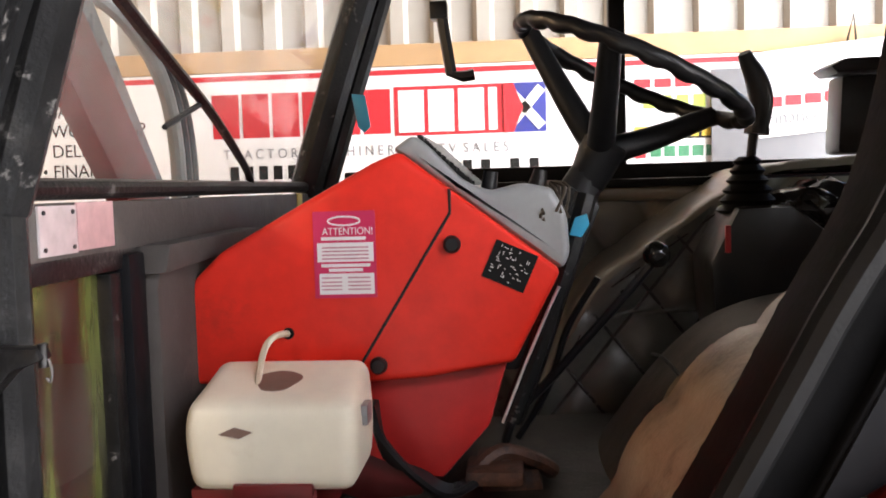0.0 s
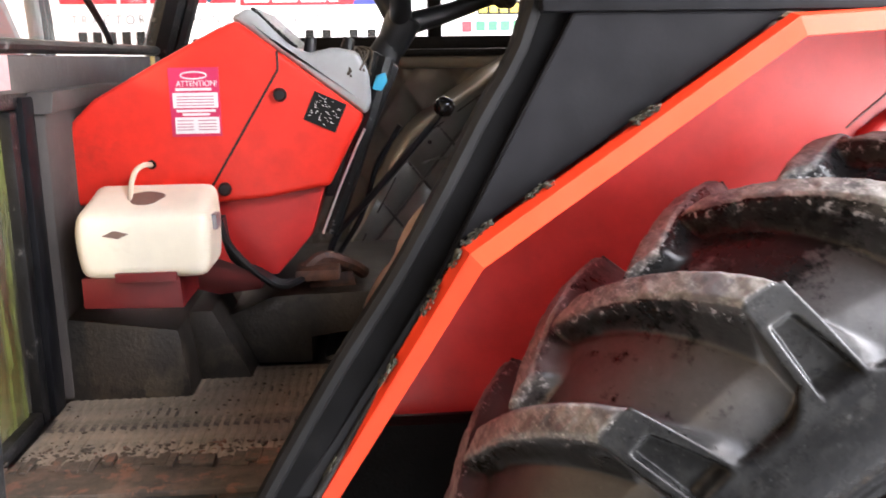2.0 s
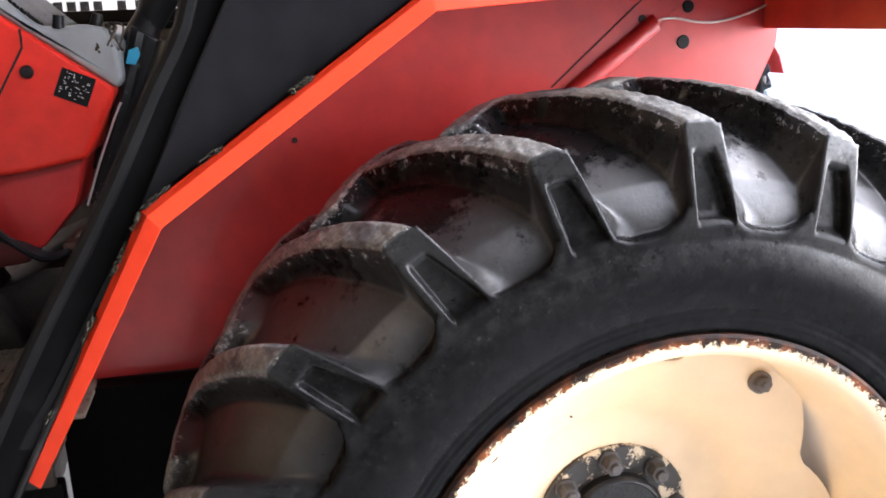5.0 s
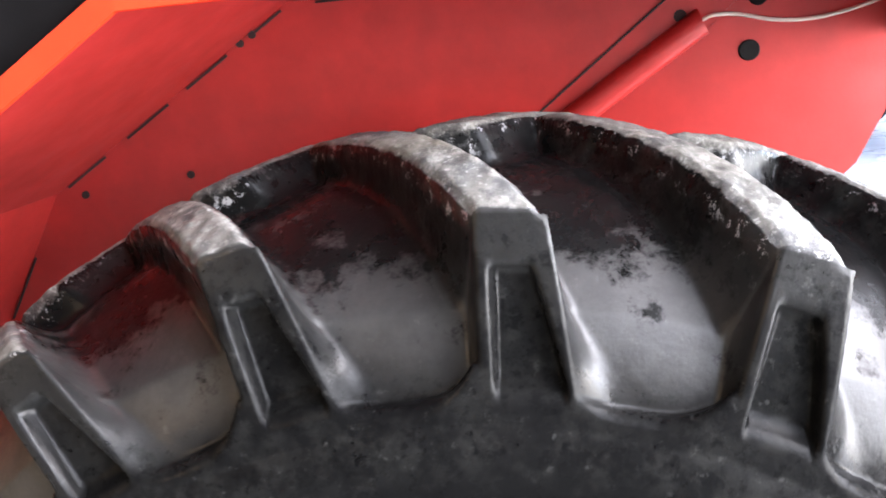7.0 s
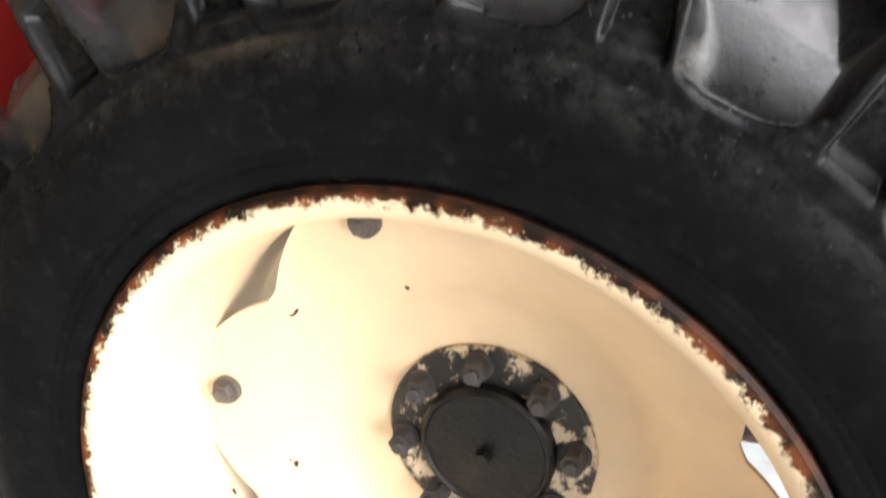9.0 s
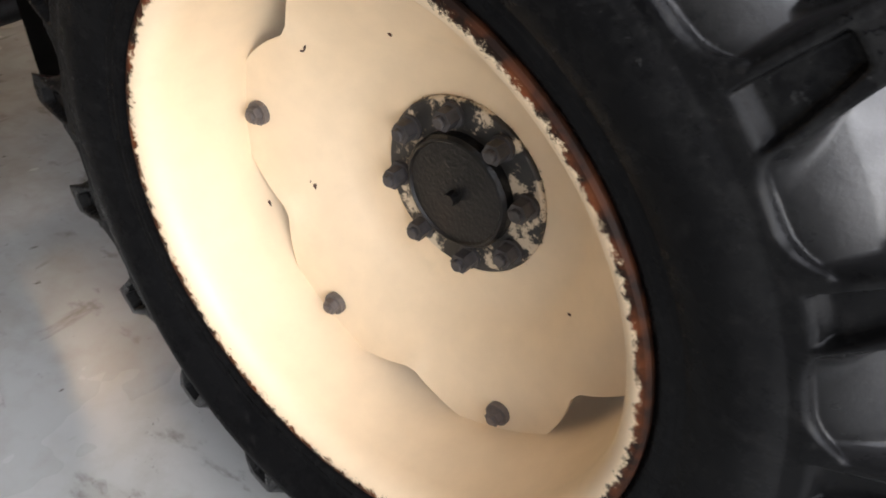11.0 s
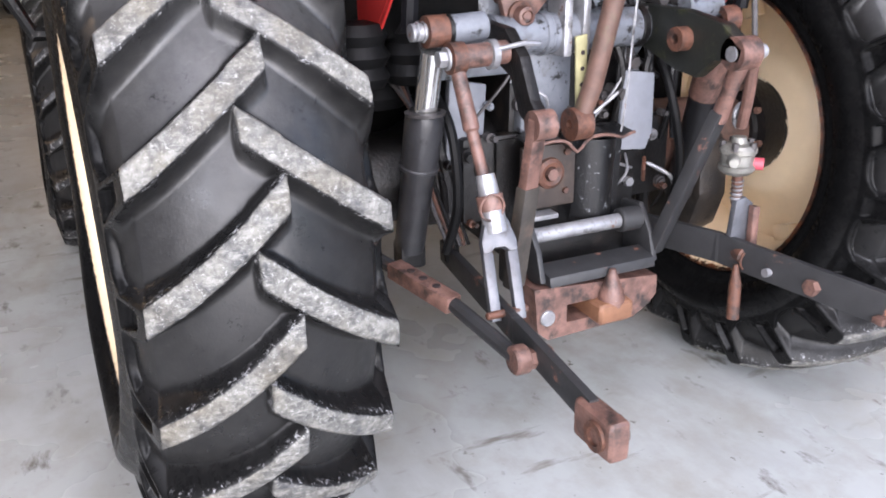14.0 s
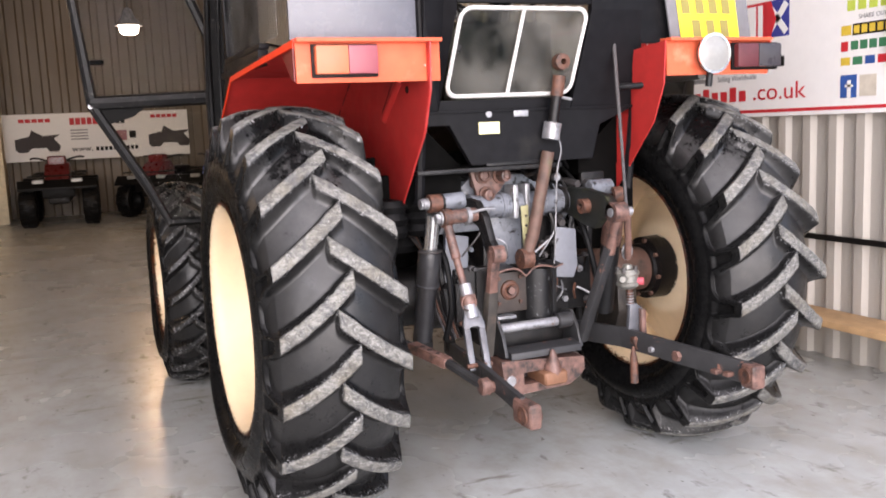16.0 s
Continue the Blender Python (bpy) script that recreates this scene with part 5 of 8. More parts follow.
arch_cover(1, M_TRIM, "black quilted cover over the wheel arch")
arch_cover(-1, M_ARCH, "dirty tan vinyl cover over the wheel arch")

# roof and rear wall
bm = B()
box(bm, (-1.4, CY - 1.04, 2.48), (0.34, CY + 1.06, 2.62), 0.04, seg=3)
tp("cab_roof", bm, M_BLACK, "black cab roof")
XR = 0.30
wy0, wy1, wz0, wz1 = -0.045, 0.512, 1.632, 1.96
SK = 0.17          # the window's foot lies further to one side than its head


def overhang(bm, skew=True):
    """The wall leans out backwards from the window's foot up; the window leans sideways."""
    for v in bm.verts:
        v.co.x += 0.20 * max(0.0, min(0.35, v.co.z - 1.61))
        if skew:
            v.co.y += SK * (min(v.co.z, wz1) - wz1)
    return bm


za, zb = wz0 - 0.06, 2.5
da, db = SK * (za - wz1), SK * (wz0 - 0.015 - wz1)
bm = overhang(prism(B(), [(-0.20, za), (wy0 - 0.02 + da, za), (wy0 - 0.02, wz1), (wy0 - 0.02, zb), (-0.20, zb), (-0.20, wz1)], "x", XR - 0.03, XR), False)
rwall = tp("rear_wall", bm, M_BLACK, "black cab rear wall", smooth=False)
bm = overhang(prism(B(), [(wy1 + 0.02 + da, za), (0.78, za), (0.78, wz1), (0.78, zb), (wy1 + 0.02, zb), (wy1 + 0.02, wz1)], "x", XR - 0.03, XR), False)
part("wall_side_strip", bm, M_BLACK, rwall, smooth=False)
part("wall_top_strip", overhang(box(B(), (XR - 0.03, wy0 - 0.018, wz1 + 0.02), (XR, wy1 + 0.018, zb), 0.003), False), M_BLACK, rwall)
bm = overhang(prism(B(), [(wy0 - 0.018 + da, za), (wy1 + 0.018 + da, za), (wy1 + 0.018 + db, wz0 - 0.015), (wy0 - 0.018 + db, wz0 - 0.015)], "x", XR - 0.03, XR), False)
part("wall_bottom_strip", bm, M_BLACK, rwall, smooth=False)
# lower rear plate, kinked and tapered
bm = B()
zt = wz0 - 0.06
P_ = [(-0.20, zt), (0.78, zt), (0.60, 1.50), (0.56, 1.36), (-0.0, 1.36), (-0.09, 1.52), (-0.20, 1.52)]
prism(bm, P_, "x", XR - 0.02, XR + 0.012, bevel=0.004)
box(bm, (XR - 0.03, -0.2, zt - 0.005), (XR + 0.02, 0.78, zt + 0.004), 0.002)
tp("rear_plate", bm, M_BLACK, "black lower rear plate", smooth=False)
bm = B()
box(bm, (XR - 0.28, -0.24, 1.335), (XR + 0.03, 0.40, 1.352), 0.003)
tp("rear_shelf", bm, M_DARK, "dark metal edge under the cab")
tp("shelf_strip", box(B(), (XR + 0.013, 0.06, 1.354), (XR + 0.02, 0.31, 1.366), 0.002), M_BLACKWORN, "scuffed metal strip")
tp("shelf_strip", box(B(), (XR + 0.031, -0.24, 1.338), (XR + 0.036, -0.02, 1.348), 0.002), M_BLACKWORN)
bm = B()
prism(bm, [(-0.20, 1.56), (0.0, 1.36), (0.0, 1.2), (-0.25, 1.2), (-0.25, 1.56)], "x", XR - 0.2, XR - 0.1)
tp("rear_bulkhead", bm, M_MATTBLACK, "dark bulkhead behind the lift")
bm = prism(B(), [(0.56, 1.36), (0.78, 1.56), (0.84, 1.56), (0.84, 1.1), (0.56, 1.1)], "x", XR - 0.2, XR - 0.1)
tp("rear_bulkhead", bm, M_MATTBLACK)
# rounded white window frame
def rrect(y0, y1, z0, z1, r, n=6):
    out = []
    for cy_, cz_, a0 in ((y1 - r, z1 - r, 0), (y0 + r, z1 - r, 90), (y0 + r, z0 + r, 180), (y1 - r, z0 + r, 270)):
        for i in range(n + 1):
            a = radians(a0 + 90 * i / n)
            out.append((cy_ + r * math.cos(a), cz_ + r * math.sin(a)))
    return out


bm = B()
tube(bm, [(XR + 0.004, y, z) for y, z in rrect(wy0, wy1, wz0, wz1, 0.045)], 0.0085, 8, closed=True)
cyl(bm, (XR + 0.004, 0.222, wz0), (XR + 0.004, 0.222, wz1), 0.008)
rw = tp("rear_window", overhang(bm), mat("white_frame", (0.52, 0.51, 0.49), 0.4, var=0.08), "sliding rear window in white rounded frame")
M_GRIMY = glass("grimy_glass", (0.38, 0.40, 0.34), 0.10, 0.5)
for a, b, xo in ((wy0, 0.222, 0.0), (0.222, wy1, 0.006)):
    bm = B()
    box(bm, (XR - 0.012 + xo, a + 0.004, wz0 + 0.004), (XR - 0.008 + xo, b, wz1 - 0.004))
    part("pane", overhang(bm), M_GRIMY, rw, "grimy sliding pane")
part("latch", overhang(box(B(), (XR - 0.006, wy0 + 0.008, 1.80), (XR + 0.006, wy0 + 0.03, 1.825), 0.003)), M_DARK, rw)
part("plate_bolt", cyl(B(), (XR + 0.01, 0.079, 1.559), (XR + 0.02, 0.079, 1.559), 0.013, n=16), M_STEEL, tractor)
bm = B()
box(bm, (XR + 0.0125, 0.035, 1.482), (XR + 0.015, 0.126, 1.528))
tp("yellow_label", bm, mat("pale_label", (0.72, 0.68, 0.35), 0.5), "small pale yellow label")
bm = B()
box(bm, (XR + 0.012, 0.19, 1.545), (XR + 0.02, 0.255, 1.572), 0.002)
tp("bracket", bm, M_STEEL)
# quarter glass beside the rear wall
for s_, y0, y1 in ((-1, -0.70, -0.20), (1, 0.78, 1.30)):
    bm = B()
    a, b = sorted((y0, y1))
    if s_ < 0:
        box(bm, (XR + 0.005, a, 1.83), (XR + 0.02, b, 2.5), 0.004)
    else:
        prism(bm, [(0.78, 2.5), (1.34, 2.5), (1.26, 1.95), (1.20, 1.83), (0.78, 1.83)], "x", XR + 0.005, XR + 0.02)
    tp("rear_quarter_panel", bm, mat("blue_black_gloss", (0.10, 0.105, 0.125), 0.25, var=0.08) if s_ < 0 else M_BLACK, "glossy dark rear quarter panel")
for y0, y1 in ((-0.205, -0.185), (0.765, 0.80)):
    bm = B()
    tube(bm, [(XR + 0.015, (y0 + y1) / 2, 2.5), (XR + 0.02, (y0 + y1) / 2, 1.75), (XR - 0.03, (y0 + y1) / 2 - 0.02, 1.22)], 0.02, 8)
    tp("rear_post", bm, M_BLACK)
bm = B()
cyl(bm, (XR + 0.01, 0.69, 1.652), (XR + 0.10, 0.765, 1.652), 0.013)
tp("grab_stub", bm, M_PLASTIC)
# number plate: yellow with plain bars
M_PLATEBAR = mat("plate_grey", (0.22, 0.19, 0.05), 0.6, var=0.05, bump=0.0)


def lean(bm):
    """Leans a board sideways about its foot."""
    for v in bm.verts:
        v.co.y -= 0.16 * (v.co.z - 1.82)
    return bm


plate = tp("number_plate_board", lean(box(B(), (XR + 0.05, 0.935, 1.82), (XR + 0.06, 1.37, 2.2), 0.003)), mat("grey_board", (0.14, 0.14, 0.15), 0.5), "dark board with a yellow number plate")
part("number_plate", lean(box(B(), (XR + 0.061, 0.985, 1.828), (XR + 0.066, 1.30, 2.06), 0.003)), M_YELLOW, plate, "yellow number plate")
for z0, ys in ((1.948, (1.005, 1.08, 1.15, 1.22)), (1.850, (1.05, 1.125, 1.20))):
    for y in ys:
        part("plate_bar", lean(box(B(), (XR + 0.0665, y, z0), (XR + 0.068, y + 0.042, z0 + 0.072), 0.0)), M_PLATEBAR, plate)
# work lamp
lp = Vector((0.56, 0.985, 1.765))
bm = B()
lathe(bm, [(0.0, -0.05), (0.04, -0.045), (0.07, -0.02), (0.08, 0.0), (0.08, 0.006), (0.072, 0.008)], 32, lp, "x")
wk = tp("work_lamp", bm, M_PLASTIC, "round work lamp on the mudguard")
part("bezel", lathe(B(), [(0.071, 0.006), (0.081, 0.004), (0.081, 0.012), (0.071, 0.013)], 32, lp, "x", close=True), M_CHROME, wk)
part("lens", lathe(B(), [(0.072, 0.008), (0.05, 0.016), (0.02, 0.02), (0.0, 0.021)], 32, lp, "x"), M_LAMPGLASS, wk, "clear ribbed lens")
part("stalk", cyl(B(), lp + Vector((-0.02, 0, -0.07)), lp + Vector((-0.03, 0, -0.13)), 0.014), M_PLASTIC, wk)

# ---- console ----
def text_mesh(body, size, m, material, name="lettering", parent=None, depth=0.0006):
    cu = bpy.data.curves.new(name, "FONT")
    cu.body, cu.size, cu.extrude = body, size, depth
    cu.align_x, cu.align_y = "LEFT", "BOTTOM_BASELINE"
    tmp = bpy.data.objects.new(name, cu)
    scene.collection.objects.link(tmp)
    dg = bpy.context.evaluated_depsgraph_get()
    me = bpy.data.meshes.new_from_object(tmp.evaluated_get(dg))
    bpy.data.objects.remove(tmp)
    me.materials.append(material)
    me.transform(m)
    ob = new(name, me)
    if parent is not None:
        ob.parent = parent
        ob.matrix_parent_inverse = parent.matrix_world.inverted()
    return ob


def side_m(x, y, z, sx=1.0, sz=1.0, rot=0.0):
    """Lettering that stands in a plane of constant y and is read from -y."""
    return Matrix.Translation((x, y, z)) @ Matrix.Rotation(rot, 4, "Y") @ Matrix.Rotation(math.pi / 2, 4, "X") @ Matrix.Diagonal((sx, sz, 1, 1))


SY = 0.02
poly = [(-1.140, 1.800), (-0.884, 1.603), (-0.962, 1.455), (-1.10, 1.432), (-1.25, 1.420), (-1.505, 1.425), (-1.512, 1.49), (-1.505, 1.56), (-1.485, 1.603), (-1.44, 1.645), (-1.30, 1.722), (-1.18, 1.785)]
bm = prism(B(), poly, "y", SY, CY + 0.27, bevel=0.014, seg=3)
con = tp("console", bm, M_RED, "red sheet steel dashboard console")
# shut line, knobs, hose hole
part("shut_line", tube(B(), [(-1.060, SY + 0.0005, 1.738), (-1.060, SY + 0.0005, 1.700), (-1.208, SY + 0.0005, 1.462), (-1.222, SY + 0.0005, 1.425)], 0.0028, 6), M_SLOT, con)
for kx, kz in ((-1.058, 1.649), (-1.183, 1.454)):
    part("knob", lathe(B(), [(0.0, -0.012), (0.010, -0.012), (0.0135, -0.008), (0.0145, 0.0)], 24, (kx, SY, kz)), M_PLASTIC, con, "black round plastic knob")
part("hose_grommet", lathe(B(), [(0.004, -0.004), (0.009, -0.004), (0.010, 0.0)], 20, (-1.331, SY, 1.509)), M_RUBBER, con)
# warning sticker
sx0, sx1, sz0, sz1 = -1.283, -1.181, 1.566, 1.707
stk = part("sticker", box(B(), (sx0, SY - 0.0015, sz0), (sx1, SY - 0.0003, sz1)), M_STICK, con, "magenta and white warning sticker")
part("sticker_field", box(B(), (sx0 + 0.006, SY - 0.0022, 1.625), (sx1 - 0.004, SY - 0.0012, 1.656)), M_PAPER, stk)
part("sticker_field", box(B(), (sx0 + 0.008, SY - 0.0022, 1.572), (sx1 - 0.004, SY - 0.0012, 1.606)), M_PAPER, stk)
text_mesh("ATTENTION!", 0.0165, side_m(sx0 + 0.015, SY - 0.002, 1.669, 0.86), M_PAPER, "lettering", stk, 0.0003)
part("text_bar", box(B(), (sx0 + 0.013, SY - 0.0022, 1.660), (sx1 - 0.016, SY - 0.0012, 1.6655)), M_PAPER, stk)
for z0, a, b in ((1.6165, 0.012, 0.01), (1.609, 0.024, 0.022)):
    part("text_bar", box(B(), (sx0 + a, SY - 0.0022, z0), (sx1 - b, SY - 0.0012, z0 + 0.0052)), M_PAPER, stk)
M_TXTPINK = mat("sticker_print", (0.55, 0.25, 0.3), 0.5)
for z0 in (1.647, 1.641, 1.635, 1.629):
    part("text_bar", box(B(), (sx0 + 0.014, SY - 0.003, z0), (sx1 - 0.012, SY - 0.002, z0 + 0.0024)), M_TXTPINK, stk)
for z0 in (1.598, 1.591, 1.585, 1.579):
    part("text_bar", box(B(), (sx0 + 0.012, SY - 0.003, z0), (sx0 + 0.045, SY - 0.002, z0 + 0.0022)), M_TXTPINK, stk)
    part("text_bar", box(B(), (sx0 + 0.055, SY - 0.003, z0), (sx1 - 0.01, SY - 0.002, z0 + 0.0022)), M_TXTPINK, stk)
part("emblem", tube(B(), [(-1.256 + 0.022 * math.cos(a) * 1.2 + 0.024, SY - 0.0018, 1.691 + 0.007 * math.sin(a)) for a in [i * math.pi / 8 for i in range(16)]], 0.0016, 5, closed=True), M_PAPER, stk)
# black gear-shift plate, slanted, with white marks
pm = Matrix.Translation((-0.966, SY - 0.001, 1.612)) @ Matrix.Rotation(radians(24), 4, "Y")
gp_ = part("shift_plate", box(B(), (-0.036, -0.001, -0.032), (0.036, 0.0007, 0.032), 0.0, pm), M_BBLACK, con, "black shift pattern plate")
rp = random.Random(8)
bm = B()
for i in range(44):
    a, b = rp.uniform(-0.03, 0.028), rp.uniform(-0.027, 0.026)
    if rp.random() < 0.5:
        box(bm, (a, -0.0018, b), (a + rp.uniform(0.002, 0.006), -0.0008, b + 0.0012), 0, pm)
    else:
        box(bm, (a, -0.0018, b), (a + 0.0012, -0.0008, b + rp.uniform(0.002, 0.006)), 0, pm)
part("markings", bm, M_PAPER, gp_, smooth=False)
# grey dash cowl on top
dz = [(-1.155, 1.805), (-1.118, 1.828), (-1.085, 1.80), (-1.04, 1.752), (-0.998, 1.732), (-0.945, 1.745), (-0.895, 1.735), (-0.872, 1.69), (-0.868, 1.625), (-0.882, 1.601)]
bm = prism(B(), dz + [(-1.12, 1.782)], "y", SY + 0.02, CY + 0.25, bevel=0.014, seg=3)
cowl = tp("dash_cowl", bm, M_DASH, "scuffed grey plastic dash cowl")
bm = B()
for i in range(22):
    k = i / 21
    x, z = -1.11 + 0.085 * k, 1.826 - 0.08 * k
    box(bm, (x - 0.004, SY + 0.04 + rp.uniform(-0.01, 0.01), z - 0.006), (x + 0.004, CY + 0.2, z + rp.uniform(0.001, 0.004)), 0.001)
part("torn_trim", bm, M_BLACKWORN, cowl, "torn black trim edge", smooth=False)
part("dash_switch", cyl(B(), (-1.0, 0.11, 1.73), (-0.995, 0.11, 1.765), 0.014, 0.012, 12), M_PLASTIC, cowl)
# ragged wiring under the wheel
M_WIRE = mat("loose_wires", (0.06, 0.045, 0.03), 0.6, var=0.5, scale=90)
for i in range(16):
    p0 = Vector((-0.915 + rp.uniform(-0.02, 0.03), 0.12 + rp.uniform(0, 0.08), 1.745))
    part("wire", tube(B(), smooth_path([p0, p0 + Vector((rp.uniform(-0.02, 0.03), -0.05 + rp.uniform(-0.01, 0.01), -0.01)), p0 + Vector((rp.uniform(-0.03, 0.03), -0.09, -0.035 - rp.uniform(0, 0.03)))], 3), 0.0028, 5), M_WIRE, cowl, "frayed loose wire")
part("relay", box(B(), (-0.905, 0.075, 1.67), (-0.88, 0.095, 1.71), 0.003), mat("cardboard_brown", (0.24, 0.14, 0.07), 0.7), cowl)
part("socket", cyl(B(), (-0.918, 0.10, 1.738), (-0.912, 0.10, 1.765), 0.016, 0.011, 16), M_DARK, cowl)
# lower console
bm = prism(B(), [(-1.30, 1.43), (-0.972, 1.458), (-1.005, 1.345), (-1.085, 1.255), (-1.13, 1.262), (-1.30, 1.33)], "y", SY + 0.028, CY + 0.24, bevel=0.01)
tp("lower_console", bm, M_REDLOW, "red lower console panel, shade in its colour")
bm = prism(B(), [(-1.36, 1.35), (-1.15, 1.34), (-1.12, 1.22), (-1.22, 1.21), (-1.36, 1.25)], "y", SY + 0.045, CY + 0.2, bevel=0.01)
tp("lower_console_panel", bm, M_REDSHADE)
# cable bunch and pedals below
for i in range(5):
    o = 0.008 * i
    tp("cable", tube(B(), smooth_path([(-1.19, -0.03 + o, 1.40), (-1.175, -0.02 + o, 1.34 - o), (-1.12, 0.0 + o, 1.27), (-1.07, 0.03 + o, 1.235), (-1.0, 0.10 + o, 1.255)], 5), 0.008, 7), M_PLASTIC, "black cable")
bm = B()
box(bm, (-1.05, 0.06, 1.235), (-0.95, 0.16, 1.262), 0.01)
tube(bm, smooth_path([(-1.03, 0.11, 1.25), (-0.99, 0.13, 1.275), (-0.93, 0.16, 1.25), (-0.90, 0.2, 1.22)], 4), 0.016, 8)
box(bm, (-1.04, 0.18, 1.19), (-0.94, 0.30, 1.24), 0.02)
cyl(bm, (-1.02, 0.17, 1.19), (-0.92, 0.17, 1.215), 0.035, 0.03)
tp("pedal", bm, M_RUST, "worn rusty pedals")
# steering column, wheel
hub = Vector((-0.795, 0.29, 1.795))
wc = Vector((-0.734, 0.29, 1.946))
tilt = radians(25.5)
bm = B()
tube(bm, [(-0.99, 0.29, 1.42), (-0.90, 0.29, 1.62), (-0.86, 0.29, 1.68)], [0.05, 0.045, 0.045], 12)
tube(bm, [(-0.87, 0.29, 1.66), (-0.80, 0.29, 1.79)], [0.05, 0.03], 12)
col = tp("steering_column", bm, M_PLASTIC, "black steering column")
part("column_cover", prism(B(), [(-0.99, 1.40), (-0.93, 1.40), (-0.80, 1.70), (-0.86, 1.74)], "y", 0.22, 0.36, bevel=0.01), M_PLASTIC, col)
bm = B()
tube(bm, [(-0.97, 0.10, 1.34), (-0.93, 0.10, 1.44), (-0.865, 0.12, 1.62), (-0.835, 0.14, 1.72)], 0.02, 8)
cep = tp("console_edge_post", bm, M_BLACKWORN, "black post behind the console")
part("worn_edge", tube(B(), [(-0.985, 0.085, 1.34), (-0.945, 0.08, 1.44), (-0.905, 0.085, 1.53), (-0.885, 0.09, 1.57)], 0.0028, 6), M_ALU, cep, "bright worn edge")
R_ = 0.222
wm = Matrix.Translation(wc) @ Matrix.Rotation(tilt, 4, "Y")
n_ = 96
bm = B()
tube(bm, [wm @ Vector((R_ * math.cos(2 * math.pi * i / n_), R_ * math.sin(2 * math.pi * i / n_), -0.003 if i % 4 < 2 else 0.0)) for i in range(n_)],
     [0.0165 if i % 4 < 2 else 0.0145 for i in range(n_)], 10, closed=True)
sw = tp("steering_wheel", bm, M_PLASTIC, "black three-spoke tractor steering wheel", angle=60)
for a in (165, 30, 252):
    p = wm @ Vector((R_ * 0.97 * math.cos(radians(a)), R_ * 0.97 * math.sin(radians(a)), 0))
    mid = hub.lerp(p, 0.5) + Vector((0, 0, -0.005))
    part("spoke", tube(B(), smooth_path([hub, mid, p], 4), [0.028 - 0.0012 * i for i in range(9)], 18), M_PLASTIC, sw, angle=70)
part("hub", cyl(B(), hub - Vector((0.03, 0, 0.06)), hub + Vector((0.012, 0, 0.022)), 0.035, 0.045, 20, bevel=0.006), M_PLASTIC, sw)
bm = B()
prism(bm, [(-0.866, 1.655), (-0.846, 1.650), (-0.832, 1.672), (-0.836, 1.690), (-0.856, 1.684)], "y", 0.100, 0.106, bevel=0.0015)
tp("blue_key_fob", bm, M_BLUE, "bright blue key tag")
# blue tag and stay by the far front pillar
bm = prism(B(), [(-1.365, 1.985), (-1.33, 1.98), (-1.318, 1.90), (-1.335, 1.885), (-1.35, 1.90)], "y", 0.86, 0.865, bevel=0.0015)
tp("blue_tag", bm, M_BLUE, "bright blue tag hanging by the pillar")
bm = B()
tube(bm, [(-1.15, 1.12, 2.23), (-1.125, 1.12, 2.06), (-1.09, 1.12, 2.05), (-1.06, 1.12, 2.055)], 0.017, 6)
box(bm, (-1.18, 1.1, 2.21), (-1.13, 1.16, 2.26), 0.006)
tp("mirror_stay", bm, M_PLASTIC, "black catch on the far window")

# ---- washer tank ----
bm = B()
box(bm, (-1.432, -0.175, 1.310), (-1.192, -0.015, 1.478), 0.026, seg=4)
bmesh.ops.subdivide_edges(bm, edges=[e for e in bm.edges if e.calc_length() > 0.08], cuts=5, use_grid_fill=True)
for v in bm.verts:
    h = (v.co.z - 1.31) / 0.168
    v.co.z -= max(0.0, h - 0.5) * 2 * 0.040 * (-0.015 - v.co.y) / 0.16
    v.co.x += (-0.008 if v.co.x < -1.3 else 0.006) * math.sin(math.pi * h)
    v.co.y -= 0.006 * math.sin(math.pi * h) * (1 if v.co.y < -0.1 else 0)
tank = tp("washer_tank", bm, M_TANK, "cream plastic washer bottle, cracked and patched", angle=60)
pm = Matrix.Translation((-1.318, -0.099, 1.4535)) @ Matrix.Rotation(radians(14), 4, "X")
bm = lathe(B(), [(0.0, 0.0045), (0.028, 0.0045), (0.034, 0.004), (0.037, 0.0)], 22, (0, 0, 0), "z")
for v in bm.verts:
    v.co.x *= 1.0 + 0.15 * math.sin(3 * math.atan2(v.co.y, v.co.x))
bm.transform(pm)
part("cap_patch", bm, M_BROWN, tank, "brown patch round the filler")
part("side_hole", prism(B(), [(-1.385, 1.398), (-1.362, 1.408), (-1.335, 1.401), (-1.355, 1.392)], "y", -0.1835, -0.1795), M_BROWN, tank)
part("foot_notch", box(B(), (-1.368, -0.183, 1.306), (-1.252, -0.168, 1.324), 0.003), M_REDSHADE, tank)
part("strap_clip", box(B(), (-1.194, -0.13, 1.395), (-1.178, -0.09, 1.425), 0.003), M_STEEL, tank)
part("hose", tube(B(), smooth_path([(-1.331, SY - 0.002, 1.509), (-1.340, -0.015, 1.512), (-1.352, -0.035, 1.500), (-1.354, -0.065, 1.475), (-1.348, -0.10, 1.455), (-1.340, -0.12, 1.444)], 6), 0.0055, 8), M_HOSE, tank, "clear plastic hose")
bm = B()
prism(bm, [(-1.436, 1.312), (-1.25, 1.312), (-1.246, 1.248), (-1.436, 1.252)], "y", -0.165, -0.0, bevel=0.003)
tp("tank_bracket", bm, M_REDSHADE, "red bracket under the washer bottle, shade in its colour")

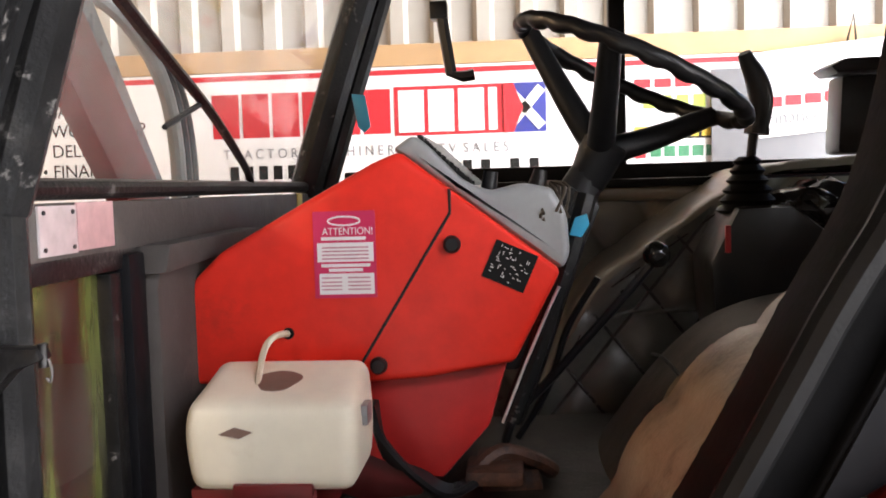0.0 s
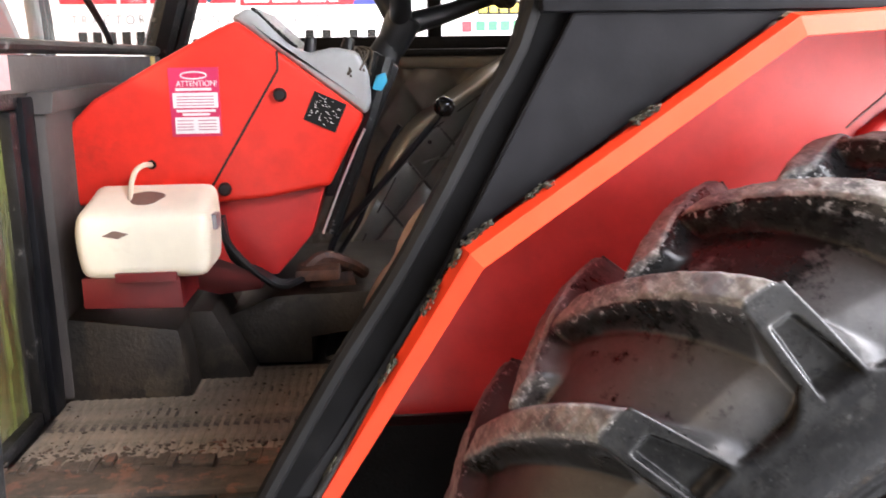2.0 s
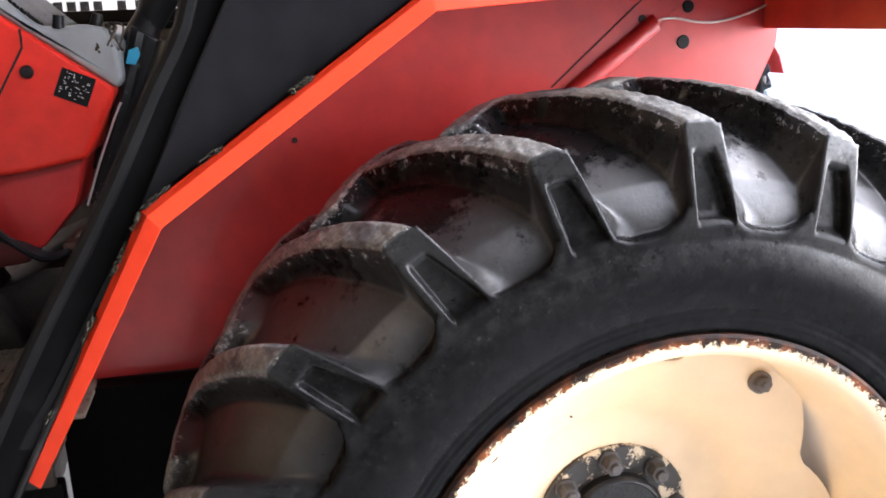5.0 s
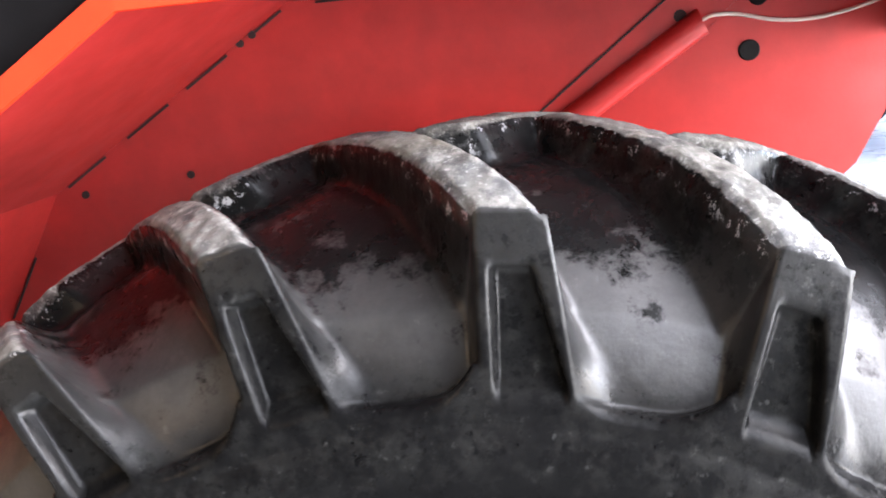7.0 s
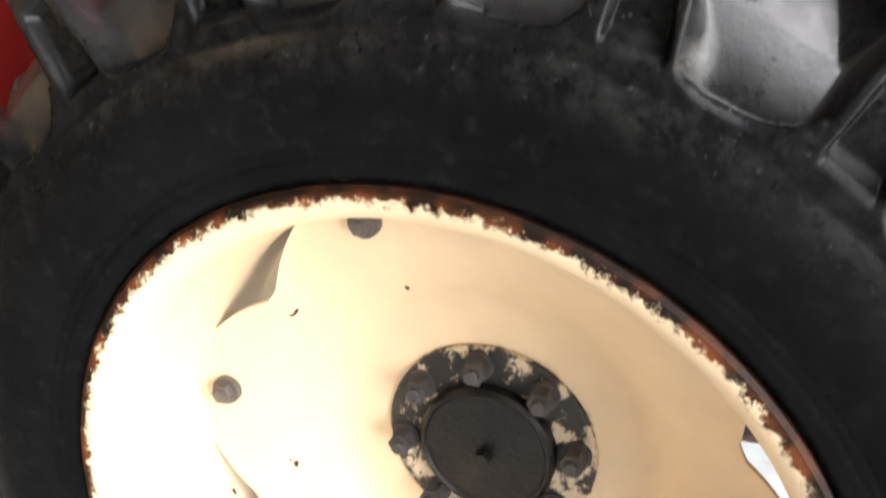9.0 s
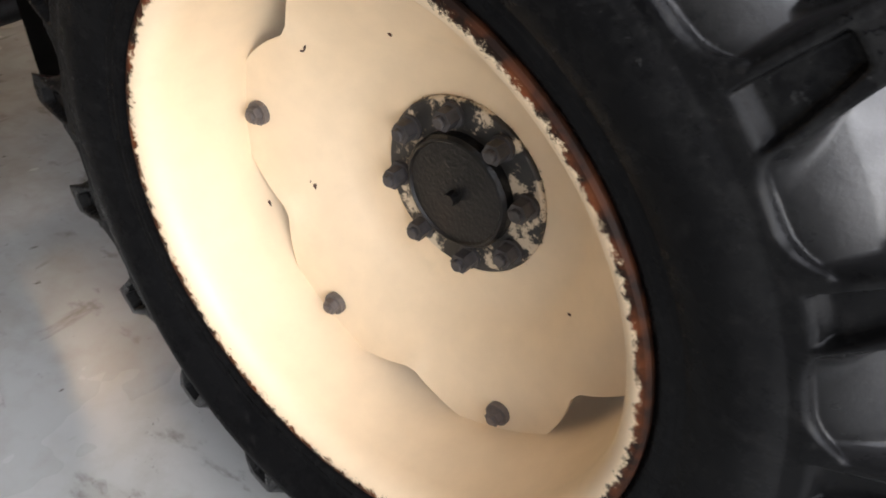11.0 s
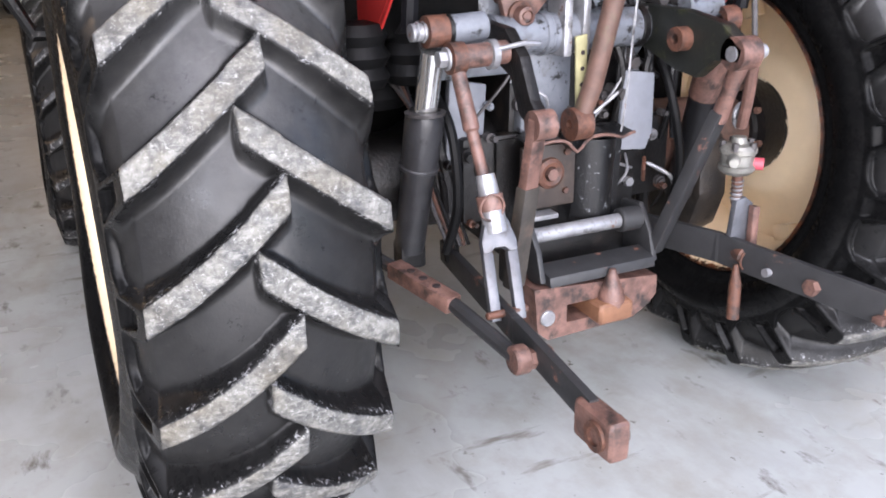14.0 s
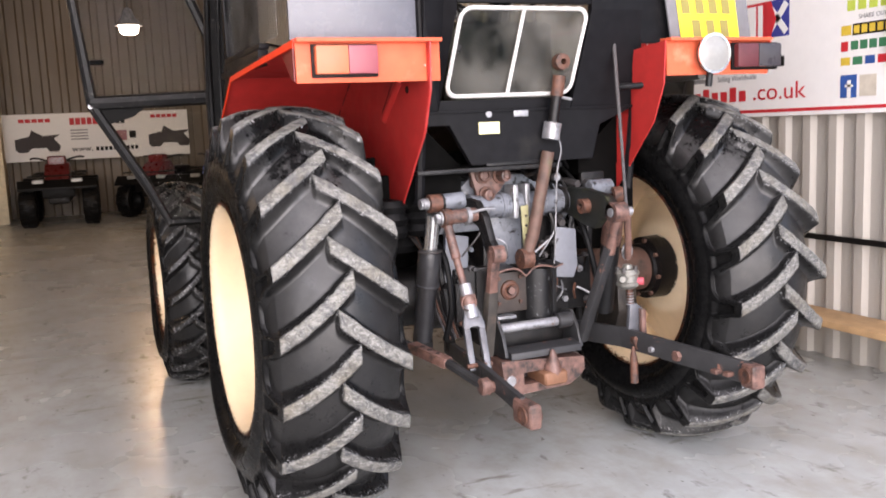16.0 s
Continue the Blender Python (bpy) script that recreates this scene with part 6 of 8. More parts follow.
# ---- seat, levers ----
bm = B()
nx, ny = 22, 12
prof = smooth_path([(-0.86, 0, 1.02), (-0.815, 0, 1.14), (-0.73, 0, 1.27), (-0.64, 0, 1.38), (-0.54, 0, 1.455), (-0.40, 0, 1.49), (-0.2, 0, 1.49), (-0.1, 0, 1.62), (-0.02, 0, 1.74)], 5)
rowsA = []
for p in prof:
    row = []
    for j in range(ny + 1):
        v = -1 + 2 * j / ny
        sag = 0.03 * (1 - v * v) - 0.05 * abs(v) ** 6
        row.append(bm.verts.new((p.x - sag * 0.3, CY + 0.27 * v, p.z + sag)))
    rowsA.append(row)
for a, b in zip(rowsA, rowsA[1:]):
    for j in range(ny):
        bm.faces.new((a[j], a[j + 1], b[j + 1], b[j]))
bmesh.ops.solidify(bm, geom=bm.faces[:], thickness=-0.10)
seat = tp("driver_seat", bm, M_SEAT, "worn tan vinyl driver seat", angle=70)
part("seat_seam", tube(B(), [(p.x - 0.006, CY - 0.2, p.z + 0.022) for p in prof[8:30]], 0.004, 6), M_DARK, seat)
part("seat_seam", tube(B(), [(prof[14].x - 0.01, CY + 0.27 * (-1 + 2 * j / 12), prof[14].z + 0.032 * (1 - (-1 + 2 * j / 12) ** 2)) for j in range(1, 12)], 0.004, 6), M_DARK, seat)
part("seat_base", box(B(), (-0.72, CY - 0.22, 1.03), (-0.2, CY + 0.22, 1.28), 0.03), M_DARK, seat)
part("backrest", box(B(), (-0.06, CY - 0.25, 1.5), (0.06, CY + 0.25, 1.95), 0.04, seg=3), M_TRIM, seat, "black padded backrest")
# main gear lever
bm = tube(B(), smooth_path([(-0.99, 0.30, 1.22), (-0.963, 0.30, 1.294), (-0.88, 0.29, 1.385), (-0.75, 0.285, 1.53), (-0.70, 0.285, 1.59)], 6), 0.009, 8)
gl_ = tp("gear_lever", bm, M_PLASTIC, "long gear lever with black ball knob")
part("knob", lathe(B(), [(0.0, -0.026), (0.015, -0.022), (0.024, -0.01), (0.026, 0.002), (0.021, 0.015), (0.01, 0.023), (0.0, 0.025)], 24, (-0.694, 0.285, 1.604), "z"), mat("gloss_black", (0.01, 0.01, 0.01), 0.12, bump=0.0), gl_, "glossy black ball knob")
bm = tube(B(), smooth_path([(-0.96, 0.34, 1.24), (-0.90, 0.33, 1.34), (-0.86, 0.32, 1.46), (-0.80, 0.31, 1.56)], 6), 0.007, 8)
tp("clutch_lever", bm, M_PLASTIC, "thin black lever")
# range lever with boot and grip
bm = tube(B(), [(-0.428, 0.67, 1.72), (-0.412, 0.67, 1.86)], 0.011, 10)
jl = tp("range_lever", bm, M_PLASTIC, "lever with black handgrip and rubber boot")
gpath = [(-0.405, 0.67, 1.845), (-0.398, 0.668, 1.91), (-0.408, 0.665, 1.96), (-0.428, 0.66, 2.0), (-0.438, 0.655, 2.02)]
part("grip", tube(B(), smooth_path(gpath, 5), [0.021 + 0.006 * math.sin(i / 20 * math.pi * 1.5) for i in range(21)], 12), M_PLASTIC, jl)
part("collar", cyl(B(), (-0.408, 0.67, 1.84), (-0.406, 0.67, 1.855), 0.028, n=16), M_PLASTIC, jl)
prof_b = [(0.02, 0.11)]
for i in range(6):
    r = 0.032 + 0.008 * i
    prof_b += [(r, 0.10 - i * 0.022), (r * 0.82, 0.092 - i * 0.022)]
part("boot", lathe(B(), prof_b, 28, (-0.428, 0.67, 1.68), "z"), M_RUBBER, jl, "ribbed rubber boot")
bm = prism(B(), [(-0.52, 1.40), (-0.30, 1.38), (-0.25, 1.60), (-0.35, 1.68), (-0.47, 1.68), (-0.53, 1.56)], "y", 0.58, 0.80, bevel=0.02)
lb_ = tp("lever_box", bm, M_PLASTIC, "black plastic lever console")
part("red_catch", box(B(), (-0.50, 0.572, 1.58), (-0.488, 0.58, 1.64), 0.002), mat("red_catch_paint", (0.3, 0.01, 0.01), 0.5), lb_)
# crumpled bin-liner plastic on the console
bm = B()
res_ = bmesh.ops.create_icosphere(bm, subdivisions=4, radius=0.11, matrix=Matrix.Translation((-0.25, 0.72, 1.66)) @ Matrix.Diagonal((1.5, 1.0, 0.6, 1)))
for v in res_["verts"]:
    v.co += Vector(noise.noise_vector(v.co * 18)) * 0.035 + Vector(noise.noise_vector(v.co * 45)) * 0.012
tagged(part("plastic_bag", bm, mat("shiny_black_film", (0.015, 0.015, 0.016), 0.18, bump=0.1), angle=40), "crumpled shiny black plastic bag on the lever console", "bag")
# black seat-side box seen through the far window side
bm = B()
prism(bm, [(-0.06, 1.80), (0.16, 1.80), (0.18, 2.02), (-0.05, 2.02)], "y", 1.15, 1.27, bevel=0.02)
prism(bm, [(-0.07, 2.02), (0.2, 2.03), (0.2, 2.065), (-0.05, 2.06), (-0.09, 2.04)], "y", 1.12, 1.28, bevel=0.008)
tp("armrest_box", bm, M_PLASTIC, "black armrest box by the far window")

# ---- open door ----
hx, hy = XF + 0.0, -0.50
dv = Vector((-0.10, -0.995, 0)).normalized()


def D(d, z, o=0.0):
    return Vector((hx, hy, z)) + dv * d + Vector((dv.y, -dv.x, 0)) * o


bm = B()
outer = [D(0.02, 1.06), D(0.46, 1.06), D(0.56, 1.27), D(0.80, 1.70), D(0.875, 2.44), D(0.34, 2.46), D(0.06, 1.76)]
tube(bm, outer, 0.030, 8, closed=True)
tube(bm, [D(0.04, 1.735), D(0.81, 1.715)], 0.038, 8)
dr = tp("cab_door", bm, M_BLACKWORN, "open black-framed cab door")
bm = B()
vs = [bm.verts.new(p) for p in (D(0.06, 1.75), D(0.80, 1.72), D(0.86, 2.43), D(0.35, 2.44))]
bm.faces.new(vs)
bmesh.ops.solidify(bm, geom=bm.faces[:], thickness=0.004)
part("glass", bm, glass("tinted_door_glass", (0.66, 0.63, 0.58), 0.002, 0.12), dr, "tinted upper door glass")
bm = B()
vs = [bm.verts.new(p) for p in (D(0.03, 1.08), D(0.46, 1.08), D(0.55, 1.28), D(0.78, 1.69), D(0.05, 1.70))]
bm.faces.new(vs)
bmesh.ops.solidify(bm, geom=bm.faces[:], thickness=0.004)
part("glass", bm, glass("clear_door_glass", (0.93, 0.92, 0.89), 0.0, 0.03), dr, "clear lower door glass")
bm = B()
vs = [bm.verts.new(p) for p in (D(0.80, 1.71, -0.01), D(0.50, 1.715, -0.01), D(0.60, 1.64, -0.01), D(0.745, 1.60, -0.01))]
bm.faces.new(vs)
bmesh.ops.solidify(bm, geom=bm.faces[:], thickness=0.03)
part("lock_plate", bm, M_BBLACK, dr, "black lock housing")
part("handle", box(B(), (-0.03, -0.02, -0.012), (0.03, 0.05, 0.012), 0.006, Matrix.Translation(D(0.775, 1.93))), M_MATTBLACK, dr)
part("striker", cyl(B(), D(0.81, 1.70, -0.03), D(0.81, 1.70, 0.04), 0.012), M_STEEL, dr)
# hinge bracket on the pillar
bm = prism(B(), [(-1.53, 1.605), (-1.44, 1.600), (-1.41, 1.600), (-1.405, 1.588), (-1.435, 1.578), (-1.46, 1.552), (-1.50, 1.545), (-1.53, 1.55)], "y", -0.60, -0.575, bevel=0.004)
hb = tp("hinge_bracket", bm, M_DARK, "worn dark steel hinge bracket")
part("hinge_pin", cyl(B(), (-1.409, -0.588, 1.580), (-1.409, -0.588, 1.603), 0.005, n=12), M_DARK, hb)
part("wire_clip", tube(B(), smooth_path([(-1.404, -0.588, 1.588), (-1.401, -0.588, 1.576), (-1.403, -0.588, 1.566), (-1.407, -0.588, 1.570)], 4), 0.0014, 6), M_NUT, hb)
# wire on the mudguard's inner panel
bm = tube(B(), smooth_path([(0.21, -0.255, 1.70), (0.235, -0.25, 1.693), (0.30, -0.25, 1.694), (0.38, -0.25, 1.688), (0.45, -0.25, 1.70), (0.53, -0.25, 1.722)], 6), 0.0028, 6)
part("wire", bm, M_HOSE, fen[-1], "loose pale wire")

# ---- bonnet, engine, front axle ----
bm = B()
prism(bm, [(-3.15, 0.85), (-1.62, 0.85), (-1.62, 1.60), (-1.75, 1.62), (-3.0, 1.52), (-3.15, 1.42)], "y", CY - 0.28, CY + 0.28, bevel=0.04)
tp("bonnet", bm, M_RED, "red engine bonnet")
bm = B()
box(bm, (-2.9, CY - 0.2, 0.5), (-1.2, CY + 0.2, 1.0), 0.04)
tp("engine", bm, M_DARK, "black engine block")
bm = B()
cyl(bm, (-2.27, CY - 0.85, 0.55), (-2.27, CY + 0.85, 0.55), 0.07)
box(bm, (-2.45, CY - 0.18, 0.42), (-2.1, CY + 0.18, 0.7), 0.04)
tp("front_axle", bm, M_DARK, "black front axle")
# exhaust-side red guard rail seen through the windscreen and the air stack
bm = prism(B(), [(0.16, 2.30), (0.40, 2.30), (1.06, 1.62), (0.82, 1.62)], "x", -1.96, -1.90, bevel=0.01)
tp("exhaust_guard", bm, M_REDSHADE, "dull red guard in front of the windscreen")
bm = prism(B(), [(0.42, 2.30), (0.54, 2.30), (1.13, 1.62), (1.07, 1.62)], "x", -1.95, -1.92, bevel=0.01)
tp("guard_edge", bm, M_GREY, "grey edge of the guard")
for o in (0.0, 0.05, 0.1):
    bm = tube(B(), smooth_path([(-2.2, 1.0 + o, 2.35), (-2.05, 1.05 + o, 2.25), (-1.95, 1.1 + o, 2.05), (-1.92, 1.1 + o, 1.75), (-1.95, 1.05 + o, 1.5)], 6), 0.022, 10)
    tp("hose", bm, mat("pale_hose", (0.25, 0.26, 0.26), 0.4) if o == 0 else M_PLASTIC, "hose beside the bonnet")

# ---- rear transmission and linkage ----
bm = B()
prism(bm, [(-1.0, 0.62), (0.16, 0.56), (0.18, 1.12), (0.0, 1.22), (-1.0, 1.05)], "y", CY - 0.19, CY + 0.19, bevel=0.03)
gb = tp("gearbox", bm, M_DARK, "greasy black transmission housing")
part("rear_cover", box(B(), (0.16, 0.12, 0.93), (0.205, 0.27, 1.20), 0.01), M_GREY, gb, "grey hydraulic lift cover")
part("rear_cover", box(B(), (0.14, -0.04, 0.70), (0.19, 0.62, 0.93), 0.012), M_DARK, gb)
M_AXLE = mat("rusty_axle", (0.12, 0.062, 0.045), 0.65, var=0.4, bump=0.35, dirt=(0.03, 0.022, 0.018), dirt_amt=0.55, dscale=9)
bm = cyl(B(), (0, CA - 0.2, AX), (0, CA + 0.2, AX), 0.16, n=28)
axle = tp("rear_axle", bm, M_DARK, "rusty rear axle housing")
for s_ in (-1, 1):
    bm = lathe(B(), [(0.155, s_ * 0.2), (0.15, s_ * 0.34), (0.145, s_ * 0.36), (0.125, s_ * 0.40), (0.118, s_ * 0.55), (0.104, s_ * 0.70), (0.10, s_ * 0.84)], 28, (0, CA, AX))
    part("axle_trumpet", bm, M_AXLE if s_ > 0 else M_DARK, axle, "tapered axle trumpet")
    bm = lathe(B(), [(0.09, s_ * 0.76), (0.115, s_ * 0.765), (0.12, s_ * 0.78), (0.148, s_ * 0.785), (0.150, s_ * 0.865), (0.09, s_ * 0.87)], 36, (0, CA, AX), close=True)
    part("hub_flange", bm, M_DARK, axle, "greasy black hub flange")
    for k in range(8):
        a = k * math.pi / 4 + 0.2
        part("flange_bolt", cyl(B(), (0.135 * math.sin(a), CA + s_ * 0.768, AX + 0.135 * math.cos(a)), (0.135 * math.sin(a), CA + s_ * 0.787, AX + 0.135 * math.cos(a)), 0.011, n=6), M_AXLE, axle, smooth=False)
# grey side plates behind the rods
M_PLATE = mat("grey_plate_paint", (0.17, 0.178, 0.20), 0.45, var=0.12, bump=0.12, dirt=(0.10, 0.10, 0.10), dirt_amt=0.35, dscale=9)
for pl_ in ([(-0.075, 0.86), (0.03, 0.83), (0.045, 1.06), (-0.06, 1.08)], [(0.36, 0.86), (0.50, 0.85), (0.53, 0.90), (0.525, 1.06), (0.40, 1.075), (0.37, 1.04)]):
    tp("side_plate", prism(B(), pl_, "x", 0.135, 0.16, bevel=0.006), M_PLATE, "grey steel side plate")


def eye(parent, c, r, w, material, hole=0.5, axis="y"):
    prof = [(r * hole, -w / 2), (r, -w / 2), (r, w / 2), (r * hole, w / 2)]
    return part("eye", lathe(B(), prof, 22, c, axis, close=True), material, parent)


# lift rock shaft with arms
bm = B()
cyl(bm, (0.215, -0.13, 1.185), (0.215, 0.72, 1.185), 0.05, n=24, bevel=0.006)
rs = tp("rock_shaft", bm, M_GREY, "grey lift rock shaft")
part("end_cap", cyl(B(), (0.215, -0.17, 1.185), (0.215, -0.08, 1.185), 0.036, n=20, bevel=0.004), M_STEEL, rs)
part("top_bracket", prism(B(), [(0.03, 1.33), (0.20, 1.345), (0.21, 1.30), (0.12, 1.20), (0.07, 1.20)], "x", 0.20, 0.225, bevel=0.006), M_RUSTPINK, rs, "rusty pink bracket")
for y, z, ln in ((0.10, 1.235, 0.035), (0.085, 1.315, 0.03), (0.165, 1.31, 0.06)):
    part("pin", lathe(B(), [(0.0, 0.225 + ln), (0.009, 0.225 + ln), (0.010, 0.221 + ln), (0.015, 0.221 + ln), (0.016, 0.229 + ln), (0.022, 0.227 + ln), (0.024, 0.22 + ln), (0.024, 0.225)], 22, (0, y, z), "x"), M_RUSTPINK, rs)
    part("pin_collar", lathe(B(), [(0.024, 0.224), (0.034, 0.224), (0.034, 0.234), (0.024, 0.236)], 22, (0, y, z), "x", close=True), M_RUST, rs)
for y_ in (0.02, 0.16, 0.34, 0.45, 0.58):
    part("shaft_band", cyl(B(), (0.215, y_, 1.185), (0.215, y_ + 0.022, 1.185), 0.055, n=26, bevel=0.003), M_GREY if y_ < 0.4 else M_DARK, rs)
part("clevis", box(B(), (0.19, 0.20, 1.13), (0.275, 0.225, 1.27), 0.008), M_STEEL, rs)
part("clevis", box(B(), (0.19, 0.255, 1.13), (0.275, 0.278, 1.27), 0.008), M_STEEL, rs)
part("adjuster_strip", prism(B(), [(0.228, 1.18), (0.262, 1.185), (0.27, 0.98), (0.24, 0.965)], "x", 0.275, 0.284, bevel=0.003), mat("mossy_steel", (0.27, 0.25, 0.13), 0.7, var=0.25, bump=0.3), rs, "moss-stained drilled strip")
for z in (1.14, 1.10, 1.06, 1.02):
    part("hole", cyl(B(), (0.284, 0.25, z), (0.2855, 0.25, z), 0.006, n=10), M_SLOT, rs)

# left hydraulic ram
p0, p1 = Vector((0.175, -0.19, 0.66)), Vector((0.325, -0.175, 1.225))
M_RAM = mat("ram_paint", (0.022, 0.022, 0.024), 0.34, var=0.4, scale=14, bump=0.2, dirt=(0.055, 0.052, 0.05), dirt_amt=0.32, dscale=9, rust=(0.006, 0.006, 0.006), rust_amt=0.35, rscale=16)
bm = tube(B(), [p0, p0.lerp(p1, 0.40), p0.lerp(p1, 0.405), p0.lerp(p1, 0.42), p0.lerp(p1, 0.425), p0.lerp(p1, 0.63), p0.lerp(p1, 0.66)], [0.040, 0.041, 0.050, 0.050, 0.046, 0.048, 0.040], 22)
ram = tp("lift_ram", bm, M_RAM, "black hydraulic lift ram")
part("gland_ring", lathe(B(), [(0.036, -0.004), (0.048, -0.004), (0.050, 0.004), (0.036, 0.006)], 22, p0.lerp(p1, 0.655), "z", close=True), M_NUT, ram)
part("arm_boss", cyl(B(), p1 + Vector((0, 0.032, 0)), p1 + Vector((0, 0.125, 0.004)), 0.034, n=24, bevel=0.005), M_GREY, ram, "oil-stained silver boss")
part("boss_ring", lathe(B(), [(0.030, 0.024), (0.037, 0.024), (0.037, 0.034), (0.030, 0.034)], 24, p1, close=True), M_DARK, ram)
part("circlip", lathe(B(), [(0.012, -0.030), (0.024, -0.030), (0.024, -0.034), (0.012, -0.034)], 20, p1, close=True), M_STEEL, ram)
part("foot_clevis", box(B(), p0 - Vector((0.03, 0.035, 0.05)), p0 + Vector((0.03, 0.035, 0.02)), 0.01), M_DARK, ram)
part("ram_rod", tube(B(), [p0.lerp(p1, 0.66), p0.lerp(p1, 0.92)], 0.028, 16), M_CHROME, ram, "bright steel ram rod")
eye(ram, p1, 0.036, 0.05, M_RUST)
part("pin", cyl(B(), p1 + Vector((0, -0.06, 0)), p1 + Vector((0, 0.10, 0)), 0.02), M_STEEL, ram)
part("pin_ring", tube(B(), [p1 + Vector((0.012 + 0.016 * math.cos(a), -0.05, 0.004 + 0.02 * math.sin(a))) for a in [i * math.pi / 8 for i in range(16)]], 0.0025, 6, closed=True), M_STEEL, ram)
part("ram_hose", tube(B(), smooth_path([(0.22, -0.13, 1.06), (0.29, -0.12, 0.98), (0.30, -0.11, 0.80), (0.25, -0.12, 0.66)], 6), 0.013, 8), M_RUBBER, ram)
# right ram
q0, q1 = Vector((0.12, 0.73, 0.66)), Vector((0.33, 0.66, 1.20))
bm = tube(B(), [q0, q0.lerp(q1, 0.6)], 0.042, 18)
ram2 = tp("lift_ram", bm, M_PLASTIC, "black hydraulic lift ram, mossy bracket")
part("ram_rod", tube(B(), [q0.lerp(q1, 0.6), q0.lerp(q1, 0.9)], 0.045, 16), M_RUSTPINK, ram2, "rusty brown collar")
eye(ram2, q1, 0.036, 0.05, M_RUST)
part("ram_hose", tube(B(), smooth_path([(0.16, 0.55, 1.15), (0.25, 0.56, 1.02), (0.27, 0.6, 0.8), (0.2, 0.62, 0.62)], 6), 0.013, 8), M_RUBBER, ram2)

# left lift arm and rod
bm = B()
cyl(bm, (0.376, -0.165, 1.170), (0.376, -0.02, 1.175), 0.027, n=20, bevel=0.003)
la = tp("lift_arm", bm, M_RUSTPINK, "rusty lift arm bush")
eye(la, (0.376, -0.15, 1.170), 0.036, 0.034, M_RUST, 0.45)
part("washer", cyl(B(), (0.376, -0.170, 1.170), (0.376, -0.176, 1.170), 0.026, n=20), M_STEEL, la)
part("nut", cyl(B(), (0.376, -0.176, 1.170), (0.376, -0.194, 1.170), 0.019, n=6), M_STEEL, la, smooth=False)
part("collar_ring", lathe(B(), [(0.026, -0.07), (0.034, -0.068), (0.034, -0.052), (0.026, -0.05)], 22, (0.376, 0.0, 1.172), close=True), M_STEEL, la)
part("split_pin", tube(B(), [(0.40, -0.06, 1.185), (0.412, 0.0, 1.196), (0.405, 0.05, 1.192)], 0.006, 8), M_STEEL, la, "bright split pin")
part("arm_plate", prism(B(), [(0.20, 1.235), (0.36, 1.225), (0.43, 1.17), (0.48, 1.08), (0.535, 1.035), (0.50, 1.0), (0.43, 1.04), (0.385, 1.12), (0.30, 1.15), (0.20, 1.15)], "y", -0.018, 0.012, bevel=0.006), M_DARK, la, "black curved lift arm")
part("bolt", cyl(B(), (0.376, -0.02, 1.175), (0.385, 0.03, 1.19), 0.012, n=10), M_STEEL, la)
eye(la, (0.508, -0.004, 1.03), 0.034, 0.05, M_RUSTPINK, 0.4)
rod = [Vector((0.376, -0.150, 1.165)), Vector((0.43, -0.138, 1.02)), Vector((0.475, -0.128, 0.905))]
lr = tp("lift_rod", tube(B(), [rod[0], rod[0].lerp(rod[1], 0.2), rod[1], rod[1].lerp(rod[2], 0.05), rod[2]], [0.02, 0.017, 0.019, 0.014, 0.014], 12), M_RUSTPINK, "rusty pink adjustable lift rod")
c0, c1 = Vector((0.475, -0.128, 0.925)), Vector((0.515, -0.12, 0.80))
part("rod_sleeve", tube(B(), [c0, c0.lerp(c1, 0.5), c1], [0.022, 0.026, 0.03], 14), M_STEEL, lr, "bright steel sleeve")
part("fork_band", tube(B(), [c0.lerp(c1, 0.35), c0.lerp(c1, 0.62)], 0.031, 14), M_RUSTPINK, lr)
part("pin_ring", tube(B(), [c0.lerp(c1, 0.5) + Vector((0.03, -0.012 + 0.03 * math.cos(a), 0.03 * math.sin(a))) for a in [i * math.pi / 10 for i in range(20)]], 0.003, 6, closed=True), M_RUSTPINK, lr)
e1 = Vector((0.60, -0.135, 0.62))
M_FORK = mat("worn_grey_steel", (0.088, 0.09, 0.10), 0.34, metal=0.3, var=0.3, bump=0.2, dirt=(0.045, 0.035, 0.03), dirt_amt=0.38, dscale=20, rust=(0.10, 0.05, 0.035), rust_amt=0.25, rscale=26)
fm_ = Matrix.Translation(c1) @ (e1 - c1).to_track_quat("Z", "X").to_matrix().to_4x4()
fork_l = (e1 - c1).length
bm = B()
for s_ in (-1, 1):
    lo_, hi_ = sorted((0.017 * s_, 0.041 * s_))
    box(bm, (-0.013, lo_, 0.045), (0.013, hi_, fork_l), 0.004, fm_)
fork = part("fork", bm, M_FORK, lr, "worn steel fork with two flat legs")
bm = B()
prism(bm, [(-0.026, -0.03), (0.026, -0.03), (0.041, 0.02), (0.041, 0.047), (0.022, 0.047), (0.012, 0.036), (-0.012, 0.036), (-0.022, 0.047), (-0.041, 0.047), (-0.041, 0.02)], "x", -0.0155, 0.0155, bevel=0.005)
bm.transform(fm_)
part("crotch", bm, M_FORK, fork)
part("fork_pin", cyl(B(), e1 + Vector((0, -0.054, 0.02)), e1 + Vector((0, 0.050, 0.02)), 0.009, n=14, bevel=0.002), M_RUST, fork)
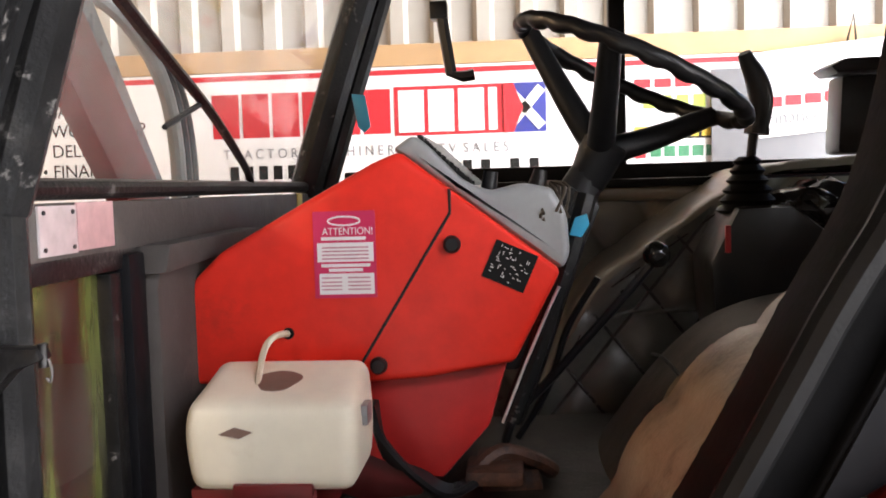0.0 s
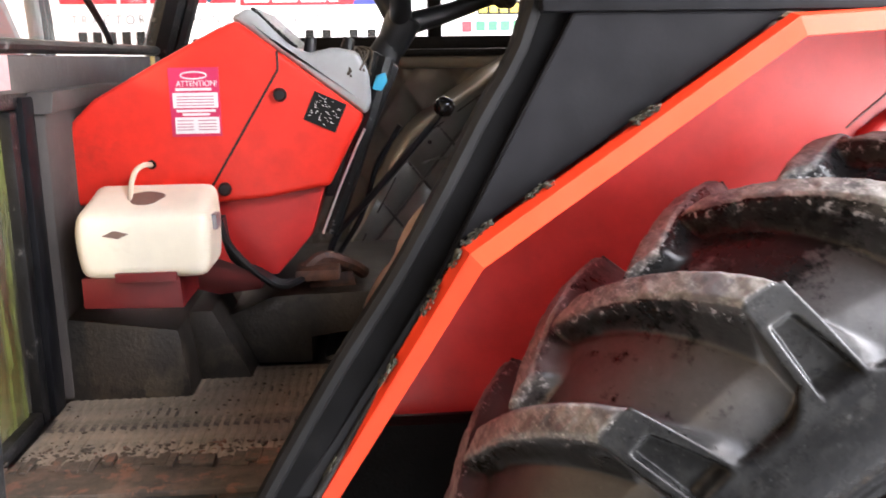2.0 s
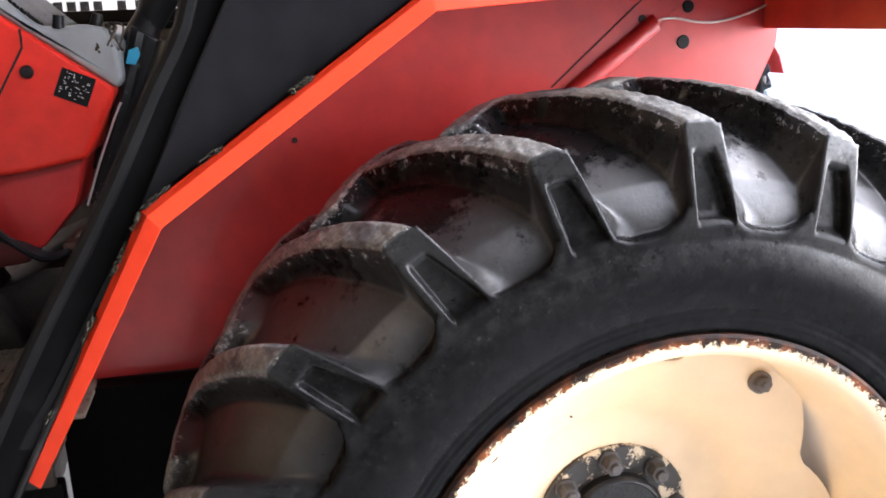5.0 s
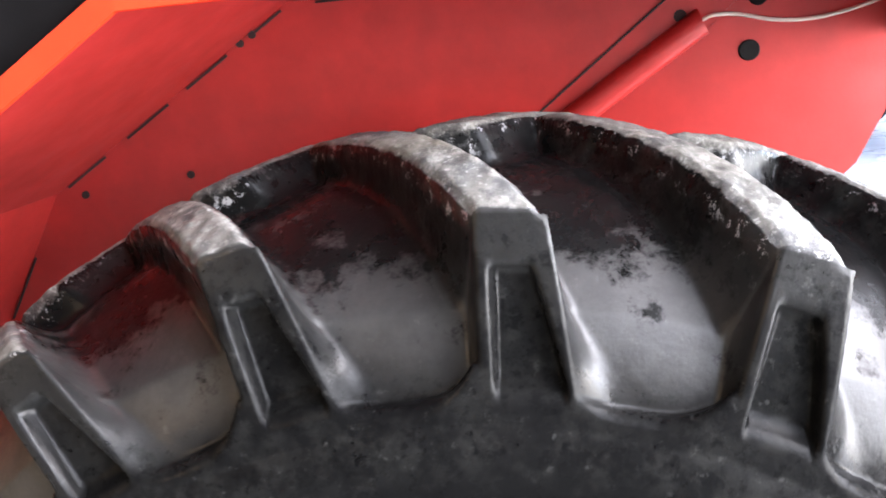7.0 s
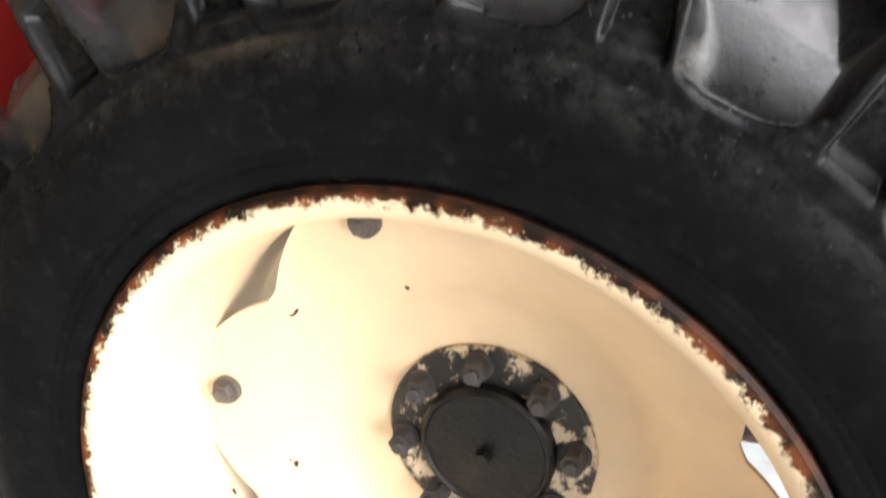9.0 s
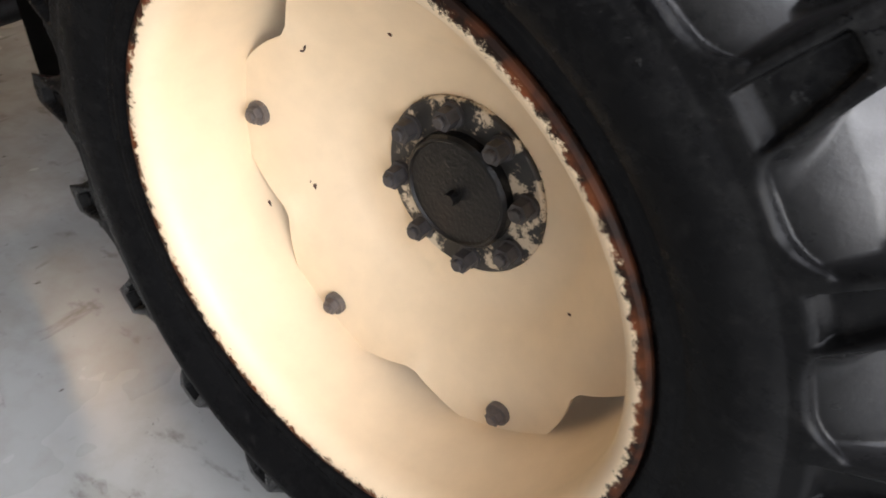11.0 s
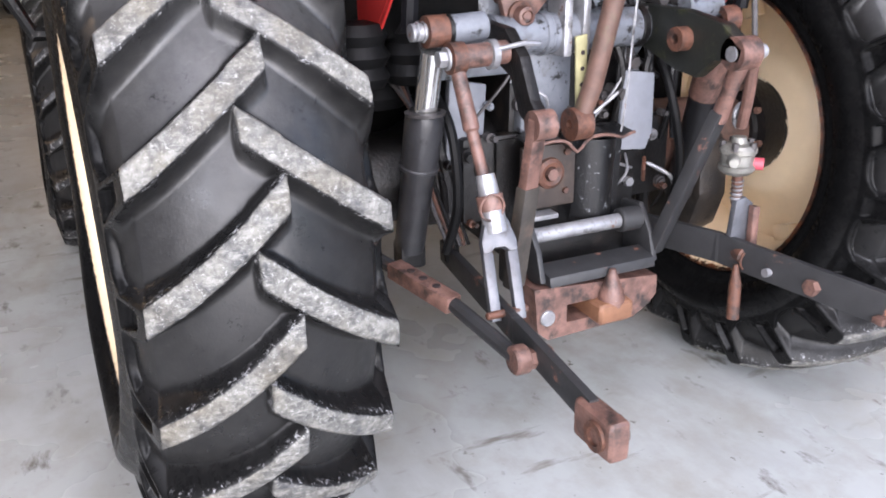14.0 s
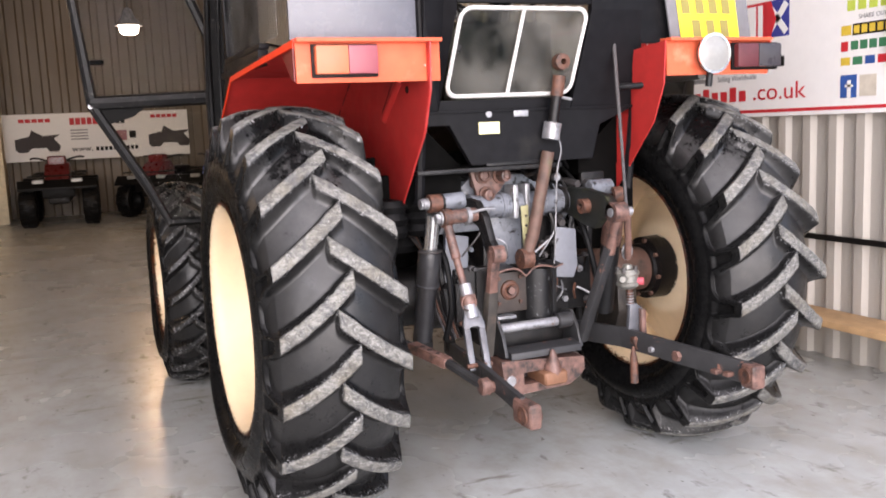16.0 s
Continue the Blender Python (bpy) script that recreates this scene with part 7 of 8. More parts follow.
# inner bar from arm to drawbar
b0, b1 = Vector((0.505, -0.012, 1.035)), Vector((0.440, -0.03, 0.62))
bm = B()
bar_m = Matrix.Translation(b0) @ (b1 - b0).to_track_quat("Z", "Y").to_matrix().to_4x4()
box(bm, (-0.021, -0.013, -0.01), (0.021, 0.013, 0.16), 0.004, bar_m)
hlb = tp("hitch_lift_bar", bm, M_RUSTPINK, "rust-pink flat bar of the pick-up hitch")
part("lower_sleeve", box(B(), (-0.024, -0.016, 0.155), (0.024, 0.016, (b1 - b0).length), 0.004, bar_m), mat("grimy_sleeve", (0.035, 0.03, 0.025), 0.5, var=0.4, bump=0.3, dirt=(0.10, 0.065, 0.05), dirt_amt=0.4, dscale=14), hlb, "grimy dark sleeve")
# lower links
def flat_bar(name, pts, h, w, material, label):
    bm = B()
    for a, b in zip(pts, pts[1:]):
        a, b = Vector(a), Vector(b)
        d = b - a
        x = d.normalized()
        y = Vector((0, 0, 1)).cross(x).normalized()
        z = x.cross(y)
        m = Matrix((x, y, z)).transposed().to_4x4()
        m.translation = a
        box(bm, (-0.012, -w / 2, -h / 2), (d.length + 0.012, w / 2, h / 2), 0.005, m)
    return tp(name, bm, material, label)


M_CHIP = mat("chipped_black_paint", (0.02, 0.02, 0.021), 0.5, var=0.25, bump=0.15, rust=(0.22, 0.10, 0.07), rust_amt=0.3, rscale=14)
ll = flat_bar("lower_link", [(0.05, -0.03, 0.58), (0.64, -0.142, 0.622), (0.96, -0.160, 0.592)], 0.062, 0.022, M_CHIP, "chipped black lower link arm")
part("ball_end", box(B(), (0.935, -0.184, 0.532), (1.06, -0.136, 0.617), 0.016, seg=3), M_RUSTPINK, ll, "rusty ball end")
eye(ll, (1.015, -0.160, 0.573), 0.03, 0.062, M_RUST, 0.62)
part("link_bolt", cyl(B(), (0.751, -0.196, 0.602), (0.751, -0.118, 0.602), 0.022, n=6), M_RUSTPINK, ll)
part("stabiliser_eye", cyl(B(), (0.742, -0.206, 0.602), (0.742, -0.170, 0.602), 0.032, n=20, bevel=0.005), M_RUSTPINK, ll)
sb = [(0.10, -0.36, 0.70), (0.30, -0.285, 0.665), (0.50, -0.220, 0.635), (0.73, -0.190, 0.604)]
st_ = tp("stabiliser", tube(B(), [sb[0], sb[1]], 0.017, 10), M_CHIP, "check chain stabiliser with rusty turnbuckle")
m_ = Matrix.Translation(sb[1]) @ (Vector(sb[2]) - Vector(sb[1])).to_track_quat("X", "Z").to_matrix().to_4x4()
part("turnbuckle", box(B(), (0, -0.022, -0.02), ((Vector(sb[2]) - Vector(sb[1])).length, 0.022, 0.02), 0.005, m_), M_RUSTPINK, st_, "rusty drilled turnbuckle")
for k in (0.3, 0.5, 0.72):
    c = Vector(sb[1]).lerp(Vector(sb[2]), k)
    part("hole", cyl(B(), c + Vector((0, 0, 0.0195)), c + Vector((0.0, -0.0, 0.0225)), 0.010, n=12), M_SLOT, st_)
part("stabiliser_bar", tube(B(), [sb[2], sb[3]], 0.018, 10), M_CHIP, st_)
rl = flat_bar("lower_link", [(0.05, 0.50, 0.60), (0.45, 0.60, 0.615), (1.0, 0.775, 0.565)], 0.085, 0.02, M_CHIP, "chipped black lower link arm")
part("ball_end", box(B(), (0.985, 0.745, 0.515), (1.055, 0.805, 0.605), 0.014, seg=3), M_RUSTPINK, rl, "rusty ball end")
eye(rl, (1.012, 0.775, 0.563), 0.03, 0.075, M_RUST, 0.6)
part("link_bolt", cyl(B(), (0.714, 0.66, 0.582), (0.714, 0.71, 0.582), 0.022, n=6), M_RUSTPINK, rl)
part("link_bolt", cyl(B(), (0.60, 0.625, 0.588), (0.60, 0.66, 0.588), 0.012, n=10), M_STEEL, rl)
for x_, y_ in ((0.87, 0.72), (0.92, 0.735)):
    part("rust_patch", box(B(), (x_, y_ - 0.016, 0.545), (x_ + 0.03, y_ + 0.016, 0.562), 0.002), M_RUSTPINK, rl)
# right lift arm, rod and levelling box
ra_ = tp("lift_arm", prism(B(), [(0.20, 1.24), (0.38, 1.24), (0.52, 1.22), (0.60, 1.17), (0.59, 1.13), (0.50, 1.13), (0.44, 1.08), (0.36, 1.09), (0.20, 1.14)], "y", 0.475, 0.515, bevel=0.008), mat("mossy_black", (0.010, 0.011, 0.009), 0.42, var=0.3, bump=0.3, dirt=(0.10, 0.105, 0.04), dirt_amt=0.32, dscale=12, rust=(0.06, 0.035, 0.022), rust_amt=0.25, rscale=20), "black lift arm stained with moss")
eye(ra_, (0.398, 0.466, 1.172), 0.03, 0.05, M_RUST, 0.4)
eye(ra_, (0.564, 0.505, 1.155), 0.04, 0.06, M_RUSTPINK, 0.4)
part("pin", cyl(B(), (0.564, 0.47, 1.155), (0.564, 0.57, 1.155), 0.018), M_STEEL, ra_)
part("pin", cyl(B(), (0.26, 0.50, 1.20), (0.26, 0.58, 1.20), 0.036, bevel=0.004), M_GREY, ra_)
rr_ = tp("hitch_lift_bar", tube(B(), [(0.564, 0.508, 1.15), (0.535, 0.505, 1.06), (0.507, 0.503, 0.985)], [0.026, 0.019, 0.022], 12), M_RUSTPINK, "rust-pink rod of the pick-up hitch")
bm = B()
b0, b1 = Vector((0.510, 0.503, 1.0)), Vector((0.36, 0.455, 0.60))
bar_m = Matrix.Translation(b0) @ (b1 - b0).to_track_quat("Z", "Y").to_matrix().to_4x4()
box(bm, (-0.024, -0.016, -0.01), (0.024, 0.016, (b1 - b0).length), 0.004, bar_m)
part("sleeve", bm, M_CHIP, rr_, "chipped dark square sleeve")
lv = tp("lift_rod", tube(B(), [(0.545, 0.565, 1.16), (0.50, 0.60, 1.02), (0.47, 0.618, 0.95)], 0.015, 10), M_RUSTPINK, "lift rod with levelling box")
part("shackle", tube(B(), [Vector((0.46, 0.622, 0.975)) + Vector((0.0, 0.02 * math.cos(a), 0.03 * math.sin(a))) for a in [i * math.pi / 8 for i in range(16)]], 0.007, 8, closed=True), M_STEEL, lv)
M_ALLOY = mat("oily_alloy", (0.20, 0.195, 0.175), 0.4, metal=0.35, var=0.35, bump=0.35, dirt=(0.04, 0.034, 0.026), dirt_amt=0.45, dscale=24, rust=(0.09, 0.09, 0.035), rust_amt=0.25, rscale=18)
lbx = part("levelling_box", lathe(B(), [(0.0, 0.052), (0.018, 0.052), (0.022, 0.036), (0.040, 0.032), (0.048, 0.022), (0.048, 0.012), (0.043, 0.008), (0.043, -0.018), (0.048, -0.022), (0.047, -0.034), (0.036, -0.044), (0.02, -0.05), (0.0, -0.05)], 20, (0.475, 0.612, 0.872), "z"), M_ALLOY, lv, "oily alloy levelling box")
for k in range(5):
    a = k * 2 * math.pi / 5 + 0.3
    part("box_bolt", cyl(B(), (0.475 + 0.040 * math.cos(a), 0.612 + 0.040 * math.sin(a), 0.892), (0.475 + 0.040 * math.cos(a), 0.612 + 0.040 * math.sin(a), 0.914), 0.009, n=6), M_NUT, lbx, smooth=False)
part("crank_stub", cyl(B(), (0.50, 0.575, 0.872), (0.535, 0.545, 0.875), 0.018, 0.014, n=14, bevel=0.003), M_ALLOY, lv)
part("screw", cyl(B(), (0.472, 0.622, 0.82), (0.468, 0.63, 0.74), 0.014), M_RUST, lv)
for k in range(5):
    part("thread", lathe(B(), [(0.013, -0.004), (0.0175, 0.0), (0.013, 0.004)], 14, (0.4705, 0.6255, 0.755 + 0.012 * k), "z"), M_STEEL, lv)
part("lower_fork", prism(B(), [(0.612, 0.755), (0.645, 0.76), (0.672, 0.74), (0.668, 0.62), (0.648, 0.60), (0.612, 0.605), (0.602, 0.64)], "x", 0.470, 0.490, bevel=0.005), M_FORK, lv, "worn grey steel lower fork")
part("fork_side", prism(B(), [(0.652, 0.74), (0.676, 0.735), (0.680, 0.60), (0.655, 0.59)], "x", 0.492, 0.512, bevel=0.005), M_RUSTPINK, lv, "rusty fork cheek")
part("fork_pin", cyl(B(), (0.46, 0.630, 0.615), (0.53, 0.625, 0.61), 0.024, bevel=0.004), M_RUST, lv)
part("pin_ring", tube(B(), [Vector((0.532, 0.628 + 0.022 * math.cos(a), 0.598 + 0.026 * math.sin(a))) for a in [i * math.pi / 9 for i in range(18)]], 0.003, 6, closed=True), M_RUST, lv)
part("silver_boss", cyl(B(), (0.30, 0.545, 1.235), (0.30, 0.655, 1.235), 0.034, n=22, bevel=0.005), M_GREY, ra_, "oil-stained silver boss")
part("drop_handle", tube(B(), [(0.525, 0.598, 0.59), (0.532, 0.596, 0.54), (0.538, 0.594, 0.44)], [0.006, 0.016, 0.017], 12), M_RUST, lv, "rusty drop handle")
part("red_tap", cyl(B(), (0.50, 0.64, 0.855), (0.52, 0.66, 0.855), 0.016), mat("faded_red_tap", (0.4, 0.06, 0.08), 0.5), lv)
# long thin rod and cab stay
tp("stay_rod", tube(B(), [(0.306, 0.672, 1.935), (0.315, 0.668, 1.90), (0.39, 0.634, 1.655), (0.465, 0.60, 1.41), (0.54, 0.565, 1.165)], [0.015, 0.009, 0.008, 0.007, 0.007], 10), M_NUT, "thin worn steel rod up to the cab")
# top link, stowed upright
tl = [Vector((0.305, 0.24, 0.985)), Vector((0.315, 0.262, 1.06)), Vector((0.34, 0.33, 1.40)), Vector((0.345, 0.345, 1.47)), Vector((0.35, 0.37, 1.62)), Vector((0.355, 0.382, 1.70))]
tk = tp("top_link", tube(B(), [tl[0], tl[1], tl[2]], [0.024, 0.026, 0.026], 16), mat("mossy_rust", (0.085, 0.046, 0.034), 0.6, var=0.4, bump=0.3, dirt=(0.09, 0.085, 0.045), dirt_amt=0.45, dscale=10), "rusty mossy top link stowed upright")
part("lower_eye", lathe(B(), [(0.012, -0.025), (0.042, -0.025), (0.042, 0.025), (0.012, 0.025)], 22, (0.30, 0.232, 0.965), close=True), M_RUST, tk)
part("clamp", tube(B(), [tl[2].lerp(tl[3], 0.7), tl[3] + Vector((0, 0.008, 0.045))], 0.037, 16), M_STEEL, tk, "pale steel clamp")
part("upper_screw", tube(B(), [tl[3], tl[4]], 0.021, 14), M_DARK, tk)
part("upper_collar", tube(B(), [tl[4], tl[5]], 0.026, 14), M_RUST, tk)
part("upper_eye", lathe(B(), [(0.012, -0.022), (0.032, -0.018), (0.034, 0.0), (0.032, 0.018), (0.012, 0.022)], 22, (0.357, 0.39, 1.755), "x", close=True), M_RUST, tk)
part("locking_tail", tube(B(), [tl[4], tl[4] + Vector((0.0, 0.07, -0.015))], 0.006, 8), M_STEEL, tk)
tp("control_wire", tube(B(), smooth_path([(0.35, 0.372, 1.46), (0.35, 0.385, 1.40), (0.335, 0.372, 1.30), (0.31, 0.37, 1.0), (0.305, 0.365, 0.93)], 6), 0.0032, 6), M_STEEL, "pale bent wire")
tp("lever_pin", tube(B(), [(0.315, 0.27, 0.99), (0.325, 0.335, 1.04)], 0.005, 8), M_STEEL)
# power take-off and guard
pt = tp("pto_plate", box(B(), (0.262, 0.085, 0.745), (0.278, 0.245, 0.912), 0.004), mat("brown_black_plate", (0.03, 0.022, 0.018), 0.55, var=0.4, bump=0.3, dirt=(0.08, 0.05, 0.036), dirt_amt=0.4, dscale=16), "dark brown plate round the power take-off")
part("pto_flange", lathe(B(), [(0.020, 0.278), (0.020, 0.290), (0.030, 0.294), (0.040, 0.288), (0.042, 0.278)], 26, (0, 0.165, 0.838), "x"), M_RUST, pt, "rusty ring")
part("pto_shaft", cyl(B(), (0.27, 0.165, 0.838), (0.300, 0.165, 0.838), 0.017, n=6), M_RUSTPINK, pt, "rusty splined shaft end")
for y, z in ((0.115, 0.785), (0.215, 0.785), (0.115, 0.89), (0.215, 0.89)):
    part("bolt", cyl(B(), (0.277, y, z), (0.287, y, z), 0.009, n=6), M_RUST, pt, smooth=False)
M_SCRAPE = mat("scraped_guard", (0.007, 0.007, 0.0075), 0.36, var=0.3, bump=0.3, spec=0.35, rust=(0.20, 0.21, 0.22), rust_amt=0.30, rscale=52)
bm = B()
ga, gb2 = [], []
for i in range(25):
    k = i / 24
    y = 0.095 + 0.305 * k
    dip = 0.022 * math.exp(-((k - 0.42) / 0.07) ** 2)
    z = 0.922 + 0.014 * abs(math.sin(2.2 * math.pi * (k - 0.42))) - dip
    ga.append((0.22, y, z + 0.006))
    gb2.append((0.318, y, z - 0.004))
strip(bm, ga, gb2, 0.004)
gd = tp("pto_guard", bm, M_SCRAPE, "black sheet guard, paint scraped", smooth=False)
part("guard_edge", tube(B(), gb2, 0.0045, 6), M_RUSTPINK, gd, "rust-pink rolled edge")
bm = B()
cols = []
for i in range(9):
    k = i / 8
    y = 0.25 + 0.15 * k
    x = 0.265 + 0.045 * math.sin(math.pi * min(1.0, k * 1.15)) ** 0.7
    cols.append(((x, y, 0.918 - 0.008 * k), (x - 0.01, y, 0.70)))
strip(bm, [a for a, _ in cols], [b for _, b in cols], 0.004)
part("guard_shield", bm, M_SCRAPE, gd, "bulged black shield")
part("guard_back", box(B(), (0.196, 0.05, 0.62), (0.205, 0.49, 0.92)), M_DARK, gd)
part("foot_plate", box(B(), (0.27, 0.09, 0.725), (0.315, 0.175, 0.738), 0.003), M_STEEL, gd)
tp("side_plate", prism(B(), [(0.405, 0.86), (0.50, 0.85), (0.52, 0.90), (0.515, 1.06), (0.42, 1.075)], "x", 0.225, 0.24, bevel=0.005), M_PLATE, "grey steel side plate")
# pick-up hitch: frame, roller, jaw
hf = tp("pickup_hitch", box(B(), (0.18, 0.07, 0.52), (0.26, 0.47, 0.66), 0.01), M_DARK, "black pick-up hitch frame")
for y in (0.085, 0.435):
    part("side_cheek", prism(B(), [(0.24, 0.72), (0.32, 0.73), (0.37, 0.66), (0.395, 0.585), (0.36, 0.575), (0.24, 0.58)], "y", y - 0.008, y + 0.008, bevel=0.004), M_CHIP, hf)
part("roller", cyl(B(), (0.322, 0.09, 0.69), (0.322, 0.40, 0.69), 0.02, n=18), M_STEEL, hf, "bright steel roller")
part("collar", cyl(B(), (0.322, 0.36, 0.69), (0.322, 0.425, 0.69), 0.033, n=18, bevel=0.004), M_CHIP, hf)
part("tray", prism(B(), [(0.33, 0.615), (0.40, 0.60), (0.405, 0.572), (0.33, 0.572)], "y", 0.10, 0.43, bevel=0.006), M_CHIP, hf, "scraped black tray")
bm = B()
prism(bm, [(0.055, 0.575), (0.062, 0.515), (0.443, 0.515), (0.44, 0.545), (0.20, 0.565)], "x", 0.30, 0.40)
prism(bm, [(0.066, 0.465), (0.07, 0.45), (0.10, 0.425), (0.37, 0.435), (0.42, 0.465)], "x", 0.30, 0.40)
prism(bm, [(0.062, 0.515), (0.066, 0.465), (0.155, 0.465), (0.155, 0.515)], "x", 0.30, 0.40)
prism(bm, [(0.315, 0.515), (0.315, 0.465), (0.42, 0.465), (0.443, 0.49), (0.443, 0.515)], "x", 0.30, 0.40)
bmesh.ops.remove_doubles(bm, verts=bm.verts, dist=0.0005)
jaw = part("jaw", bm, M_RUSTPINK, hf, "rust-pink drawbar jaw with an open slot", smooth=False)
part("jaw_pin", cyl(B(), (0.33, 0.095, 0.49), (0.408, 0.095, 0.49), 0.022, n=18, bevel=0.003), M_STEEL, jaw, "bare steel pin")
part("slot_back", box(B(), (0.296, 0.15, 0.462), (0.299, 0.32, 0.518)), M_SLOT, jaw)
part("tongue", box(B(), (0.28, 0.225, 0.455), (0.45, 0.335, 0.515), 0.02, seg=3), mat("polished_rust", (0.19, 0.09, 0.05), 0.5, metal=0.2, var=0.3), hf, "worn tow tongue")
part("tow_pin", lathe(B(), [(0.0, 0.085), (0.008, 0.082), (0.02, 0.05), (0.032, 0.02), (0.036, 0.0), (0.036, -0.02)], 20, (0.414, 0.283, 0.515), "z"), M_RUSTPINK, hf, "conical tow pin")
# brake housing and bracket under the trumpet beside the wall
bm = prism(B(), [(-0.34, 0.52), (0.02, 0.47), (0.11, 0.53), (0.15, 0.64), (0.14, 0.78), (0.06, 0.90), (-0.34, 0.90)], "y", 0.79, 0.90, bevel=0.02)
bh_ = part("brake_housing", bm, M_GRIME, axle, "grimy brown brake housing under the trumpet")
for x, z in ((0.10, 0.66), (0.05, 0.56), (0.09, 0.78), (-0.03, 0.86)):
    part("housing_bolt", cyl(B(), (x, 0.79, z), (x, 0.772, z), 0.013, n=6), M_RUST, bh_, smooth=False)
part("brake_pipe", tube(B(), smooth_path([(0.02, 0.775, 0.88), (0.06, 0.76, 0.75), (0.0, 0.765, 0.62), (-0.06, 0.77, 0.55)], 5), 0.006, 7), M_DARK, bh_)
# dark clutter in front of the axle: air spring, hoses, pipes
bm = lathe(B(), [(0.0, 0.06), (0.09, 0.06), (0.11, 0.03), (0.09, 0.0), (0.11, -0.03), (0.09, -0.06), (0.0, -0.06)], 28, (0.02, -0.22, 1.07), "z")
tp("cab_mount", bm, M_RUBBER, "black rubber cab mount")
bm = B()
box(bm, (-0.1, -0.34, 1.13), (0.15, 0.0, 1.15), 0.004)
tp("mount_plate", bm, M_DARK)
rh = random.Random(11)
for i in range(14):
    y0, y1 = rh.uniform(-0.2, 0.75), rh.uniform(-0.2, 0.75)
    pts = [(0.10 + rh.uniform(-0.1, 0.06), y0, 1.32), (0.13, (y0 + y1) / 2 + rh.uniform(-0.1, 0.1), 1.24 + rh.uniform(-0.04, 0.04)), (0.12, y1, 1.12 + rh.uniform(-0.1, 0.08))]
    tp("hydraulic_hose", tube(B(), smooth_path(pts, 6), rh.uniform(0.008, 0.014), 8), rh.choice([M_RUBBER, M_DARK, M_PLASTIC]), "black hydraulic hose")
for y, z in ((0.47, 1.23), (0.52, 1.26), (0.44, 1.1), (0.41, 1.02)):
    tp("coupling", cyl(B(), (0.15, y, z), (0.24, y + 0.01, z - 0.01), 0.018, n=6), M_NUT, "hydraulic coupling")

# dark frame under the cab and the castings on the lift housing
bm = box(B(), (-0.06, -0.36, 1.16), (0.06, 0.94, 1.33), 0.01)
tp("cab_crossmember", bm, M_MATTBLACK, "black cross member under the cab")
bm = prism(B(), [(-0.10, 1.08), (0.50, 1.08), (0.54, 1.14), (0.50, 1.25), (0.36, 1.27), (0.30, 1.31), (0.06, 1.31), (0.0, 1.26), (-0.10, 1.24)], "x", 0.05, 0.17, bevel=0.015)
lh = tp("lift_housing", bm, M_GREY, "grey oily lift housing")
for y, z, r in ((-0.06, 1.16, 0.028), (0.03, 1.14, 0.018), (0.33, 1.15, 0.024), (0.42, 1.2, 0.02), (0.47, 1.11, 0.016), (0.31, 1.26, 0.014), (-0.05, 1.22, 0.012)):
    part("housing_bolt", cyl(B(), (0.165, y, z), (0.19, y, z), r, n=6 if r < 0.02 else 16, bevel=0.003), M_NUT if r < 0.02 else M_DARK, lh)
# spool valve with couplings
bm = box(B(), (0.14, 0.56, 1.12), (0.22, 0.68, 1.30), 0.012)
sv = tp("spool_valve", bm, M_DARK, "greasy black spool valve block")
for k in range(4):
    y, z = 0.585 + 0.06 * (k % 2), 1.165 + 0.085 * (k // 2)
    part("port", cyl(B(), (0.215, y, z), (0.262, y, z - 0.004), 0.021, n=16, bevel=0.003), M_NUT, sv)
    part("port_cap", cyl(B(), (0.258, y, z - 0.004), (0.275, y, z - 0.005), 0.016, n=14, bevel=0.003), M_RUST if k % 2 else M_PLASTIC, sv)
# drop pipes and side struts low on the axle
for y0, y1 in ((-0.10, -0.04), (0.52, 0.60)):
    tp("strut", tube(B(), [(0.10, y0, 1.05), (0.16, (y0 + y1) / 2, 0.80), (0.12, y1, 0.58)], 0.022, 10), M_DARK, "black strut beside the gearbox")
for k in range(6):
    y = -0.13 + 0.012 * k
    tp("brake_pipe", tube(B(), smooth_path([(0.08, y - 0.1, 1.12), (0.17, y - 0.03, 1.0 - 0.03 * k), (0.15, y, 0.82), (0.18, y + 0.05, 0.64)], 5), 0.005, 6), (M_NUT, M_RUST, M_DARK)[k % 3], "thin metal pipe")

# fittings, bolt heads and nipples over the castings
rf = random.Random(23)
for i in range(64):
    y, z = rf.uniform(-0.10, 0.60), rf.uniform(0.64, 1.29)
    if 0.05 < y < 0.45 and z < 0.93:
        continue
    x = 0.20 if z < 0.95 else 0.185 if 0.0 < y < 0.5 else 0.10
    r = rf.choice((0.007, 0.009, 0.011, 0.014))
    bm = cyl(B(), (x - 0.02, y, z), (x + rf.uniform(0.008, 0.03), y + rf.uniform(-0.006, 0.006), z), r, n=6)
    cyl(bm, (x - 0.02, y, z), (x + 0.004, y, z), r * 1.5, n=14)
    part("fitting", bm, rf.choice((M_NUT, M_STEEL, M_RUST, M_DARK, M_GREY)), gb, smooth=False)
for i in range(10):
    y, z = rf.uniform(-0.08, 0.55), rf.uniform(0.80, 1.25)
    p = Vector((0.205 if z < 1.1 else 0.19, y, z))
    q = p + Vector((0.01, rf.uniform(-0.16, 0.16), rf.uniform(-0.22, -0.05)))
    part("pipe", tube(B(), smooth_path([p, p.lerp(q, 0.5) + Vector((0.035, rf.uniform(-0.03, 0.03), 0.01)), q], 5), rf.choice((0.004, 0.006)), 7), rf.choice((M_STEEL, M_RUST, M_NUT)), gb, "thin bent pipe")

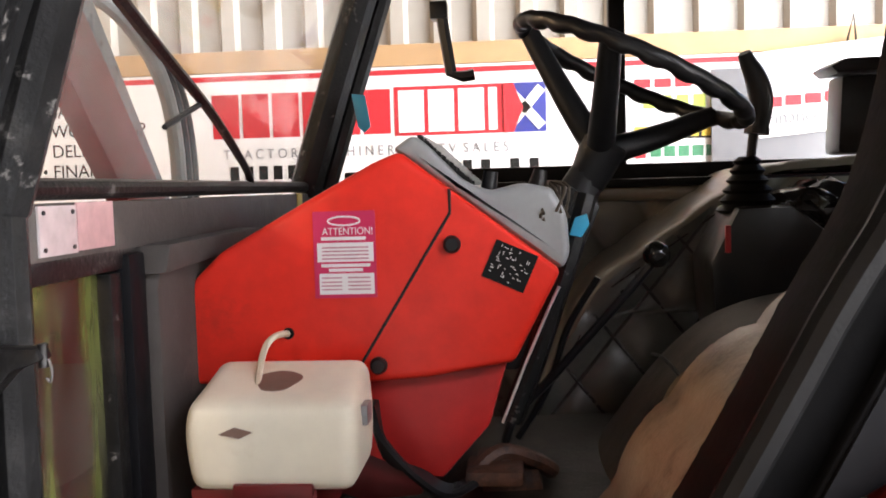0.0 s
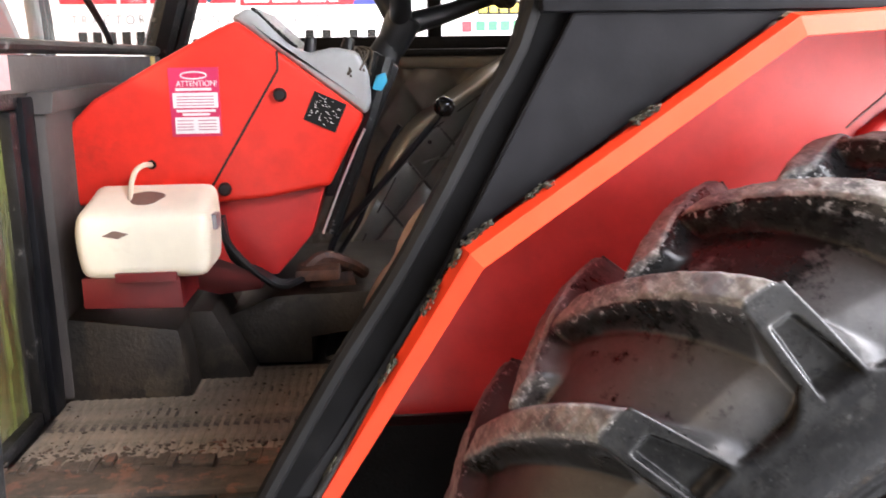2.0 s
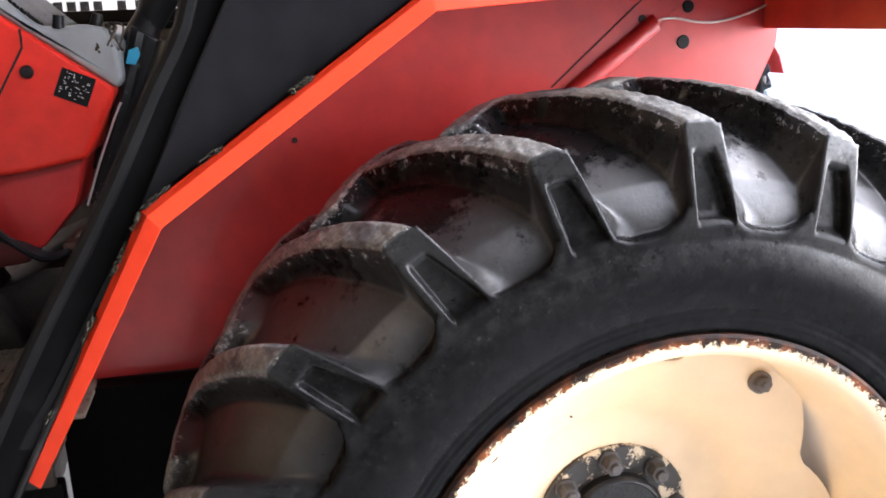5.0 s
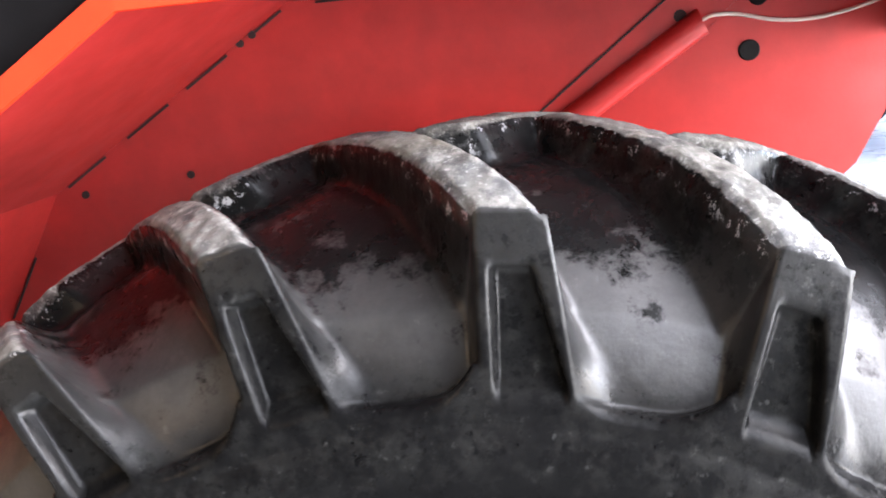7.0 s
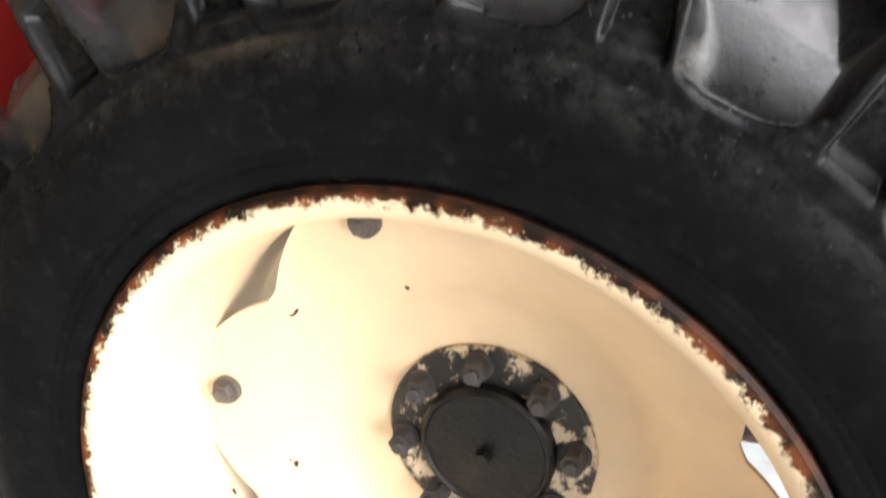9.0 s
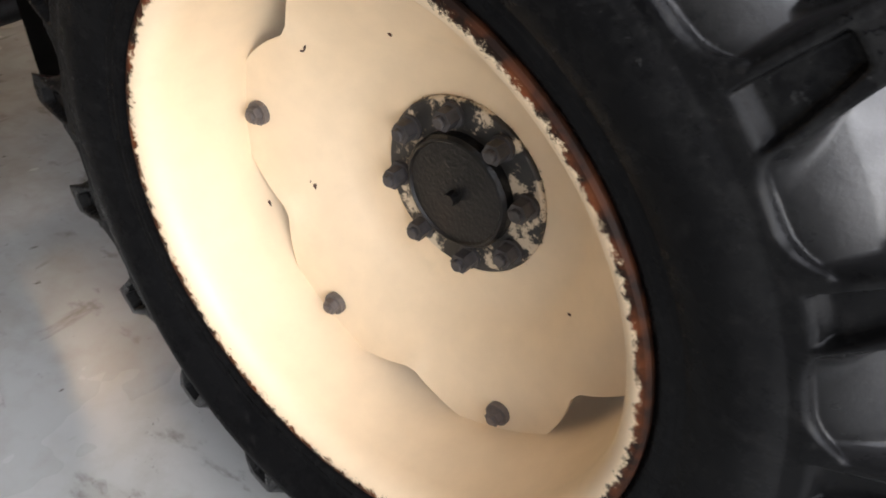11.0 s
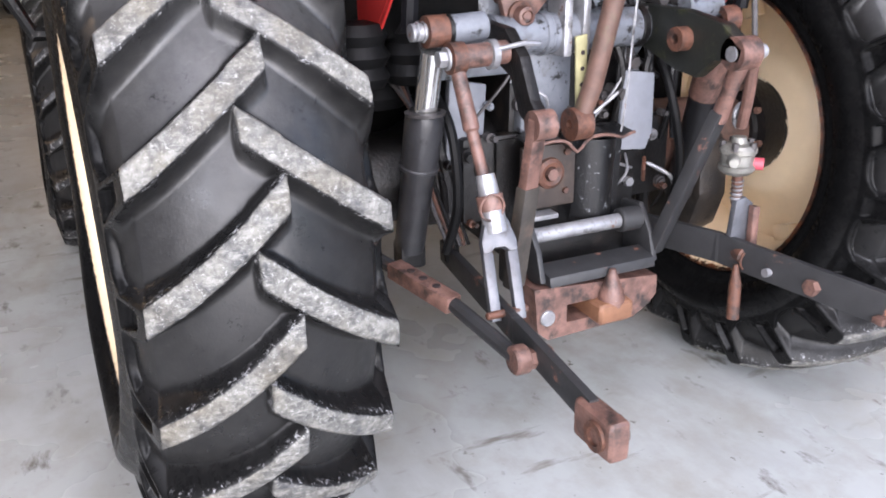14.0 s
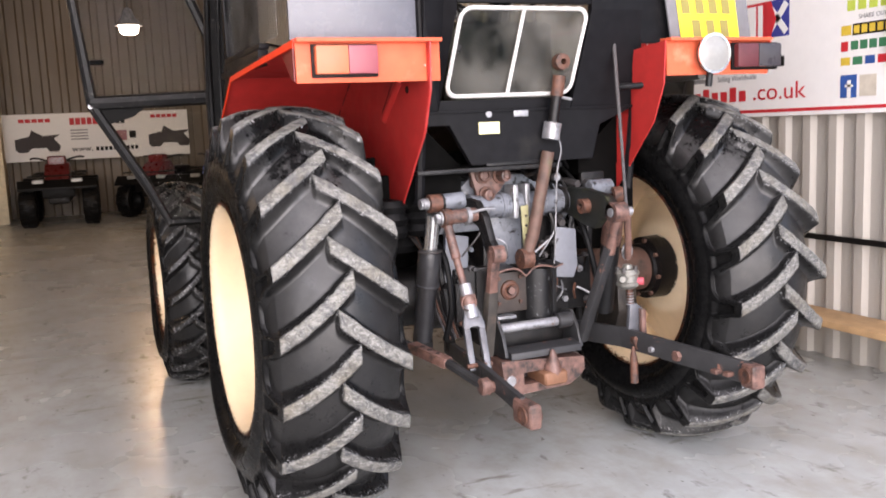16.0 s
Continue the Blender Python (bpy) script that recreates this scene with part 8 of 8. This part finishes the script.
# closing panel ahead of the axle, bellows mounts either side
tp("rear_firewall", box(B(), (-0.13, -0.32, 0.80), (-0.10, 0.90, 1.40), 0.004), M_MATTBLACK, "black panel under the cab")
for y_ in (-0.16, -0.30):
    bm = lathe(B(), [(0.0, 0.075), (0.06, 0.075), (0.075, 0.05), (0.062, 0.025), (0.078, 0.0), (0.062, -0.025), (0.075, -0.05), (0.06, -0.075), (0.0, -0.075)], 26, (0.16, y_, 1.16), "z")
    tp("rubber_bellows", bm, M_RUBBER, "black rubber bellows")
for k in range(9):
    y = 0.30 + 0.045 * k
    tp("hydraulic_hose", tube(B(), smooth_path([(0.08, y * 0.8 + 0.05, 1.36), (0.20, y, 1.22 - 0.02 * (k % 3)), (0.225, y + 0.03 * (-1) ** k, 1.05), (0.19, y + 0.02, 0.86)], 5), 0.008 + 0.002 * (k % 3), 8), (M_RUBBER, M_PLASTIC, M_DARK)[k % 3], "black hydraulic hose")

# ---- wall banners and boards ----
BY = WALL_Y - 0.06
bm = B()
box(bm, (-4.4, BY, 1.49), (0.115, BY + 0.02, 2.305), 0.0)
ban = solid("banner", bm, M_WHITE, "long white printed dealer banner on the wall", "banner")


def patch(parent, x0, x1, z0, z1, material, name="printed_bar", y=None, d=0.002):
    y = BY if y is None else y
    return part(name, box(B(), (x0, y - d, z0), (x1, y - d + 0.0015, z1)), material, parent, smooth=False)


patch(ban, -4.4, 0.115, 2.268, 2.292, M_BRED)
patch(ban, -4.4, 0.115, 1.515, 1.535, M_BRED)
patch(ban, 0.085, 0.105, 1.515, 2.292, M_BRED)
# name drawn as plain blocks: red on white, then white on red, then a flag
lw_ = (2.383 - 1.515) / 6
for i in range(6):
    x0 = -2.383 + i * lw_
    patch(ban, x0 + 0.008, x0 + lw_ - 0.008, 1.998, 2.205, M_BRED)
patch(ban, -1.505, -0.995, 1.985, 2.212, M_BRED)
for x0, x1 in ((-1.485, -1.365), (-1.345, -1.225), (-1.205, -1.085), (-1.065, -1.025)):
    patch(ban, x0, x1, 2.0, 2.195, M_WHITE, d=0.004)
patch(ban, -0.995, -0.80, 1.985, 2.212, M_BBLUE)
for sg in (-1, 1):
    m = Matrix.Translation((-0.897, BY - 0.005, 2.098)) @ Matrix.Rotation(radians(49 * sg), 4, "Y")
    part("printed_bar", box(B(), (-0.118, -0.0007, -0.022), (0.118, 0.0007, 0.022), 0, m), M_WHITE, ban, smooth=False)
m = prism(B(), [(-0.995, 1.985), (-0.95, 1.985), (-0.905, 2.098), (-0.95, 2.212), (-0.995, 2.212)], "y", BY - 0.0075, BY - 0.006)
part("printed_bar", m, M_BRED, ban, smooth=False)
text_mesh("T R A C T O R ,  M A C H I N E R Y  &  A T V  S A L E S", 0.066, side_m(-2.33, BY - 0.002, 1.90, 0.87), M_BGREY, "lettering", ban)
for x0, x1 in ((-2.30, -1.95), (-1.90, -1.75), (-1.55, -1.24), (-1.19, -1.02), (-0.97, -0.79)):
    k = max(2, int((x1 - x0) / 0.062))
    for i in range(k):
        a = x0 + (x1 - x0) * i / k
        patch(ban, a, a + 0.042, 1.80, 1.865, M_BBLACK)
for w, z in (("SALES", 2.125), ("WORKSHOP", 2.03), ("DELIVERY", 1.935), ("FINANCE", 1.838)):
    text_mesh("• " + w, 0.088, side_m(-3.23, BY - 0.002, z, 0.95), M_BBLACK, "lettering", ban)
text_mesh("Selling Worldwide", 0.05, side_m(-1.45, BY - 0.002, 1.735), M_BGREY, "lettering", ban)
patch(ban, -1.95, -1.5, 1.735, 1.762, M_BGREY)
text_mesh(".co.uk", 0.15, side_m(-1.115, BY - 0.002, 1.598, 1.25), M_BRED, "lettering", ban)
for i in range(8):
    patch(ban, -1.87 + i * 0.09, -1.87 + i * 0.09 + 0.062, 1.595, 1.665 if i % 3 else 1.69, M_BRED)
# column of plain logos
M_LIME = mat("print_lime", (0.45, 0.55, 0.08), 0.6)
M_GREEN = mat("print_green", (0.03, 0.17, 0.08), 0.6)
M_GOLD = mat("print_gold", (0.65, 0.45, 0.05), 0.6)
M_FBLUE = mat("print_blue", (0.02, 0.08, 0.30), 0.6)
for i in range(5):
    patch(ban, -0.40 + i * 0.092, -0.40 + i * 0.092 + 0.075, 2.165, 2.205, M_BRED)
for i in range(6):
    patch(ban, -0.36 + i * 0.075, -0.36 + i * 0.075 + 0.055, 2.07, 2.13, M_LIME)
text_mesh("SHARE OUR PASSION", 0.036, side_m(-0.28, BY - 0.002, 2.02), M_BGREY, "lettering", ban)
patch(ban, -0.40, -0.33, 1.935, 1.99, M_GOLD)
patch(ban, -0.32, 0.02, 1.93, 1.995, M_BBLACK)
for i in range(6):
    patch(ban, -0.31 + i * 0.053, -0.31 + i * 0.053 + 0.038, 1.94, 1.985, M_GOLD, d=0.004)
patch(ban, -0.40, -0.35, 1.845, 1.90, M_BRED)
for i in range(6):
    patch(ban, -0.33 + i * 0.063, -0.33 + i * 0.063 + 0.05, 1.85, 1.90, M_GREEN)
for x0, mm in ((-0.40, M_GOLD), (-0.315, M_GREEN), (-0.23, M_FBLUE), (-0.145, M_BRED)):
    patch(ban, x0, x0 + 0.065, 1.765, 1.81, mm)
patch(ban, -0.40, -0.285, 1.58, 1.71, M_FBLUE)
patch(ban, -0.35, -0.325, 1.58, 1.68, M_WHITE, d=0.004)
patch(ban, -0.365, -0.31, 1.64, 1.655, M_WHITE, d=0.004)
patch(ban, -0.265, -0.15, 1.585, 1.705, mat("print_beige", (0.55, 0.5, 0.42), 0.6))
# timber rail, grey board and finance board
bm = B()
box(bm, (-6.0, WALL_Y - 0.05, 2.31), (SIDE_X, WALL_Y + 0.03, 2.41), 0.004)
tagged(part("trim", bm, M_WOOD), "pale timber rail along the wall", "rail", kind="structure")
bm = B()
box(bm, (-0.06, BY - 0.03, 1.76), (0.60, BY - 0.015, 2.235), 0.003)
solid("grey_board", bm, mat("slate_board", (0.16, 0.16, 0.17), 0.6), "slate-grey board beside the banner", "board")
bm = box(B(), (0.13, -0.012, -0.175), (1.05, 0.0, 0.205), 0.002, Matrix.Translation((0, BY - 0.035, 2.08)) @ Matrix.Rotation(radians(-5), 4, "Y"))
fb = solid("finance_board", bm, M_WHITE, "white board with red logo, hung askew", "board")
for i in range(5):
    patch(fb, 0.175 + i * 0.085, 0.175 + i * 0.085 + 0.068, 2.055 + i * 0.006, 2.10 + i * 0.006, M_BRED, y=BY - 0.05)
text_mesh("Finance", 0.085, side_m(0.175, BY - 0.05, 1.975, 0.95, 1.0, radians(-4)), M_BGREY, "lettering", fb)
bm = tube(B(), [(0.53, BY - 0.03, 2.33), (0.55, BY - 0.05, 2.45), (0.57, BY - 0.03, 2.33)], 0.006, 6)
solid("hook", bm, M_DARK, "dark wire hook on the timber rail", "hook")
# lower rail and plank
bm = B()
box(bm, (-1.0, WALL_Y - 0.07, 0.73), (1.2, WALL_Y - 0.045, 0.765), 0.004)
tagged(part("trim", bm, M_DARK), "dark steel rail on the wall", "rail", kind="structure")
bm = B()
box(bm, (-1.3, WALL_Y - 0.32, 0.27), (1.2, WALL_Y - 0.05, 0.31), 0.004)
box(bm, (-1.2, WALL_Y - 0.30, 0.0), (-1.12, WALL_Y - 0.06, 0.27), 0.004)
box(bm, (1.0, WALL_Y - 0.30, 0.0), (1.08, WALL_Y - 0.06, 0.27), 0.004)
solid("timber_bench", bm, M_WOOD, "low timber plank bench along the wall", "bench")

# ---- far end of the showroom ----
bm = B()
box(bm, (FAR_X, -3.2, 0), (FAR_X + 1.2, -2.42, ROOF), 0.01)
tagged(part("pillar", bm, mat("yellowed_white", (0.62, 0.52, 0.36), 0.6)), "yellowed white column at the room's end", "column", kind="structure")
FX = FAR_X + 0.3
y0, y1, z0, z1 = -2.45, 1.15, 1.16, 2.10
bm = B()
box(bm, (FX, y0, z0), (FX + 0.02, y1, z1))
fbn = solid("banner", bm, M_WHITE, "long white banner with pictures of quads at the far wall", "banner")


def fpatch(ya, yb, za, zb, material, d=0.025):
    return part("printed_bar", box(B(), (FX + d, ya, za), (FX + d + 0.004, yb, zb)), material, fbn, smooth=False)


for i in range(5):
    fpatch(-2.12 + i * 0.12, -2.12 + i * 0.12 + 0.1, 1.93, 2.0, M_BRED)
    fpatch(0.40 + i * 0.11, 0.40 + i * 0.11 + 0.09, 1.95, 2.02, M_BRED)
for i in range(6):
    fpatch(-1.18 + i * 0.11, -1.18 + i * 0.11 + 0.09, 1.86, 2.0, M_BRED)
for i in range(4):
    fpatch(-0.50 + i * 0.1, -0.50 + i * 0.1 + 0.08, 1.86, 2.0, M_BBLACK)
for i in range(4):
    fpatch(-1.18, -0.85, 1.56 + i * 0.06, 1.585 + i * 0.06, M_BGREY)
fpatch(-0.3, -0.1, 1.5, 1.72, M_LENSR)
fpatch(-0.05, 0.08, 1.55, 1.70, M_BBLACK)
text_mesh("www.", 0.17, Matrix.Translation((FX + 0.028, -1.18, 1.32)) @ Matrix.Rotation(math.pi / 2, 4, "Z") @ Matrix.Rotation(math.pi / 2, 4, "X"), M_BBLACK, "lettering", fbn)
for i in range(10):
    fpatch(-0.72 + i * 0.085, -0.72 + i * 0.085 + 0.06, 1.32, 1.40, M_BBLACK)
for yc in (-1.8, 0.75):
    bm = B()
    prism(bm, [(yc - 0.42, 1.40), (yc - 0.36, 1.34), (yc - 0.2, 1.34), (yc - 0.12, 1.42), (yc + 0.15, 1.42), (yc + 0.2, 1.34), (yc + 0.38, 1.34), (yc + 0.42, 1.45), (yc + 0.3, 1.60), (yc + 0.42, 1.68), (yc + 0.1, 1.66), (yc - 0.1, 1.78), (yc - 0.15, 1.66), (yc - 0.42, 1.6)], "x", FX + 0.024, FX + 0.028)
    part("printed_shape", bm, mat("print_darkred", (0.016, 0.007, 0.007), 0.6), fbn, smooth=False)


def quad_bike(at, yaw, label, body_col, scale=1.0):
    """A quad bike facing +x at its own origin."""
    root = thing("quad_bike", (0, 0, 0), label, "quad bike", "quad bikes in the showroom")
    M_Q = mat("quad_plastic", body_col, 0.3, var=0.1)
    for sx in (0.58, -0.58):
        for sy in (-0.46, 0.46):
            bm = lathe(B(), [(0.16, -0.11), (0.27, -0.12), (0.30, -0.08), (0.31, 0.0), (0.30, 0.08), (0.27, 0.12), (0.16, 0.11), (0.12, 0.03), (0.12, -0.03)], 28, (sx, sy, 0.31), close=True)
            for k in range(14):
                a = 2 * math.pi * k / 14
                for so in (-0.05, 0.05):
                    m = Matrix.Translation((sx + 0.31 * math.sin(a + so * 2), sy + so, 0.31 + 0.31 * math.cos(a + so * 2))) @ Matrix.Rotation(a, 4, "Y")
                    box(bm, (-0.02, -0.045, -0.012), (0.02, 0.045, 0.012), 0, m)
            part("wheel", bm, M_RUBBER, root, "black knobbly tyre")
    bm = B()
    box(bm, (-0.8, -0.16, 0.35), (0.72, 0.16, 0.62), 0.05)
    part("chassis", bm, M_DARK, root)
    for sx in (0.5, -0.55):
        bm = prism(B(), [(sx - 0.38, 0.62), (sx - 0.3, 0.72), (sx + 0.25, 0.74), (sx + 0.36, 0.62), (sx + 0.36, 0.58), (sx + 0.2, 0.68), (sx - 0.28, 0.67), (sx - 0.38, 0.58)], "y", -0.58, 0.58, bevel=0.01)
        part("mudguard", bm, M_RUBBER, root)
    part("bodywork", prism(B(), [(0.1, 0.68), (0.62, 0.66), (0.72, 0.74), (0.62, 0.86), (0.4, 0.98), (0.2, 1.0), (0.05, 0.84)], "y", -0.19, 0.19, bevel=0.05), M_Q, root, "coloured front bodywork")
    part("grille", box(B(), (0.66, -0.24, 0.45), (0.78, 0.24, 0.70), 0.03), M_RUBBER, root)
    part("saddle", box(B(), (-0.62, -0.16, 0.72), (0.08, 0.16, 0.86), 0.05, seg=3), M_RUBBER, root)
    for sx0, sx1 in ((0.42, 0.82), (-0.9, -0.42)):
        bm = B()
        for i in range(5):
            y = -0.4 + 0.2 * i
            cyl(bm, (sx0, y, 0.80), (sx1, y, 0.80), 0.011, n=8)
        for x in (sx0, sx1):
            cyl(bm, (x, -0.42, 0.80), (x, 0.42, 0.80), 0.012, n=8)
        part("rack", bm, M_DARK, root)
    bm = tube(B(), smooth_path([(0.12, -0.40, 1.06), (0.2, -0.3, 1.07), (0.26, 0, 1.0), (0.2, 0.3, 1.07), (0.12, 0.40, 1.06)], 6), 0.015, 8)
    part("handlebar", bm, M_DARK, root)
    part("front_pod", box(B(), (0.2, -0.14, 0.94), (0.42, 0.14, 1.10), 0.04, seg=3), M_Q, root, "coloured headlamp pod")
    for sy in (-0.28, 0.28):
        part("headlamp", box(B(), (0.68, sy - 0.09, 0.66), (0.80, sy + 0.09, 0.75), 0.03, seg=3), M_LAMPGLASS, root, "clear headlamp")
    root.matrix_world = pose(*at, 0, 0, yaw) @ Matrix.Scale(scale, 4)
    return root


quad_bike((-14.9, -1.47, 0), -3, "black quad bike with red headlamp pod", (0.10, 0.012, 0.012), 1.16)
quad_bike((-15.2, 0.55, 0), -35, "red and black quad bike beside another", (0.14, 0.015, 0.015), 1.1)
quad_bike((-14.6, 1.55, 0), -25, "blue and white sports quad bike", (0.08, 0.12, 0.4), 1.1)


def ceiling_lamp(at):
    root = thing("ceiling_lamp", at, "hanging showroom lamp, lit", "lamp", "hanging lamps")
    x, y, z = at
    part("shade", lathe(B(), [(0.03, 0.2), (0.06, 0.18), (0.10, 0.05), (0.2, -0.06), (0.205, -0.07), (0.19, -0.06), (0.09, 0.06)], 24, at, "z"), M_STEEL, root)
    part("bulb", lathe(B(), [(0.0, -0.20), (0.09, -0.195), (0.135, -0.16), (0.15, -0.06), (0.12, 0.0), (0.0, 0.02)], 24, at, "z"), glow("lamp_glow", (1.0, 0.94, 0.84), 6), root, "glowing bulb")
    part("cord", cyl(B(), (x, y, z + 0.2), (x, y, ROOF), 0.008, n=6), M_DARK, root)
    return root


# The first lamp hangs in view; the other three are added, unseen, for light.
for at in ((-11.0, -0.30, 3.29), (-11.0, -5.5, 3.45), (-4.5, -5.5, 3.6), (-5.5, 0.9, 4.2)):
    ceiling_lamp(at)
    d = bpy.data.lights.new("showroom_bulb", "POINT")
    d.energy, d.color, d.shadow_soft_size = 24, (1.0, 0.68, 0.36), 0.18
    new("showroom_bulb", d).location = (at[0], at[1], at[2] - 0.34)

# ---- the yard outside the open side ----
bm = B()
box(bm, (-40, 30, 0.0), (80, 30.3, 3.2))
tagged(part("backdrop", bm, mat("pale_shed", (0.55, 0.56, 0.55), 0.7, var=0.1, scale=0.4)), "pale shed across the yard", "building", kind="structure")
tx = thing("parked_tractor", (5.4, 9.2, 0), "old red tractor parked in the yard outside", "tractor")
me = tyre_mesh("tyre", 20, 0.72, 0.68, 0.54, 0.40, 0.19, 0.19, 0.685, per=24, phase=0.0, slant=0.25)
me.materials.append(M_TYRE)
for yy in (8.6, 10.2):
    ob = new("tyre", me)
    ob.location = (5.4, yy, 0.72)
    ob.parent = tx
    ob.matrix_parent_inverse = tx.matrix_world.inverted()
    part("rim", lathe(B(), [(0.41, -0.19), (0.40, -0.2), (0.36, -0.12), (0.2, -0.06), (0.0, -0.06), (0.0, 0.06), (0.36, 0.1), (0.41, 0.19)], 40, (5.4, yy, 0.72)), M_SILVER, tx, "silver rim")
    part("mudguard", strip(B(), [(5.4 + 0.84 * math.sin(a), yy - 0.22, 0.72 + 0.84 * math.cos(a)) for a in [radians(q) for q in range(-80, 81, 16)]], [(5.4 + 0.84 * math.sin(a), yy + 0.22, 0.72 + 0.84 * math.cos(a)) for a in [radians(q) for q in range(-80, 81, 16)]], 0.01), M_RED, tx)
part("body", box(B(), (3.0, 9.1, 0.7), (5.6, 9.7, 1.35), 0.08), M_RED, tx, "red tractor body")
part("cab_frame", box(B(), (4.4, 8.9, 1.35), (5.7, 9.9, 2.3), 0.08), mat("white_cab", (0.7, 0.7, 0.68), 0.5), tx)
vn = thing("van", (2.6, 7.2, 0), "white van parked in the yard", "van")
part("body", prism(B(), [(1.0, 0.35), (5.4, 0.35), (5.45, 1.0), (4.7, 1.25), (4.2, 1.95), (1.0, 2.0)], "y", 12.0, 13.8, bevel=0.08, seg=3), mat("white_van_paint", (0.75, 0.75, 0.74), 0.3), vn, "white van body")
part("window", box(B(), (3.2, 11.97, 1.25), (4.1, 12.0, 1.75), 0.01), M_PLASTIC, vn)
for x in (1.9, 4.5):
    part("wheel", cyl(B(), (x, 11.98, 0.34), (x, 12.2, 0.34), 0.34, n=28, bevel=0.03), M_RUBBER, vn)
